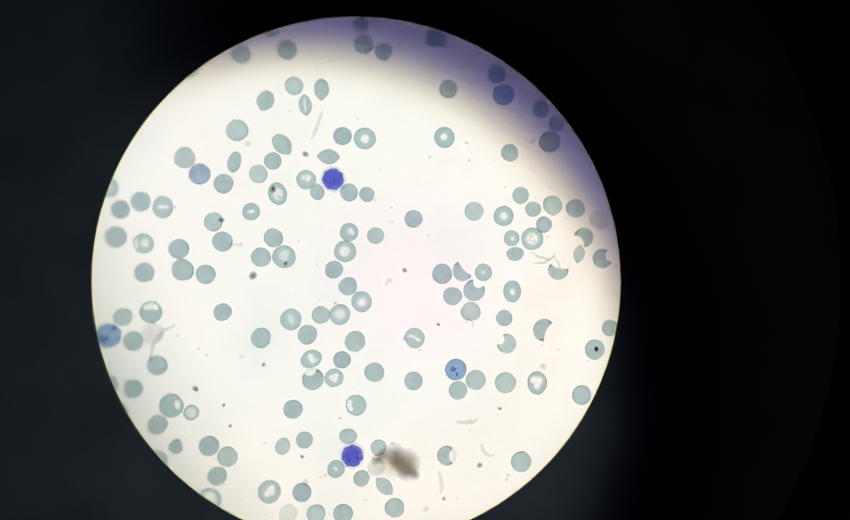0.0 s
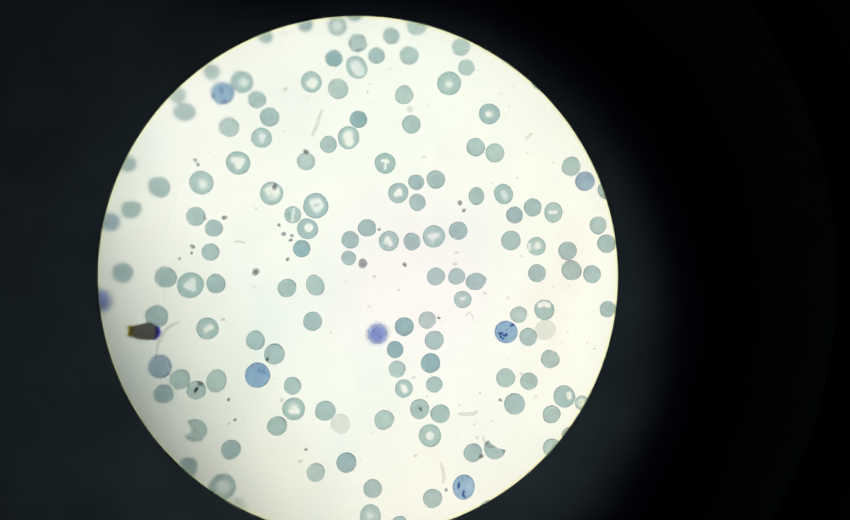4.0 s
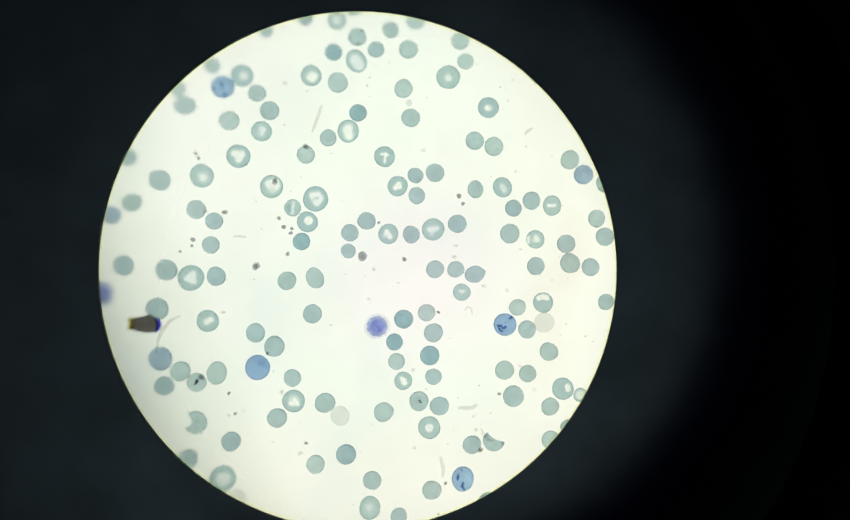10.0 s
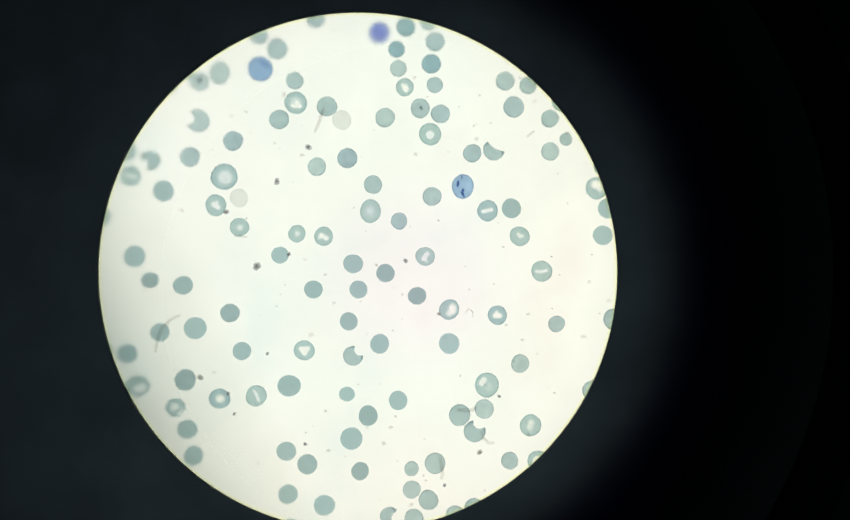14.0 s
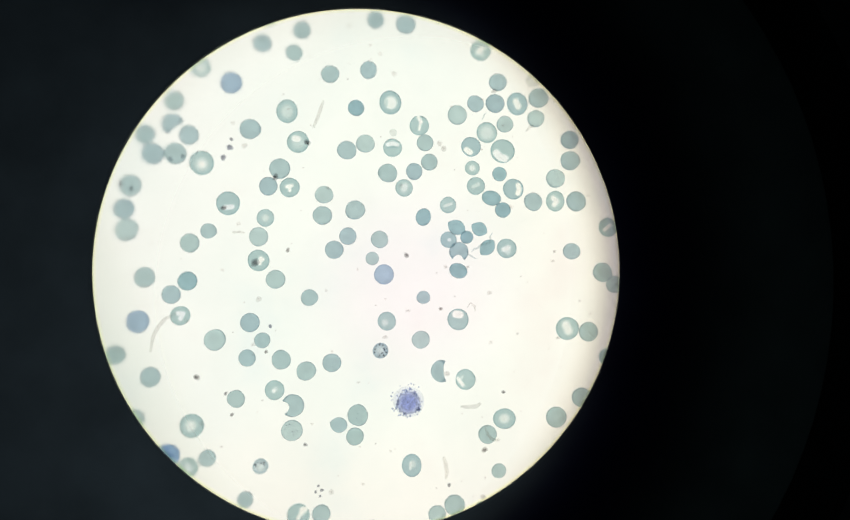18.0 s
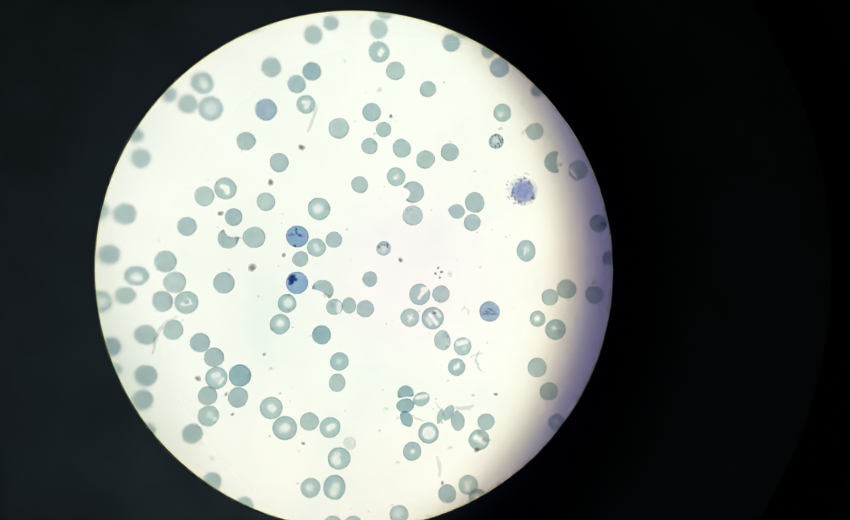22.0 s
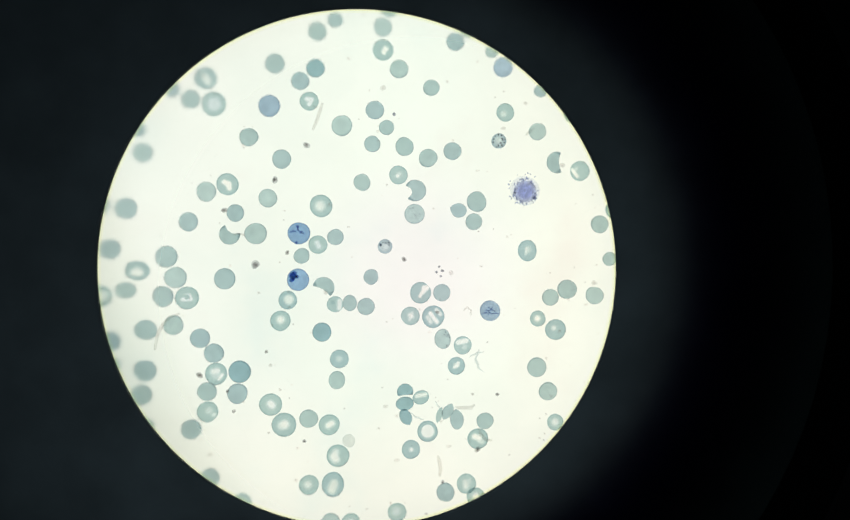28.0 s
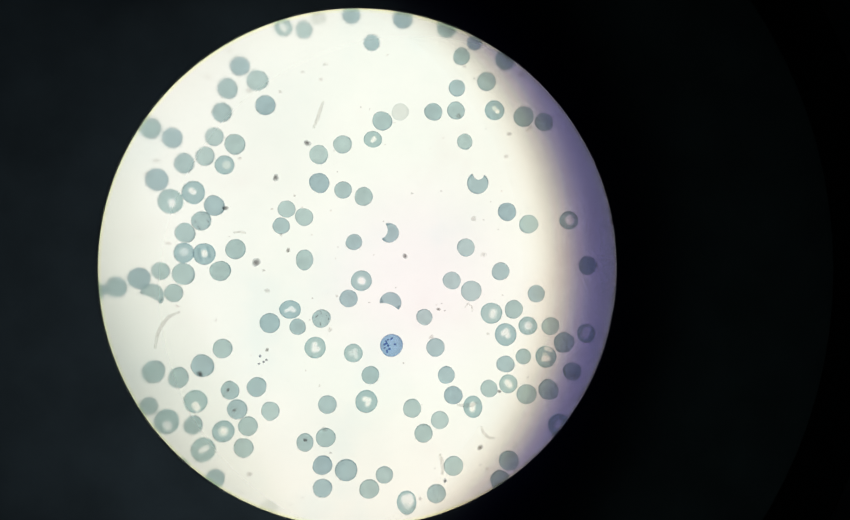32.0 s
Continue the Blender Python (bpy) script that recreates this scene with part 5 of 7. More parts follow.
pale(-8.6, -43.6, 6.55, marks=[(1, 0.15, 0.2, 0, -0.05, 0.15, -0.25), (0.9, 0.08, 0.2, -0.2, 0.25, 0.1, 0.1)])
plain(2.5, -42.4, 5.97)
speckled(-2.9, -51.2, 7.15, spots=(0.1, 0.1, 0.15, -0.1, 0, 0.05), size=0.07)
plain(4.6, -53.1, 6.96)
plain(-15.8, -54.9, 7.12)
ring(0.8, -60.8, 8.14, marks=[(1, 0.28, 0.08, 0, -0.05)])
plain(16.5, -67.5, 6.78)
half(24.6, -66.1, 7.99, 60)
plain(-20.1, -79.6, 6.71)
dimple(-21.0, -89.4, 7.50, 8.68, marks=[(0.7, 0.1, 0.45, -0.05, 0)])
plain(-10.5, -92.9, 6.13)
plain(1.6, -83.7, 6.94)
retic(13.0, -79.9, 8.16, 9.15, spots=(-0.1, 0.75, -0.45, 0.3, -0.5, 0, -0.45, 0.15, 0, -0.3, -0.1, -0.5, 0, -0.65, 0.1, -0.8))
plain(33.8, -17.3, 6.22)
emptied(43.3, -15.6, 7.44, marks=[(1, 0.12, 0.08, -0.45, 0.38, 0, 0.5, 0.45, 0.38), (0.8, 0.05, 0.1, -0.55, 0.55, 0, 0.78, 0.5, 0.6)])
retic(29.1, -23.6, 8.42, spots=(-0.4, -0.1, -0.2, -0.3, -0.5, -0.4, -0.3, -0.55, 0, -0.2, 0.5, 0.6, -0.6, -0.1), size=0.12)
plain(37.3, -25.5, 6.62)
ghost(43.7, -23.0, 7.64)
plain(67.2, -15.6, 6.07)
plain(45.4, -33.8, 6.84)
plain(28.8, -40.4, 7.01)
plain(37.4, -41.8, 6.42)
plain(32.0, -50.0, 7.81)
pale(50.4, -47.5, 8.05, marks=[(1, 0.14, 0.1, 0.45, 0.2, 0.5, -0.1)])
plain(45.7, -54.1, 6.63)
pale(57.0, -50.0, 5.24, marks=[(0.6, 0.4, 0.3, 0, 0)])
plain(51.8, -61.7, 4.83)
plain(45.8, -66.4, 6.82)
plain(53.7, -1.1, 7.47)
plain(40.8, -2.1, 6.64)
plain(61.4, -2.6, 6.67)
# third field
plain(48.2, -130.7, 6.24)
plain(69.9, -129.1, 7.86)
plain(34.5, -145.3, 6.78)
pale(22.0, -153.0, 8.87)
plain(21.1, -161.9, 7.12)
plain(12.0, -164.0, 7.87)
bitten(17.6, -170.0, 8.07, 60)
dimple(38.3, -168.0, 7.94)
plain(61.7, -155.5, 7.43)
plain(72.2, -145.8, 5.89)
plain(80.9, -154.4, 6.69)
half(61.0, -168.8, 7.42, 50)
pale(81.1, -169.4, 7.07)
plain(71.1, -176.4, 6.65)
plain(3.0, -181.5, 7.64)
plain(30.6, -181.0, 6.36)
ring(41.2, -181.3, 7.94)
plain(64.3, -183.8, 5.85)
plain(-5.6, -183.3, 5.33)
plain(-5.5, -190.9, 6.47)
plain(0.6, -194.8, 7.24)
plain(36.5, -190.9, 7.53)
bitten(52.1, -189.7, 8.15, 75)
pale(62.5, -190.7, 7.01)
dimple(58.8, -198.2, 8.36)
plain(17.4, -198.0, 7.09)
plain(10.4, -200.7, 7.26)
plain(-4.7, -201.3, 6.84)
ring(81.6, -178.1, 7.46)
plain(92.3, -121.7, 7.14)
plain(117.8, -115.9, 7.40)
plain(129.1, -127.3, 7.42)
plain(135.6, -123.2, 6.04)
plain(139.8, -130.7, 6.24)
plain(132.5, -134.6, 6.62)
pale(144.7, -145.1, 8.86)
pale(160.5, -151.5, 7.71)
plain(94.4, -148.8, 7.12)
plain(115.3, -147.6, 7.17)
speckled(122.8, -150.7, 7.19)
plain(92.6, -159.0, 5.93)
plain(99.6, -159.3, 5.15, 6.93)
pale(136.9, -155.7, 7.22)
pale(123.4, -158.9, 7.19)
pale(129.9, -164.1, 7.80)
plain(140.9, -164.0, 7.43)
plain(107.6, -165.8, 6.35)
plain(114.3, -169.0, 6.56)
plain(91.9, -170.1, 6.11)
plain(92.6, -177.2, 6.31)
plain(135.9, -169.6, 6.21)
plain(130.1, -174.0, 6.59)
plain(134.4, -179.2, 6.20)
plain(159.6, -169.6, 7.87)
plain(150.8, -177.3, 6.44)
plain(171.9, -172.4, 7.70)
blue(108.6, -187.3, 8.32)
pale(84.7, -186.6, 7.46)
plain(131.5, -185.9, 6.99)
plain(121.5, -194.9, 5.76)
pale(128.7, -193.4, 7.17, 8.37)
dimple(144.3, -192.2, 7.61)
ring(155.7, -187.8, 8.45)
plain(169.9, -189.1, 6.87)
platelet(111.6, -154.9, 1.39)
platelet(110.9, -157.3, 1.79)
platelet(117.9, -157.7, 1.59)
platelet(115.2, -162.0, 1.39)
platelet(123.2, -164.1, 1.20)
platelet(102.6, -164.6, 1.98)
plain(19.2, -211.4, 6.89)
plain(-4.0, -219.3, 7.59)
pale(15.3, -225.8, 7.64)
plain(11.4, -232.5, 7.43)
dimple(21.1, -234.1, 8.22)
plain(36.0, -229.6, 8.07)
pale(18.8, -244.2, 8.39)
plain(58.7, -217.8, 6.60)
plain(49.5, -225.4, 6.38)
plain(59.6, -234.6, 6.97)
plain(77.2, -229.4, 7.61)
plain(42.9, -241.8, 7.31)
plain(44.6, -249.3, 6.73)
pale(60.7, -247.5, 6.77)
plain(69.0, -241.9, 6.22)
plain(77.1, -242.6, 6.43)
plain(75.6, -251.3, 7.20)
plain(30.1, -254.8, 8.23)
plain(26.6, -263.9, 7.25)
plain(60.8, -259.4, 6.96)
speckled(68.3, -272.9, 7.16)
speckled(45.5, -277.7, 7.68)
plain(55.6, -282.0, 6.93)
pale(48.1, -285.4, 6.53)
plain(73.1, -281.6, 6.59)
plain(80.7, -283.6, 7.38)
plain(72.3, -288.9, 6.58)
plain(81.9, -209.1, 5.87)
plain(82.2, -223.1, 6.26)
plain(29.2, -278.0, 4.58)
ring(106.1, -202.2, 8.30)
plain(117.1, -203.5, 6.15)
hollow(87.9, -218.0, 7.06, 150)
plain(103.2, -216.2, 6.70)
plain(107.7, -224.8, 6.90)
plain(139.9, -206.5, 6.59)
plain(134.9, -212.0, 6.38)
plain(132.8, -219.0, 6.37)
plain(123.6, -223.5, 6.55)
hollow(125.1, -231.0, 7.54, 260)
pale(145.5, -228.4, 6.79, 7.99)
plain(153.6, -226.7, 6.61)
pale(157.6, -219.9, 7.63)
plain(160.2, -201.2, 7.25)
plain(108.1, -244.8, 5.91)
plain(102.1, -250.9, 7.26)
ring(102.4, -259.1, 7.85)
plain(139.5, -247.5, 6.76)
plain(146.7, -245.7, 6.38)
plain(147.7, -256.4, 7.18)
plain(141.9, -263.3, 6.76)
plain(130.5, -266.6, 6.53)
plain(128.6, -274.5, 7.31)
pale(137.8, -274.0, 8.13)
plain(109.5, -272.8, 7.07)
plain(117.3, -275.8, 7.68)
plain(92.7, -275.8, 7.22)
plain(130.0, -282.9, 6.92)
plain(112.8, -290.4, 5.89)
platelet(165.4, -149.4, 2.04)
platelet(176.4, -139.6, 1.85)
bitten(183.4, -152.7, 7.41)
plain(187.0, -165.8, 6.38)
fold(180.6, -191.1, 7.96, 7.96, 30)
ring(179.1, -200.6, 7.74)
plain(162.2, -111.4, 5.73)
# fourth field
plain(263.6, -114.6, 6.55)
plain(249.4, -119.9, 6.70)
plain(260.8, -123.1, 6.13)
pale(227.8, -129.5, 7.02, marks=[(0.7, 0.25, 0.4, 0, 0)])
blue(238.5, -134.8, 7.82)
plain(218.7, -141.8, 6.97)
plain(273.8, -130.8, 6.55)
half(218.2, -150.2, 7.6, -50, cut=True)
plain(223.9, -154.1, 6.96)
plain(208.9, -154.1, 6.92)
plain(211.6, -161.0, 7.68)
speckled(219.3, -160.8, 7.71, spots=(-0.4, -0.55, 0.7, -0.3), size=.1)
pale(228.6, -164.2, 8.50, marks=[(1, 0.1, 0.25, 0, -0.1), (0.5, 0.3, 0.3, 0, -0.1)])
plain(245.3, -151.6, 7.42)
dimple(258.4, -145.0, 7.47, 8.65, marks=[(0.5, 0.3, 0.3, 0, 0)])
ring(262.3, -156.2, 7.85, marks=[(1, 0.2, 0.1, -0.3, 0.35, -0.05, 0.3), (0.4, 0.3, 0.3, 0, 0)])
plain(279.8, -158.9, 6.91)
plain(255.8, -165.9, 7.42)
plain(251.8, -172.3, 6.61)
pale(259.4, -172.8, 7.02, marks=[(1, 0.06, 0.15, -0.3, 0.1, 0.2, 0.2), (1, 0.05, 0.15, -0.05, 0.1, 0, -0.3)])
speckled(204.1, -172.4, 7.63, spots=(0.1, -0.3, 0.2, -0.25, -0.8, 0.1), size=.13)
plain(202.1, -180.6, 7.23)
plain(203.2, -188.0, 7.98)
ring(237.9, -178.6, 8.30, marks=[(1, 0.14, 0.08, -0.25, -0.35, 0.3, -0.3)])
dimple(250.9, -183.8, 6.20, marks=[(0.6, 0.1, 0.4, 0, 0)])
plain(271.6, -175.3, 6.46)
plain(271.0, -182.8, 6.84)
plain(280.1, -190.3, 6.26)
dense(283.2, -143.2, 5.96)
plain(282.7, -180.8, 7.07)
plain(290.5, -109.9, 6.43)
plain(301.6, -111.3, 7.26)
pale(329.6, -120.6, 7.73)
plain(287.8, -128.9, 5.99, 6.79)
plain(336.0, -132.5, 6.70)
ghost(349.7, -131.2, 5.72)
plain(327.4, -140.8, 6.26)
plain(334.8, -140.6, 7.09)
pale(343.1, -140.7, 7.72, 8.54, marks=[(0.9, 0.15, 0.2, -0.1, 0.2, 0.1, -0.2)])
plain(351.4, -138.2, 7.55)
plain(350.2, -146.1, 6.51)
plain(320.5, -145.2, 7.25)
ring(295.7, -141.1, 7.98, 8.78, marks=[(0.95, 0.35, 0.25, 0.05, 0), (-0.4, 0.03, 0.08, -0.3, 0.2, -0.35, -0.2)])
fold(306.3, -149.5, 7.20, marks=[(1, 0.1, 0.1, -0.1, 0.9, 0.2, 0.4), (0.9, 0.06, 0.1, 0.1, 0.2, 0, -0.4)])
plain(338.4, -148.4, 6.28)
dimple(331.4, -151.8, 7.67, marks=[(0.6, 0.35, 0.4, 0, 0)])
ghost(296.7, -152.1, 2.79)
plain(286.5, -156.4, 6.73)
pale(296.4, -157.9, 6.76, marks=[(1, 0.15, 0.1, -0.5, 0.35, 0, 0.5, 0.5, 0.35), (-0.3, 0.04, 0.1, -0.5, 0.05, 0.5, 0.1)])
plain(308.4, -155.8, 6.19)
emptied(325.4, -157.2, 7.24, marks=[(1, 0.2, 0.1, -0.45, -0.3, -0.1, -0.55)])
emptied(337.2, -158.7, 8.88, marks=[(1, 0.22, 0.1, -0.5, -0.15, -0.2, -0.5, 0.2, -0.6)])
plain(309.9, -163.0, 6.18)
pale(325.8, -165.1, 5.42, marks=[(0.8, 0.2, 0.3, 0, 0)])
dense(336.0, -167.2, 5.43)
plain(294.6, -167.2, 6.93)
plain(304.3, -166.5, 6.16)
dimple(300.5, -172.7, 6.34, marks=[(0.7, 0.15, 0.3, 0, -0.1, 0.1, 0.2)])
fold(327.0, -171.8, 6.61, marks=[(0.5, 0.05, 0.2, -0.3, -0.1, 0.3, 0.2)])
dense(332.8, -176.2, 7.22, 5.61)
emptied(341.0, -172.9, 7.65, marks=[(1, 0.15, 0.1, 0.5, 0.4, 0.6, 0, 0.45, -0.4)])
plain(348.5, -177.5, 6.86)
plain(357.2, -168.7, 7.10)
plain(363.0, -154.0, 6.94)
plain(363.0, -161.9, 7.33)
pale(356.8, -177.3, 6.88, 7.69, marks=[(0.95, 0.12, 0.2, -0.2, 0.3, 0.2, 0, -0.1, -0.3)])
plain(364.9, -177.3, 7.51)
fold(316.6, -178.9, 5.97, marks=[(0.7, 0.05, 0.15, -0.4, -0.1, 0.4, 0.15)])
dense(307.5, -183.3, 6.54, 5.55)
dense(337.0, -180.6, 5.82)
spindle(319.7, -187.1, 7.16, 5.57, -30, deep=True)
spindle(328.1, -187.7, 6.39, 5.19, -30, deep=True)
dense(323.4, -190.7, 4.78)
pale(316.6, -191.7, 5.95, marks=[(0.8, 0.08, 0.2, 0.1, 0)])
bitten(320.4, -196.1, 7.15, 265)
spindle(331.0, -194.5, 7.18, 5.18, 45, deep=True)
pale(338.1, -194.9, 7.20, marks=[(0.9, 0.1, 0.2, -0.3, -0.1, 0.2, 0.1), (0.6, 0.1, 0.3, 0.1, -0.3)])
plain(291.5, -191.5, 6.29)
plain(362.7, -196.0, 6.66, 6.05)
strand(328.2, -194.1, 7.97, 7.97, 30)
strand(324.8, -197.1, 5.96, 5.96, -40)
strand(332.3, -191.1, 5.19, 5.19, 80)
strand(330.6, -145.4, 4.04, 4.04, 60)
dense(320.1, -203.0, 6.73, 5.55)
plain(368.3, -225.8, 7.22)
plain(374.3, -203.9, 7.28)
plain(378.8, -208.4, 6.47)
plain(365.0, -249.7, 7.16)
# fifth field
plain(231.1, -188.4, 5.54)
plain(224.7, -192.7, 6.72)
plain(209.5, -204.7, 7.09)
dense(224.1, -206.1, 6.72)
plain(218.6, -210.8, 6.51)
pale(185.0, -210.7, 7.83, marks=[(0.8, 0.05, 0.35, -0.1, 0.2, 0.2, -0.3)])
plain(173.1, -214.8, 5.47)
plain(179.6, -218.2, 6.84)
ring(187.9, -219.9, 8.62, marks=[(0.85, 0.25, 0.35, 0, 0), (-0.2, 0.08, 0.2, 0, 0)])
blue(207.5, -220.1, 7.88)
ring(221.9, -218.2, 6.72, marks=[(1, 0.12, 0.15, -0.25, 0.25, 0.25, 0.2, 0, -0.3)])
plain(161.2, -229.5, 5.26)
plain(200.2, -231.5, 6.68)
plain(233.7, -226.8, 7.53)
plain(212.0, -239.3, 6.90)
plain(162.8, -237.7, 7.01)
pale(192.8, -248.7, 7.85, marks=[(1, 0.12, 0.15, -0.3, 0.2, 0.1, 0.05, 0.15, -0.35), (1, 0.15, 0.15, 0.05, 0)])
plain(185.2, -251.4, 7.05)
plain(157.0, -257.7, 7.78)
plain(195.5, -259.0, 6.29)
plain(207.1, -253.5, 6.70)
pale(226.3, -256.2, 8.12, marks=[(0.8, 0.12, 0.45, -0.1, 0)])
plain(178.9, -262.3, 6.85)
bitten(193.5, -266.7, 7.46, 62, bite=1)
plain(202.8, -266.4, 7.87)
retic(218.3, -266.2, 8.10, spots=(-0.1, 0.6, -0.05, 0.3, -0.7, 0.1, -0.5, 0.2, -0.3, 0.15, 0.2, 0.1, 0.4, 0, -0.2, -0.85), size=0.1)
fold(225.2, -270.3, 6.73, marks=[(0.8, 0.06, 0.3, -0.1, 0.2, 0.1, -0.2)])
plain(231.5, -267.5, 5.95)
plain(219.3, -274.4, 5.73)
plain(151.4, -272.3, 7.39)
plain(171.2, -274.9, 7.82)
plain(241.1, -247.4, 6.16)
plain(248.5, -190.5, 6.76)
pale(248.6, -199.0, 7.55, marks=[(1, 0.06, 0.1, 0, -0.1, 0.4, 0.1), (1, 0.08, 0.15, 0.1, -0.25, 0.2, 0.2)])
plain(254.5, -205.7, 6.77)
plain(275.2, -195.2, 6.60)
plain(288.8, -198.4, 4.82)
blue(293.0, -204.2, 7.23)
plain(266.4, -212.3, 5.99)
plain(307.2, -212.6, 4.84)
plain(245.7, -220.9, 6.76)
plain(250.0, -227.2, 5.57)
plain(244.8, -233.3, 5.96)
plain(256.6, -234.1, 6.78)
plain(265.3, -238.2, 6.79)
plain(274.3, -235.5, 6.60)
dimple(254.4, -244.6, 6.77, marks=[(1, 0.06, 0.2, -0.1, -0.1), (0.6, 0.05, 0.3, 0.1, 0.1)])
bitten(260.6, -250.2, 7.98, 190)
speckled(260.4, -258.8, 7.38, spots=(-0.5, 0.5, -0.65, 0.2, 0.05, -0.1, 0.5, 0, 0.15, -0.4, -0.2, 0.6), size=0.05)
drop(276.6, -257.3, 6.21, 5.41, 165)
speckled(283.4, -254.1, 7.42, spots=(0, 0.2, -0.1, -0.3, 0.3, -0.6), size=0.04)
plain(282.4, -261.5, 6.22)
speckled(249.6, -270.8, 5.38, spots=(-0.3, 0.5, 0.1, 0.45, 0.5, 0.5, -0.6, 0.2, 0.5, 0.2), size=0.12)
dimple(293.9, -221.0, 6.63, marks=[(0.6, 0.1, 0.3, -0.2, -0.15)])
speckled(291.6, -231.5, 5.63, spots=(-0.7, 0.2, -0.5, 0.6, -0.1, 0.8, 0.3, 0.7, 0.4, 0.3, 0.7, -0.2, 0.8, 0.2, 0.2, -0.3, -0.1, -0.6, -0.3, -0.8, 0.4, -0.6, -0.75, -0.2, 0.5, 0.1), size=0.085)
plain(306.1, -227.8, 6.45)
bitten(313.6, -239.2, 8.0, 2).data = HALF_MESH[0]
pale(322.1, -242.3, 7.29, marks=[(1, 0.08, 0.12, -0.75, 0.1, -0.25, -0.55), (0.5, 0.05, 0.1, -0.3, 0.3, -0.6, -0.1)])
plain(329.9, -262.1, 6.70)
plain(333.8, -275.1, 5.28)
pale(302.4, -272.1, 6.86, 8.07, marks=[(0.5, 0.1, 0.3, 0.1, 0.1), (0.6, 0.04, 0.12, -0.15, -0.3, -0.1, 0.2)])
granular(301.5, -249.8, 9.27)
platelet(252.7, -222.3, 1.59)
pale(161.1, -279.9, 8.58, 7.02, marks=[(0.95, 0.1, 0.3, -0.25, -0.2, 0.15, -0.25), (0.5, 0.1, 0.3, 0, 0.1)])
plain(174.4, -282.4, 7.82)
plain(191.8, -282.8, 7.66)
plain(156.9, -287.0, 7.59, 5.84)
pale(148.3, -289.1, 7.77, marks=[(0.8, 0.2, 0.4, 0.1, 0)])
plain(170.0, -289.2, 7.42)
pale(178.6, -289.7, 8.22, marks=[(1, 0.06, 0.15, -0.4, -0.15, 0.3, -0.1, 0.15, 0.2, -0.05, 0.15), (-0.9, 0.03, 0.06, -0.15, 0.15, 0.05, 0.2, 0.1, 0, -0.1, -0.05)])
plain(163.9, -301.2, 8.20, 7.03)
plain(173.7, -299.6, 7.04)
plain(183.1, -304.3, 7.06)
plain(151.7, -305.3, 7.01)
plain(188.0, -309.7, 7.07)
plain(152.7, -313.7, 5.06)
plain(163.8, -315.9, 7.81)
pale(188.9, -317.1, 7.86, marks=[(0.9, 0.1, 0.2, -0.3, 0.2, 0.1, 0.3), (1, 0.06, 0.1, 0.25, -0.5, 0.55, -0.1), (0.6, 0.2, 0.3, 0, -0.05)])
dense(197.2, -316.5, 8.07)
plain(185.6, -323.6, 6.87)
plain(196.4, -324.4, 7.28)
plain(162.5, -324.6, 7.42)
dimple(185.9, -330.8, 7.46, marks=[(0.6, 0.1, 0.3, 0.1, 0.1), (0.8, 0.05, 0.2, 0.6, -0.3)])
plain(180.0, -337.2, 7.25)
plain(164.3, -335.8, 5.47)
plain(186.6, -355.0, 7.07)
retic(218.0, -283.1, 8.10, spots=(-0.5, 0.5, -0.3, 0.3, -0.4, 0.1, -0.6, 0.3, -0.1, 0.3, -0.5, 0, -0.3, 0.6), size=0.15)
half(227.2, -286.0, 7.92, 240)
pale(214.4, -290.5, 6.72, marks=[(0.8, 0.25, 0.35, 0.1, 0.05)])
pale(211.8, -298.0, 7.30, marks=[(1, 0.12, 0.4, 0, 0.1)])
fold(231.5, -292.0, 5.95, marks=[(0.9, 0.1, 0.25, 0.55, 0.4, 0.5, -0.5), (-0.3, 0.1, 0.2, -0.3, 0.2)])
plain(236.8, -291.6, 5.16, 5.96)
dense(226.7, -302.2, 6.94)
dimple(233.1, -312.0, 6.75, marks=[(0.5, 0.05, 0.4, -0.05, 0)])
plain(232.2, -319.8, 5.95, 6.75)
pale(208.4, -328.4, 8.09, marks=[(1, 0.12, 0.3, -0.05, 0.05, 0.1, -0.1)])
pale(213.2, -335.8, 8.70, marks=[(1, 0.12, 0.35, 0.05, 0), (0.6, 0.1, 0.3, -0.25, -0.1)])
plain(222.0, -333.8, 6.73)
pale(229.5, -336.0, 7.54, marks=[(1, 0.08, 0.3, -0.1, -0.1, 0.25, 0.1)])
pale(232.7, -347.4, 8.14, marks=[(1, 0.15, 0.3, -0.35, -0.1, -0.2, -0.3), (0.8, 0.1, 0.3, -0.2, 0.3)])
dimple(222.2, -357.9, 7.13, marks=[(0.7, 0.1, 0.4, -0.1, 0)])
dimple(230.9, -357.9, 7.94, 9.14, marks=[(0.8, 0.1, 0.4, -0.1, -0.4, 0.1, 0)])
ghost(236.6, -342.1, 4.77)
plain(244.5, -282.0, 5.57)
plain(242.7, -292.9, 6.36)
fold(262.7, -287.8, 7.79, marks=[(1, 0.06, 0.12, -0.05, -0.35, 0.3, 0.3), (1, 0.12, 0.15, 0.35, 0.45, 0.6, 0.5), (0.8, 0.05, 0.12, 0.55, 0.3, 0.25, 0)])
plain(270.6, -287.8, 6.41)
pale(259.0, -296.3, 6.79, marks=[(0.7, 0.06, 0.2, -0.1, 0.1, 0.2, -0.1), (0.6, 0.05, 0.15, 0.2, 0.3, -0.1, -0.4)])
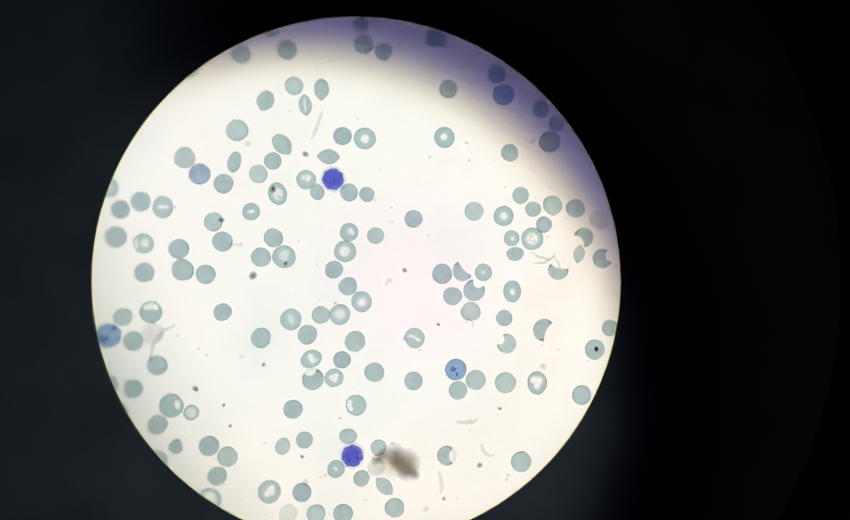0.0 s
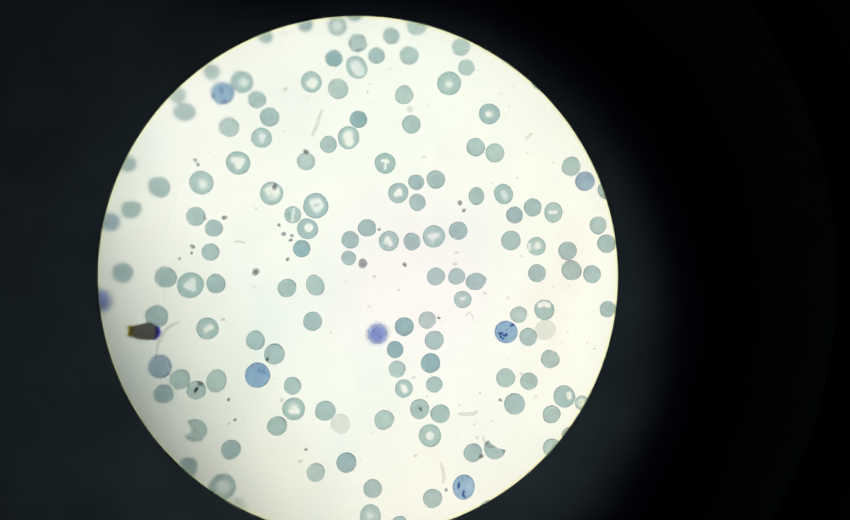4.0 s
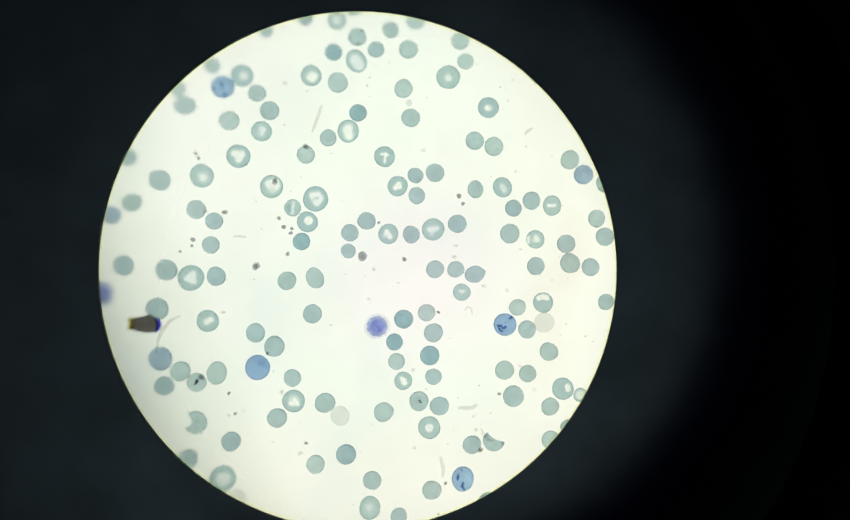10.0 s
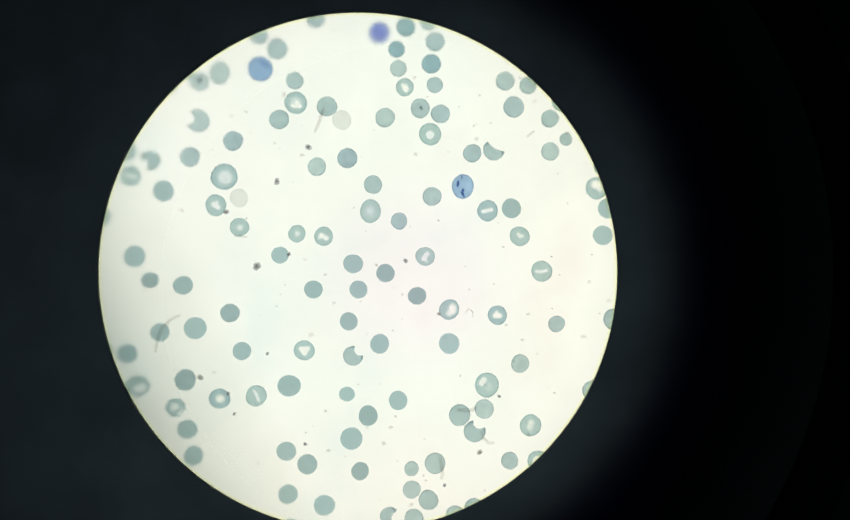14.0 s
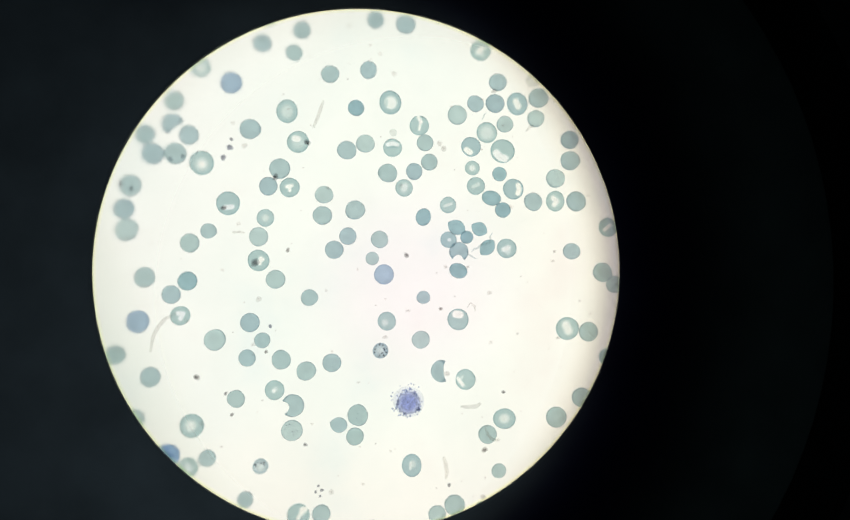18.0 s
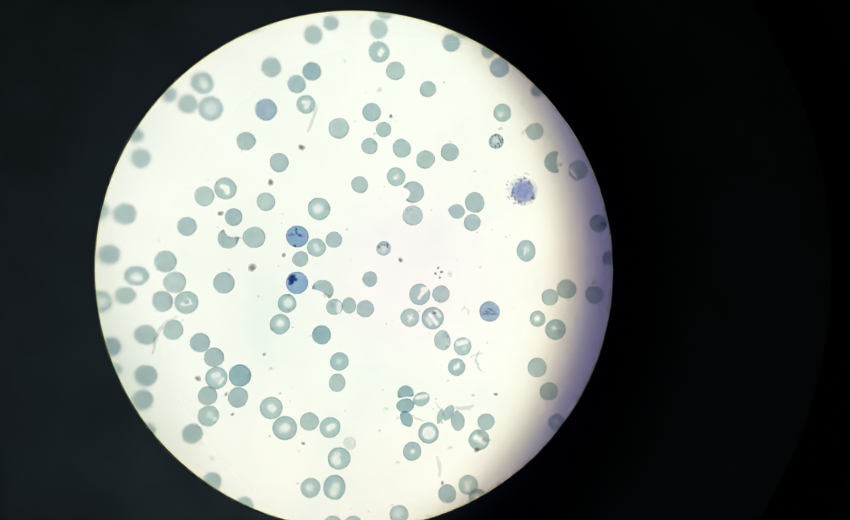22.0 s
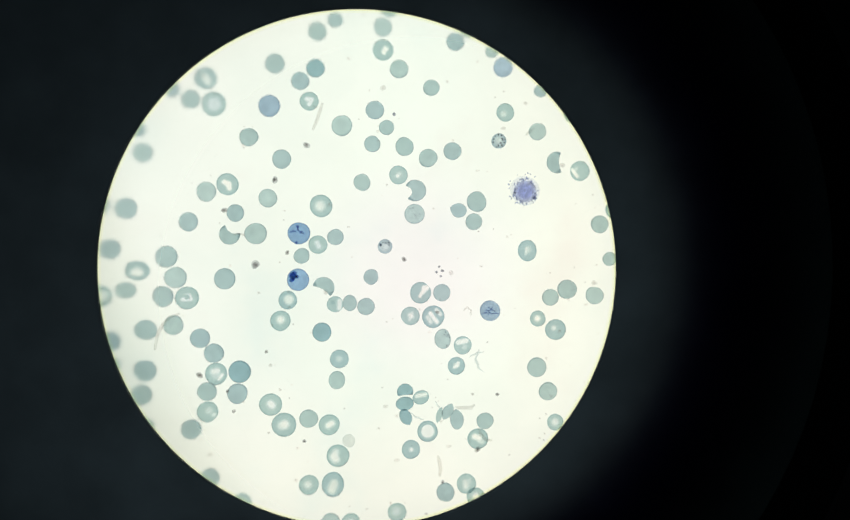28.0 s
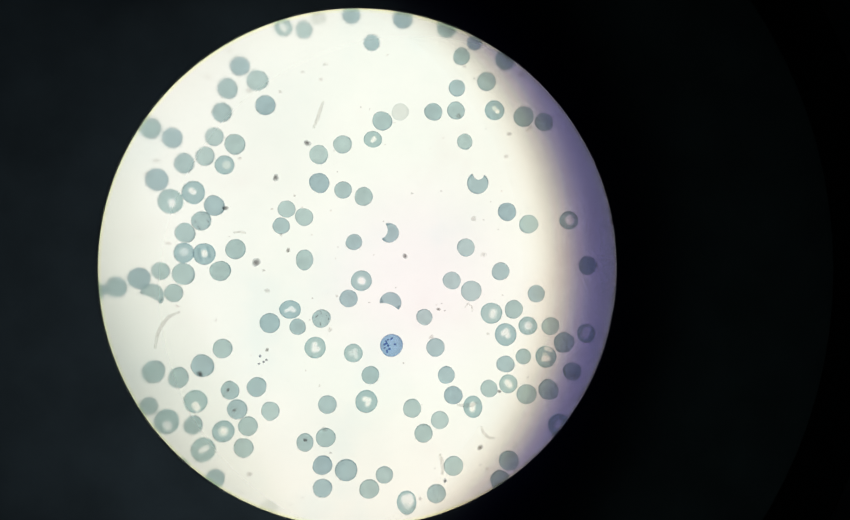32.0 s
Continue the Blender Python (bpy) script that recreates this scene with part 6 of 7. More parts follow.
fold(267.4, -296.6, 8.20, marks=[(1, 0.06, 0.15, -0.25, 0.3, 0.35, -0.5), (0.8, 0.06, 0.15, 0.3, 0.6, 0.65, 0.2), (0.7, 0.06, 0.15, -0.5, -0.05, -0.2, -0.5)])
banded(288.6, -294.5, 7.64)
plain(311.3, -289.5, 6.27)
plain(317.6, -286.5, 7.29)
plain(328.1, -288.8, 6.70)
pale(306.5, -297.4, 5.86, marks=[(1, 0.1, 0.4, -0.05, 0)])
dimple(313.2, -301.5, 7.69, marks=[(0.7, 0.06, 0.25, -0.15, 0.15)])
speckled(271.0, -304.9, 6.21, 7.21)
fold(278.4, -307.2, 6.62, marks=[(1, 0.15, 0.15, -0.5, 0.3, 0.4, 0.5), (0.5, 0.1, 0.2, 0.2, -0.2)])
pale(276.1, -314.8, 6.42, marks=[(1, 0.08, 0.15, -0.2, -0.15, 0.15, 0, 0.2, 0.3), (0.7, 0.05, 0.1, -0.2, 0.2, 0.1, 0)])
plain(306.3, -315.6, 7.27)
plain(310.6, -324.6, 6.88)
half(257.2, -324.3, 5.99, 275, deep=True, cut=True)
dimple(263.0, -326.4, 6.20, 5.00, 25, marks=[(0.9, 0.1, 0.25, -0.5, 0.25, 0.5, 0.35)])
dense(257.1, -328.7, 6.59, 5.19, 5)
drop(257.5, -333.7, 6.39, 4.39, -62, deep=True)
spindle(269.9, -333.0, 6.01, 2.40, 75)
spindle(273.0, -331.8, 6.62, 3.81, 60)
drop(276.4, -334.7, 7.63, 5.02, 95)
ring(265.5, -338.9, 7.61, marks=[(1, 0.52, 0.08, 0.03, -0.02)])
plain(286.9, -335.4, 6.24)
pale(284.2, -341.9, 7.64, marks=[(0.95, 0.1, 0.25, -0.3, 0.2, 0.1, 0.1), (0.5, 0.1, 0.2, 0.2, -0.2, 0.4, -0.3)])
dimple(259.4, -345.5, 6.80, marks=[(1, 0.04, 0.25, 0.05, -0.05)])
plain(272.3, -361.7, 6.82)
dimple(280.0, -358.5, 7.23, marks=[(0.7, 0.05, 0.25, -0.15, 0.2, -0.1, -0.4), (0.5, 0.05, 0.2, 0.3, 0.3, 0.1, -0.3)])
pale(254.4, -368.6, 6.79, marks=[(0.6, 0.15, 0.4, -0.1, 0.1)])
pale(313.3, -336.1, 6.07, marks=[(0.8, 0.2, 0.35, 0, 0)])
pale(283.6, -363.5, 6.84)
strand(284.4, -313.2, 8.84, 11.05, 100)
strand(283.6, -310.5, 6.03, 6.03, 20)
strand(261.7, -333.6, 6.00, 6.00, -25)
strand(269.4, -329.7, 4.81, 4.81, -60)
platelet(269.6, -278.2, 1.00)
platelet(270.8, -279.7, 1.20)
platelet(268.6, -280.2, 1.00)
platelet(270.2, -281.7, 1.00)
pale(336.1, -256.6, 8.34, 7.15, marks=[(0.7, 0.15, 0.4, 0, 0)])
plain(351.2, -297.0, 6.59)
plain(349.3, -306.2, 6.58)
plain(330.5, -327.6, 7.32)
plain(343.4, -328.1, 6.96)
pale(351.4, -336.9, 7.58)
plain(322.7, -351.8, 6.71)
plain(328.3, -346.9, 5.14, 5.93)
plain(355.4, -256.6, 7.60)
plain(365.3, -259.7, 7.03)
plain(363.8, -268.1, 7.03)
plain(365.3, -275.8, 7.63)
blue(367.9, -292.3, 8.84)
plain(364.7, -299.9, 9.23, 7.23)
plain(363.5, -314.9, 7.02)
plain(369.7, -321.1, 6.84)
plain(370.0, -283.9, 6.84)
pale(360.2, -224.5, 8.42, marks=[(0.8, 0.15, 0.3, -0.1, 0.3, 0.1, -0.2)])
emptied(319.7, -220.7, 7.70, marks=[(1, 0.25, 0.1, -0.2, 0.5, 0.2, 0.45)])
plain(290.5, -365.3, 6.23)
strand(334.8, -344.5, 3.57, 5.95)
strand(338.8, -337.1, 3.18, 15.89)
plain(206.8, -372.1, 6.75)
plain(216.5, -374.5, 5.97)
plain(230.1, -372.2, 7.19)
pale(237.4, -372.3, 7.20)
plain(173.0, -350.5, 6.29)
# last field
pale(224.5, -387.3, 6.45)
plain(231.8, -387.9, 6.27)
ghost(236.9, -383.3, 5.50)
plain(248.8, -382.0, 6.70)
plain(209.1, -401.6, 7.00)
plain(215.3, -406.6, 7.59)
plain(204.8, -409.7, 7.37)
plain(218.2, -415.5, 7.20)
plain(202.9, -418.3, 6.98)
plain(178.0, -424.3, 7.69)
plain(185.6, -427.7, 7.32)
plain(200.3, -427.1, 6.58)
plain(207.5, -429.7, 7.37)
plain(197.1, -434.1, 6.76)
dimple(204.0, -437.2, 6.77, marks=[(0.5, 0.2, 0.3, 0.2, 0)])
plain(189.8, -436.7, 7.13)
plain(180.4, -442.6, 8.07)
ring(193.2, -447.1, 8.09, marks=[(1, 0.14, 0.12, -0.2, 0.2, 0, 0.05)])
ring(185.3, -450.3, 8.65, marks=[(1, 0.16, 0.12, 0.1, -0.25, 0.1, -0.05)])
plain(200.4, -451.7, 7.34)
speckled(195.9, -457.1, 6.94)
plain(190.3, -461.4, 7.12)
dimple(190.0, -468.5, 7.11, marks=[(0.6, 0.2, 0.3, 0, 0.1)])
pale(197.1, -468.9, 7.70, marks=[(0.9, 0.15, 0.25, 0, 0.05), (-0.4, 0.05, 0.1, -0.5, 0.4, -0.3, -0.5), (-0.4, 0.05, 0.1, 0.3, 0.6, 0.5, -0.3)])
plain(207.9, -467.2, 7.15)
plain(237.2, -433.1, 6.84)
plain(245.7, -429.3, 6.66)
plain(237.4, -443.3, 7.22)
plain(245.9, -445.8, 6.26)
plain(225.8, -452.8, 6.22)
plain(232.0, -455.6, 6.43)
plain(223.9, -458.8, 6.02)
plain(249.8, -464.6, 5.87)
plain(232.2, -471.0, 6.22, 7.39)
plain(267.5, -383.1, 7.33)
plain(256.2, -392.1, 5.92)
blue(293.8, -391.3, 5.58)
plain(289.0, -396.4, 6.37)
plain(298.2, -405.5, 6.98)
plain(287.3, -408.1, 6.16)
ghost(266.5, -417.2, 6.32)
plain(260.0, -420.6, 7.09)
plain(278.6, -417.0, 6.53)
plain(286.9, -416.4, 6.55)
pale(301.1, -416.2, 7.17, marks=[(1, 0.1, 0.15, 0.3, -0.1), (0.7, 0.1, 0.2, 0, 0.2)])
plain(312.0, -418.3, 7.59)
plain(319.5, -420.2, 6.81)
pale(256.6, -427.4, 6.68, 5.90, marks=[(1, 0.08, 0.15, -0.05, -0.2, 0.15, 0.2), (0.7, 0.05, 0.1, 0.1, -0.2, 0.3, 0)])
plain(290.1, -427.8, 5.76)
bitten(294.8, -442.9, 7.94, 85)
plain(253.3, -448.1, 6.67)
bitten(262.5, -461.2, 7.07, 165)
plain(305.6, -453.4, 6.76)
plain(313.6, -457.9, 6.97)
pale(328.5, -456.5, 6.80)
plain(290.4, -466.5, 6.53)
plain(166.7, -480.6, 7.44)
plain(174.5, -477.5, 7.84)
plain(181.9, -474.9, 6.32)
plain(189.8, -476.0, 7.87)
plain(202.6, -474.9, 7.32)
half(179.0, -483.6, 8.42, 245)
plain(186.5, -482.7, 6.52)
plain(220.0, -493.5, 7.16)
pale(227.2, -488.7, 7.56, 6.59, marks=[(1, 0.05, 0.15, -0.4, -0.15, 0.1, 0.1), (1, 0.08, 0.2, 0.1, 0.1, 0.3, -0.1)])
plain(229.8, -494.9, 5.82)
speckled(238.2, -492.0, 6.61)
pale(236.1, -502.3, 7.38, 7.76, marks=[(1, 0.12, 0.2, -0.05, 0.25, -0.1, -0.2, 0.2, -0.15)])
plain(247.9, -484.9, 6.44)
pale(249.6, -504.4, 6.62, marks=[(0.6, 0.06, 0.2, 0.2, 0.3, 0.3, -0.4), (0.5, 0.1, 0.3, -0.2, 0)])
plain(179.7, -510.3, 8.02)
plain(188.3, -512.5, 7.27)
plain(196.6, -508.4, 8.06)
plain(203.5, -502.4, 6.92)
plain(215.5, -516.1, 6.94)
plain(206.2, -517.2, 6.53)
plain(208.7, -523.9, 7.11)
plain(220.3, -524.7, 6.56)
emptied(194.4, -520.8, 8.04, marks=[(1, 0.2, 0.12, -0.05, -0.35, 0.1, -0.6)])
emptied(184.5, -527.7, 8.59, marks=[(1, 0.2, 0.12, 0, -0.3, 0.1, -0.45)])
plain(178.2, -522.3, 6.29)
plain(193.5, -529.2, 6.69)
ring(204.0, -531.5, 7.67, marks=[(1, 0.16, 0.15, 0, 0), (0.6, 0.3, 0.2, 0, 0)])
plain(212.5, -529.9, 6.92)
pale(197.1, -537.8, 8.42, marks=[(1, 0.12, 0.12, -0.2, -0.1, 0.1, 0, 0.25, 0.15)])
plain(211.0, -537.5, 6.92)
plain(201.1, -548.2, 6.89)
plain(240.4, -522.7, 6.60)
plain(239.8, -534.4, 6.97)
plain(232.5, -536.0, 5.99, 6.57)
plain(238.7, -544.2, 6.97)
plain(247.1, -546.1, 7.95)
plain(238.7, -552.3, 6.77)
ghost(219.6, -559.5, 6.53)
platelet(216.6, -505.2, 1.16)
platelet(217.9, -507.3, 0.97)
platelet(218.9, -506.6, 0.97)
platelet(216.2, -507.9, 0.96)
ring(252.5, -478.5, 7.43, marks=[(1, 0.18, 0.25, 0, 0), (0.8, 0.1, 0.2, 0.15, -0.1)])
plain(303.1, -475.2, 6.54)
plain(285.2, -478.5, 6.51)
plain(292.3, -482.3, 7.51)
plain(316.3, -483.4, 6.37)
half(262.9, -486.5, 7.84, 250)
plain(275.2, -491.7, 5.89)
retic(263.3, -501.8, 8.22, spots=(-0.5, 0.4, -0.3, 0.5, -0.6, 0.1, -0.6, -0.2, -0.3, 0, -0.4, -0.5, -0.45, 0.2, 0, 0.6, -0.2, -0.3, 0.3, 0.1), size=0.08)
plain(279.2, -502.7, 6.68)
pale(299.6, -490.4, 7.72, marks=[(0.8, 0.1, 0.3, 0.2, 0.1, 0.1, -0.2)])
plain(307.9, -489.1, 6.74)
pale(313.0, -495.1, 6.75, marks=[(0.9, 0.2, 0.3, 0.05, 0)])
pale(304.8, -498.2, 7.72, 8.32, marks=[(1, 0.1, 0.2, -0.2, 0.1, 0.1, 0.3, 0.2, -0.1)])
plain(321.5, -495.3, 6.57)
plain(326.5, -501.3, 7.57)
pale(334.7, -498.0, 6.79)
plain(311.4, -506.3, 5.75)
pale(319.6, -506.4, 7.75)
plain(304.8, -509.0, 6.92, 5.93)
plain(255.7, -512.4, 6.44)
plain(283.1, -512.7, 6.29)
plain(285.6, -520.0, 6.68)
ring(305.7, -516.1, 6.72, marks=[(0.9, 0.15, 0.25, -0.1, 0.15, 0.15, -0.15)])
plain(298.7, -517.8, 6.31)
plain(312.5, -520.0, 7.33)
plain(320.6, -518.5, 7.54)
pale(254.3, -521.7, 7.99, marks=[(1, 0.08, 0.2, -0.15, 0.2, 0.2, 0.1, 0.1, -0.25)])
plain(270.7, -524.5, 6.65)
plain(280.7, -528.9, 6.47)
plain(274.8, -533.5, 6.65)
pale(292.7, -524.2, 6.89, 7.87, marks=[(1, 0.15, 0.2, 0, 0.15, -0.05, -0.2)])
plain(285.6, -545.4, 7.06)
plain(305.8, -543.9, 7.30)
plain(302.6, -550.8, 7.09)
plain(260.7, -548.1, 6.23)
plain(255.3, -553.0, 6.99)
pale(268.7, -558.0, 7.02, 8.38)
plain(279.4, -555.2, 6.84)
plain(329.5, -511.9, 6.77)
plain(335.5, -473.1, 6.81)
pale(170.7, -423.5, 6.99, marks=[(0.9, 0.15, 0.3, 0, 0)])
pale(162.4, -433.5, 8.13, marks=[(1, 0.15, 0.3, -0.05, -0.05)])
plain(144.4, -455.1, 6.55)
plain(146.0, -464.9, 6.93)
pale(155.1, -474.2, 8.10, marks=[(0.9, 0.12, 0.35, 0, 0)])
plain(159.5, -481.9, 6.94)
plain(148.2, -488.2, 7.31)
plain(156.1, -511.7, 7.31)
plain(157.7, -519.7, 6.92)
plain(159.0, -527.8, 5.38)
plain(145.5, -501.8, 5.76)
pale(181.9, -549.2, 6.94)
plain(188.9, -544.1, 6.76)
plain(186.9, -394.2, 5.85)
plain(193.6, -391.7, 6.65)
plain(140.8, -476.5, 4.61)
# between the fields
spare(-114.6, -219.4, 7.62, 7.54, 298)
spare(91.5, -299.0, 7.86, 7.47, 326)
spare(-71.2, -204.8, 7.12, 6.82, 112)
spare(-27.4, -221.4, 7.49, 7.01, 8)
spare(-109.7, -47.4, 6.56, 6.35, 263)
pale(226.4, -117.9, 7.35, 7.15, 204)
spare(-21.5, -163.9, 7.04, 7.49, 48)
spare(-13.8, -287.2, 6.48, 6.22, 351)
pale(3.1, -277.5, 5.95, 6.15, 296)
spare(213.6, -135.0, 7.20, 6.95, 216)
spare(131.2, -478.1, 7.57, 7.72, 328)
spare(-95.7, -133.4, 6.69, 6.71, 333)
spare(-14.5, -296.6, 7.63, 7.53, 186)
spare(-40.5, -245.1, 6.23, 6.17, 33)
bitten(158.7, -360.7, 7.41, 322)
dimple(169.2, -401.0, 6.29, 5.86, 94)
spare(-65.0, -230.2, 7.52, 7.15, 177)
spare(-87.8, -116.6, 7.16, 6.68, 2)
spare(375.2, -235.3, 6.56, 6.63, 158)
pale(133.8, -445.1, 6.62, 6.89, 165)
spare(262.9, -375.9, 6.39, 6.18, 45)
bitten(-64.7, -264.6, 6.64, 226)
spare(-25.4, -280.2, 7.16, 7.16, 331)
spare(-79.9, -199.7, 6.72, 7.02, 126)
spare(155.2, -377.3, 7.50, 7.72, 102)
spare(-92.1, -201.9, 7.57, 7.63, 82)
fold(376.7, -187.1, 6.91, 7.13, 37)
spare(-32.2, -264.9, 7.45, 7.04, 288)
spare(-57.9, -223.7, 7.73, 8.07, 245)
spare(-108.7, -236.6, 7.42, 7.08, 96)
spare(-115.8, -139.5, 7.03, 6.68, 276)
spare(-76.5, -234.5, 7.16, 6.84, 247)
spare(-27.5, -172.1, 7.99, 8.24, 99)
pale(-115.4, -78.2, 7.50, 7.28, 84)
spare(-78.3, -249.1, 7.58, 7.59, 132)
dimple(-29.4, -297.2, 7.18, 7.18, 321)
pale(-76.4, -87.8, 7.68, 7.34, 98)
pale(325.0, -363.9, 6.89, 6.86, 201)
pale(25.9, -127.4, 7.05, 7.11, 127)
spare(-83.6, -177.4, 6.76, 7.14, 256)
spare(273.9, -372.1, 7.13, 6.65, 130)
spare(-53.6, -105.6, 6.47, 6.11, 354)
spare(142.1, -406.1, 8.03, 7.65, 33)
spare(-29.2, -156.0, 5.77, 5.43, 252)
spare(305.2, -397.2, 7.74, 7.92, 343)
spare(47.8, 82.4, 6.96, 6.59, 305)
pale(159.2, -348.5, 6.59, 6.79, 184)
dimple(-47.5, -97.8, 6.43, 5.98, 80)
spare(-107.0, -192.7, 8.22, 8.21, 70)
fold(39.9, -287.7, 6.40, 6.16, 308)
spare(-66.9, -140.2, 6.74, 6.56, 198)
pale(-17.2, -272.0, 7.15, 6.91, 299)
spare(-97.4, -233.0, 6.83, 6.79, 134)
spare(-25.2, -118.0, 6.70, 6.53, 215)
spare(8.1, -137.8, 7.56, 7.79, 35)
spare(-43.3, -181.1, 7.28, 7.27, 337)
pale(174.8, -121.0, 7.46, 6.96, 160)
spare(288.5, -373.9, 7.37, 7.16, 260)
pale(-59.2, -203.8, 6.48, 6.11, 224)
bitten(-99.7, -71.9, 7.00, 214)
spare(-24.3, -183.9, 6.39, 6.68, 290)
fold(-106.4, -77.6, 6.94, 7.23, 165)
spare(-86.1, -257.8, 6.23, 6.65, 4)
spare(-85.8, -168.0, 7.29, 6.82, 236)
spare(-50.8, -176.3, 7.14, 6.81, 235)
spare(161.2, -405.3, 6.77, 7.15, 131)
spare(-3.1, -243.7, 6.89, 6.85, 48)
fold(42.5, -111.1, 7.66, 7.90, 182)
fold(-61.6, -156.2, 7.30, 7.55, 292)
spare(135.2, -506.5, 7.02, 6.70, 324)
spare(-70.1, -255.7, 6.97, 7.44, 137)
spare(-67.6, -273.7, 7.74, 7.88, 333)
spare(173.1, -364.0, 6.50, 6.17, 269)
spare(65.8, -97.6, 7.45, 7.53, 261)
spare(151.0, -329.0, 7.02, 7.29, 42)
spare(-15.4, -112.0, 6.87, 6.72, 139)
pale(-48.4, -257.8, 7.46, 7.16, 337)
spare(-28.7, -129.6, 6.44, 6.74, 223)
dimple(-68.0, -95.6, 6.89, 6.46, 20)
spare(-17.8, -209.4, 6.94, 6.74, 17)
pale(-74.5, -157.1, 7.13, 7.37, 247)
spare(-37.1, -195.9, 7.67, 7.38, 292)
pale(8.0, -125.3, 7.24, 7.61, 151)
spare(23.4, 84.0, 7.09, 7.28, 131)
spare(-122.1, 14.2, 7.24, 7.58, 111)
dimple(198.2, -364.0, 6.94, 6.81, 1)
spare(-89.1, -185.0, 6.35, 6.17, 134)
spare(-17.4, -137.8, 6.96, 7.27, 1)
pale(-89.9, -160.1, 6.71, 6.56, 136)
spare(-83.4, -131.9, 8.23, 7.87, 160)
spare(-71.2, -126.5, 7.09, 6.60, 191)
dimple(-32.2, -288.5, 7.60, 7.09, 150)
spare(214.3, -122.6, 7.30, 7.60, 5)
spare(22.9, -283.4, 6.94, 6.66, 276)
spare(-116.3, 34.5, 6.34, 6.25, 252)
spare(176.3, -386.8, 6.39, 6.40, 144)
spare(139.2, -488.8, 6.88, 6.77, 162)
spare(-27.2, -108.6, 7.28, 6.98, 182)
spare(-86.7, -150.4, 7.55, 7.78, 5)
spare(42.7, 69.1, 6.80, 6.61, 358)
fold(-37.9, -98.7, 6.70, 6.98, 147)
spare(302.1, -380.1, 7.65, 8.03, 208)
spare(144.4, -340.3, 7.33, 7.17, 42)
spare(-119.9, -205.9, 6.60, 6.80, 143)
dimple(34.2, -98.2, 7.45, 7.15, 335)
fold(22.2, -88.8, 7.60, 7.80, 13)
dimple(251.1, -110.1, 6.58, 6.57, 163)
spare(-111.1, -153.9, 7.82, 8.36, 190)
pale(-103.0, -152.4, 7.52, 7.88, 103)
spare(325.1, -376.0, 7.59, 7.41, 313)
pale(324.4, -531.3, 7.91, 8.25, 222)
spare(-104.8, -106.3, 7.59, 7.78, 348)
spare(-51.3, -277.0, 7.03, 6.93, 106)
spare(-23.6, -229.9, 7.27, 6.87, 69)
spare(283.7, -385.9, 7.73, 7.69, 179)
bitten(-27.0, -142.1, 7.23, 40)
spare(67.7, -87.4, 7.45, 7.63, 153)
spare(-118.7, -66.7, 7.58, 7.51, 332)
spare(-41.5, -118.0, 6.89, 6.46, 194)
pale(-49.2, -203.9, 6.97, 7.14, 117)
pale(-54.3, -243.8, 6.16, 6.41, 143)
spare(-99.4, -114.8, 6.15, 5.83, 109)
spare(-80.2, -266.0, 7.57, 7.98, 118)
spare(-105.8, -171.8, 7.42, 7.90, 263)
spare(139.4, -391.1, 7.42, 6.94, 154)
pale(127.0, -297.0, 6.41, 6.64, 78)
dimple(-108.4, -68.6, 7.39, 7.80, 286)
spare(-3.8, -120.3, 6.86, 6.49, 87)
spare(-116.4, -92.1, 6.47, 6.61, 310)
spare(-10.6, -158.5, 6.86, 7.09, 48)
spare(152.6, -537.6, 7.87, 8.05, 196)
pale(154.0, -340.2, 7.50, 7.18, 60)
bitten(-13.5, -200.6, 7.10, 348)
dimple(-32.1, -229.0, 6.84, 7.18, 157)
pale(-109.8, -212.4, 6.88, 7.05, 83)
pale(34.8, 79.0, 6.69, 7.11, 146)
spare(154.5, -415.4, 6.68, 6.57, 279)
spare(-50.1, -191.7, 6.88, 7.09, 130)
spare(-95.0, -82.8, 7.33, 7.70, 188)
pale(237.5, -109.2, 6.76, 7.17, 108)
fold(-0.9, -105.8, 6.80, 7.13, 229)
spare(-117.3, -36.6, 5.99, 6.29, 111)
spare(199.2, -131.0, 7.06, 7.19, 257)
spare(-37.2, -211.1, 7.29, 7.40, 324)
spare(-97.8, -253.5, 6.89, 6.96, 180)
spare(-109.5, -227.0, 6.53, 6.29, 332)
spare(188.4, -133.2, 6.73, 6.59, 155)
spare(140.6, 81.4, 7.87, 7.52, 27)
spare(150.8, -357.3, 7.03, 7.51, 272)
spare(192.0, -377.6, 7.22, 7.58, 193)
spare(31.2, -87.8, 7.25, 7.51, 219)
spare(-50.0, -152.8, 8.37, 7.89, 311)
spare(-107.0, -140.9, 7.20, 6.89, 333)
spare(-25.9, 93.7, 7.24, 6.99, 44)
pale(-9.1, -277.2, 6.77, 6.43, 300)
pale(-44.6, -140.0, 7.09, 7.55, 85)
spare(-68.0, -242.8, 7.54, 8.06, 283)
spare(67.1, 88.7, 7.01, 6.86, 80)
spare(-61.3, -250.3, 6.87, 6.78, 295)

for u, v, w in ((238.7, -155.4, 1.5), (238.2, -158.4, 2.3), (235.9, -162.1, 2.3)):
    platelet(u, v, w)

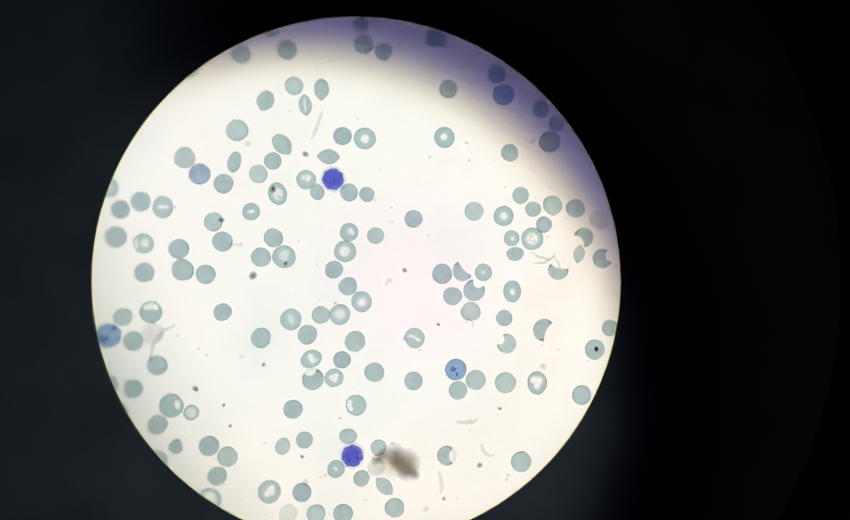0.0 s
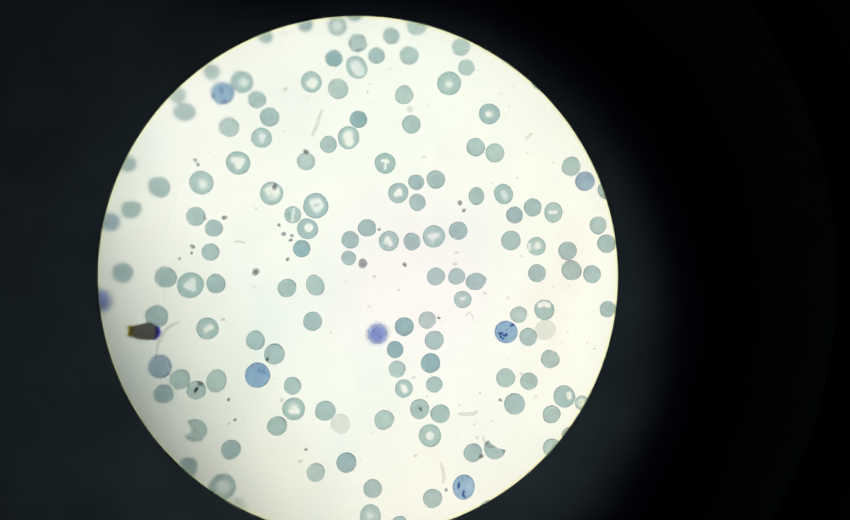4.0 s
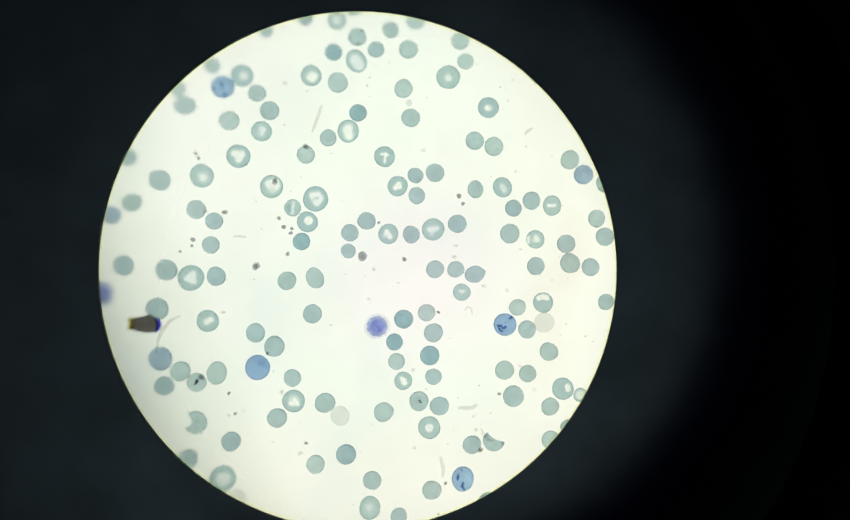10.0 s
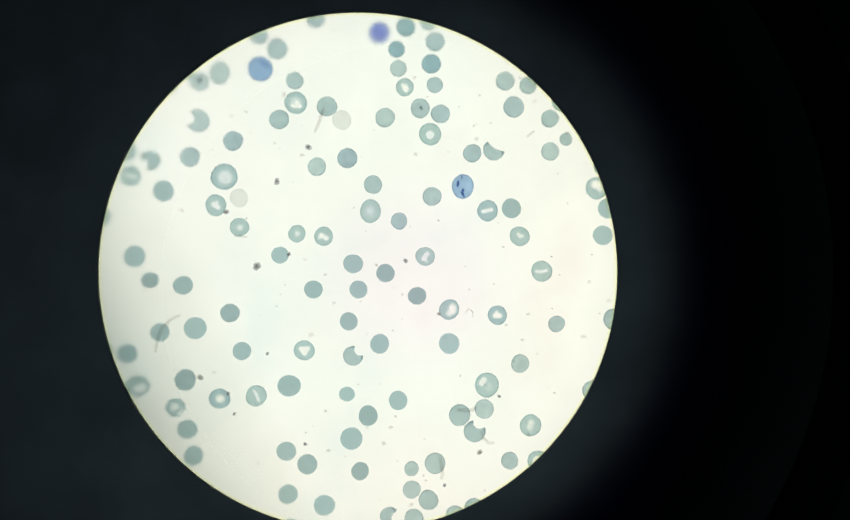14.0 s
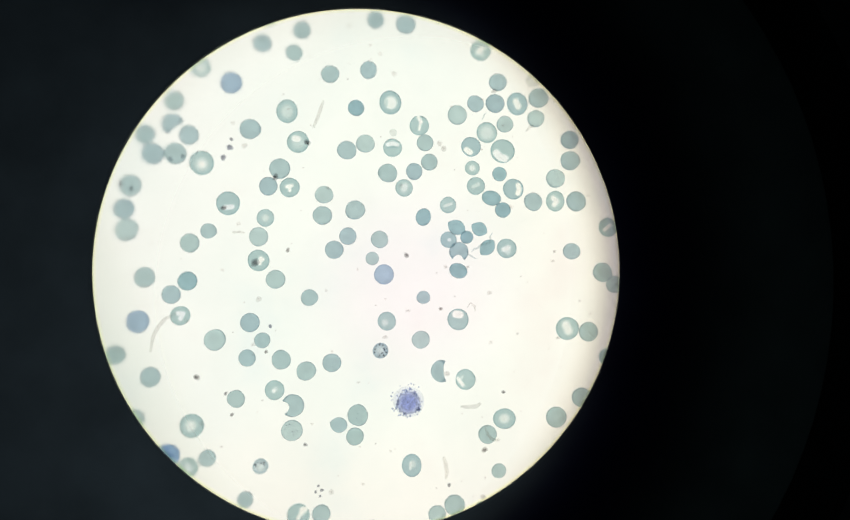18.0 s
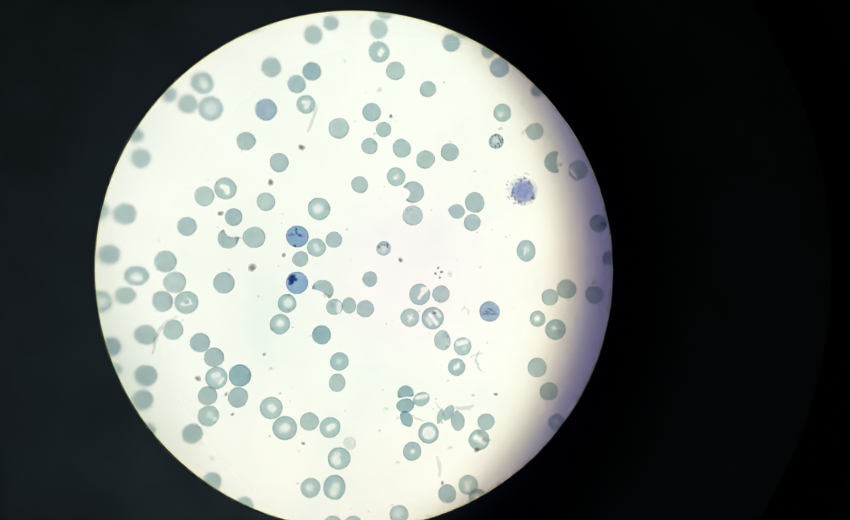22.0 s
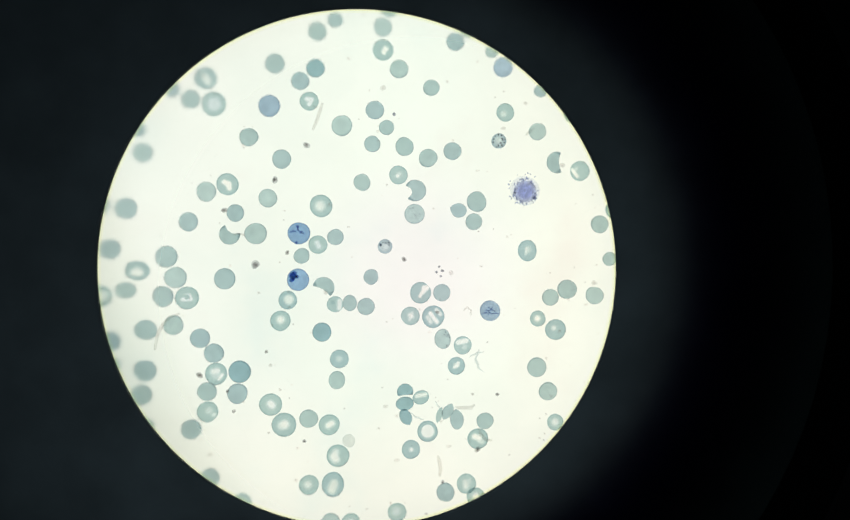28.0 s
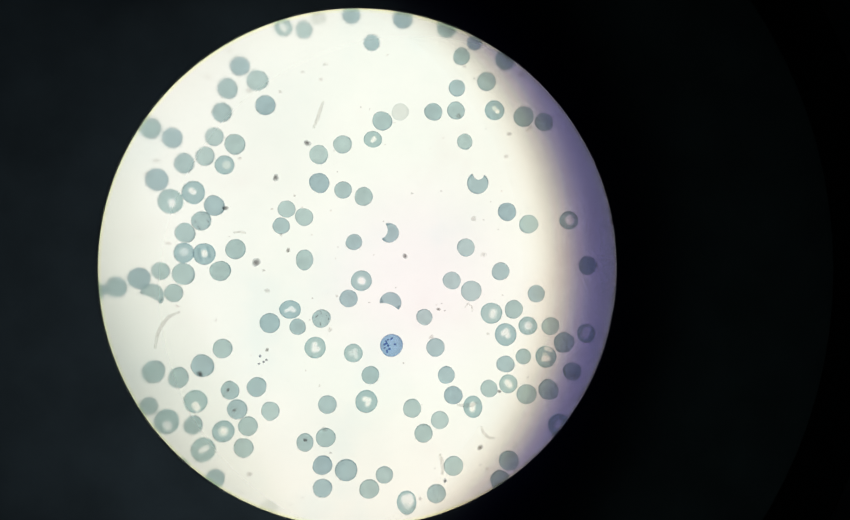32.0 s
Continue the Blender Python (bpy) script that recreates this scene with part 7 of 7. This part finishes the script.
sprinkle("far_red_cells", "many grey-blue red blood cells along the film", "blood cells", stain_flat("far_red_cell", (0.41, 0.54, 0.57)), SPARE, [outline(rng, 0.015, 18) for i in range(6)])
spots = random.Random(3)
SMUTS = [(spots.uniform(-120, 400), spots.uniform(-590, 110), d, d * spots.uniform(0.6, 1.0), spots.uniform(0, 360)) for d in (0.7 + 1.8 * spots.random() ** 2.8 for i in range(1900))]
sprinkle("stain_spots", "faint greyish stain spots scattered over the slide", "stain", stain_flat("faint_stain_spot", (0.925, 0.915, 0.908)), SMUTS, [outline(rng, 0.10, 10) for i in range(6)])
sprinkle("stain_cores", "dull purplish cores of the stain spots on the slide", "stain", stain_flat("stain_spot_core", (0.90, 0.885, 0.882)), [(u, v, 0.55 * w, 0.55 * h, a) for u, v, w, h, a in SMUTS], [outline(rng, 0.12, 9) for i in range(6)])


# ---- what moves ----
def motions():
    turn = TILT.to_3x3()
    for ob, u, v, rot in CELLS:
        off = turn @ Vector((u, v, 0.0002))
        q = TILT @ pose(0, 0, 0, 0, 0, rot)
        walk(ob, [(t, Matrix.Translation((x + off.x, y + off.y, z + off.z)) @ q) for t, x, y, z in STAGE])
    walk(slide, [(t, Matrix.Translation((x, y, z)) @ TILT) for t, x, y, z in STAGE])
    # the painted shadow ring shifts to bring its crescent in and out
    walk(lens, [
        (0, pose(-0.0358, -0.0330, 0.06)),
        (0.5, pose(-0.0214, -0.0039, 0.06)),
        (1, pose(-0.0315, -0.0225, 0.06)),
        (1.5, pose(-0.0210, -0.0042, 0.06)),
        (2, pose(-0.0376, -0.0312, 0.06)),
        (2.5, pose(-0.0222, -0.0037, 0.06)),
        (3, pose(-0.0062, 0.0018, 0.06)),
        (3.5, pose(-0.0259, -0.0163, 0.06)),
        (5.5, pose(-0.0050, 0.0075, 0.06)),
        (6, pose(-0.0062, 0.0075, 0.06)),
        (9, pose(-0.0056, 0.0065, 0.06)),
        (11, pose(-0.0064, 0.0060, 0.06)),
        (11.5, pose(-0.0287, -0.0027, 0.06)),
        (12, pose(-0.0491, -0.0024, 0.06)),
        (12.5, pose(-0.0257, -0.0026, 0.06)),
        (13, pose(-0.0120, 0.0029, 0.06)),
        (13.5, pose(-0.0117, 0.0029, 0.06)),
        (15.5, pose(-0.0548, -0.0110, 0.06)),
        (16, pose(-0.0442, -0.0094, 0.06)),
        (16.5, pose(-0.0427, -0.0080, 0.06)),
        (17, pose(-0.0426, -0.0061, 0.06)),
        (17.5, pose(-0.0474, -0.0117, 0.06)),
        (18, pose(-0.0429, -0.0059, 0.06)),
        (18.5, pose(-0.0458, -0.0060, 0.06)),
        (18.8, pose(-0.0482, -0.0052, 0.06)),
        (19, pose(-0.0526, -0.0059, 0.06)),
        (19.3, pose(-0.0458, -0.0081, 0.06)),
        (19.5, pose(-0.0442, -0.0111, 0.06)),
        (19.7, pose(-0.0468, -0.0077, 0.06)),
        (20, pose(-0.0436, -0.0037, 0.06)),
        (20.5, pose(-0.0222, 0.0020, 0.06)),
        (21.5, pose(-0.0228, 0.0021, 0.06)),
        (22, pose(-0.0505, -0.0006, 0.06)),
        (22.5, pose(-0.0363, -0.0043, 0.06)),
        (23, pose(-0.0062, 0.0027, 0.06)),
        (25, pose(-0.0200, 0.0023, 0.06)),
        (25.5, pose(-0.0460, -0.0024, 0.06)),
        (27.5, pose(-0.0160, 0.0020, 0.06)),
        (29.2, pose(-0.0172, 0.0008, 0.06)),
        (29.5, pose(-0.0190, -0.0048, 0.06)),
        (29.7, pose(-0.0200, -0.0045, 0.06)),
        (29.9, pose(-0.0310, -0.0072, 0.06)),
        (30.2, pose(-0.0265, -0.0058, 0.06)),
        (30.5, pose(-0.0265, -0.0056, 0.06)),
        (30.8, pose(-0.0350, -0.0036, 0.06)),
        (31.1, pose(-0.0331, -0.0069, 0.06)),
        (31.4, pose(-0.0389, -0.0057, 0.06)),
        (31.7, pose(-0.0451, -0.0134, 0.06)),
        (32, pose(-0.0552, -0.0043, 0.06)),
    ])
    # the added leaf slides to deepen or clear its painted shading
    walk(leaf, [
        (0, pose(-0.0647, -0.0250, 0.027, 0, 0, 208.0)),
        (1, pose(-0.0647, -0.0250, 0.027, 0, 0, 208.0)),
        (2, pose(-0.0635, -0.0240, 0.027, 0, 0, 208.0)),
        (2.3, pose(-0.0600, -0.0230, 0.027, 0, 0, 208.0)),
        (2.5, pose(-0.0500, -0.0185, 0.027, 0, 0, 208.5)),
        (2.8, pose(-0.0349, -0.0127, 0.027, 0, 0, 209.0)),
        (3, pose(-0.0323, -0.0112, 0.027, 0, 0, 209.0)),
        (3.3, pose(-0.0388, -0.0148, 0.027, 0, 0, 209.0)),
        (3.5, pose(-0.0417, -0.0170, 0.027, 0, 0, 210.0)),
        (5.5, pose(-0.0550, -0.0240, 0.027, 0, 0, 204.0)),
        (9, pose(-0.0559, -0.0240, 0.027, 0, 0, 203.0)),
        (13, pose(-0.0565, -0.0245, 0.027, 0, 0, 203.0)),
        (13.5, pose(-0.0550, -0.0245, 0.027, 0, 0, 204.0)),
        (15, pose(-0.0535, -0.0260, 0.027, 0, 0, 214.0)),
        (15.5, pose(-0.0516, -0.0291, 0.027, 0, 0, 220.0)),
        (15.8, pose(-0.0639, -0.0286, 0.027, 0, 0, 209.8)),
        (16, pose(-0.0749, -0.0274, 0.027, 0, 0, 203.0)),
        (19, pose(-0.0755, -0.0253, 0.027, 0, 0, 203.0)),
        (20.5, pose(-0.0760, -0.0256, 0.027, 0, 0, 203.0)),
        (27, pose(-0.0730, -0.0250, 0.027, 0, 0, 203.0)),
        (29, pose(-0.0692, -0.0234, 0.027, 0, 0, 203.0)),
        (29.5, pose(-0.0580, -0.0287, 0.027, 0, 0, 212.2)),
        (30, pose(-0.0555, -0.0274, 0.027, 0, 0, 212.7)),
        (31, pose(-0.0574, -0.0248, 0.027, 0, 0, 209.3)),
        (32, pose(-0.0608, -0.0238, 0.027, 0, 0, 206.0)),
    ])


motions()
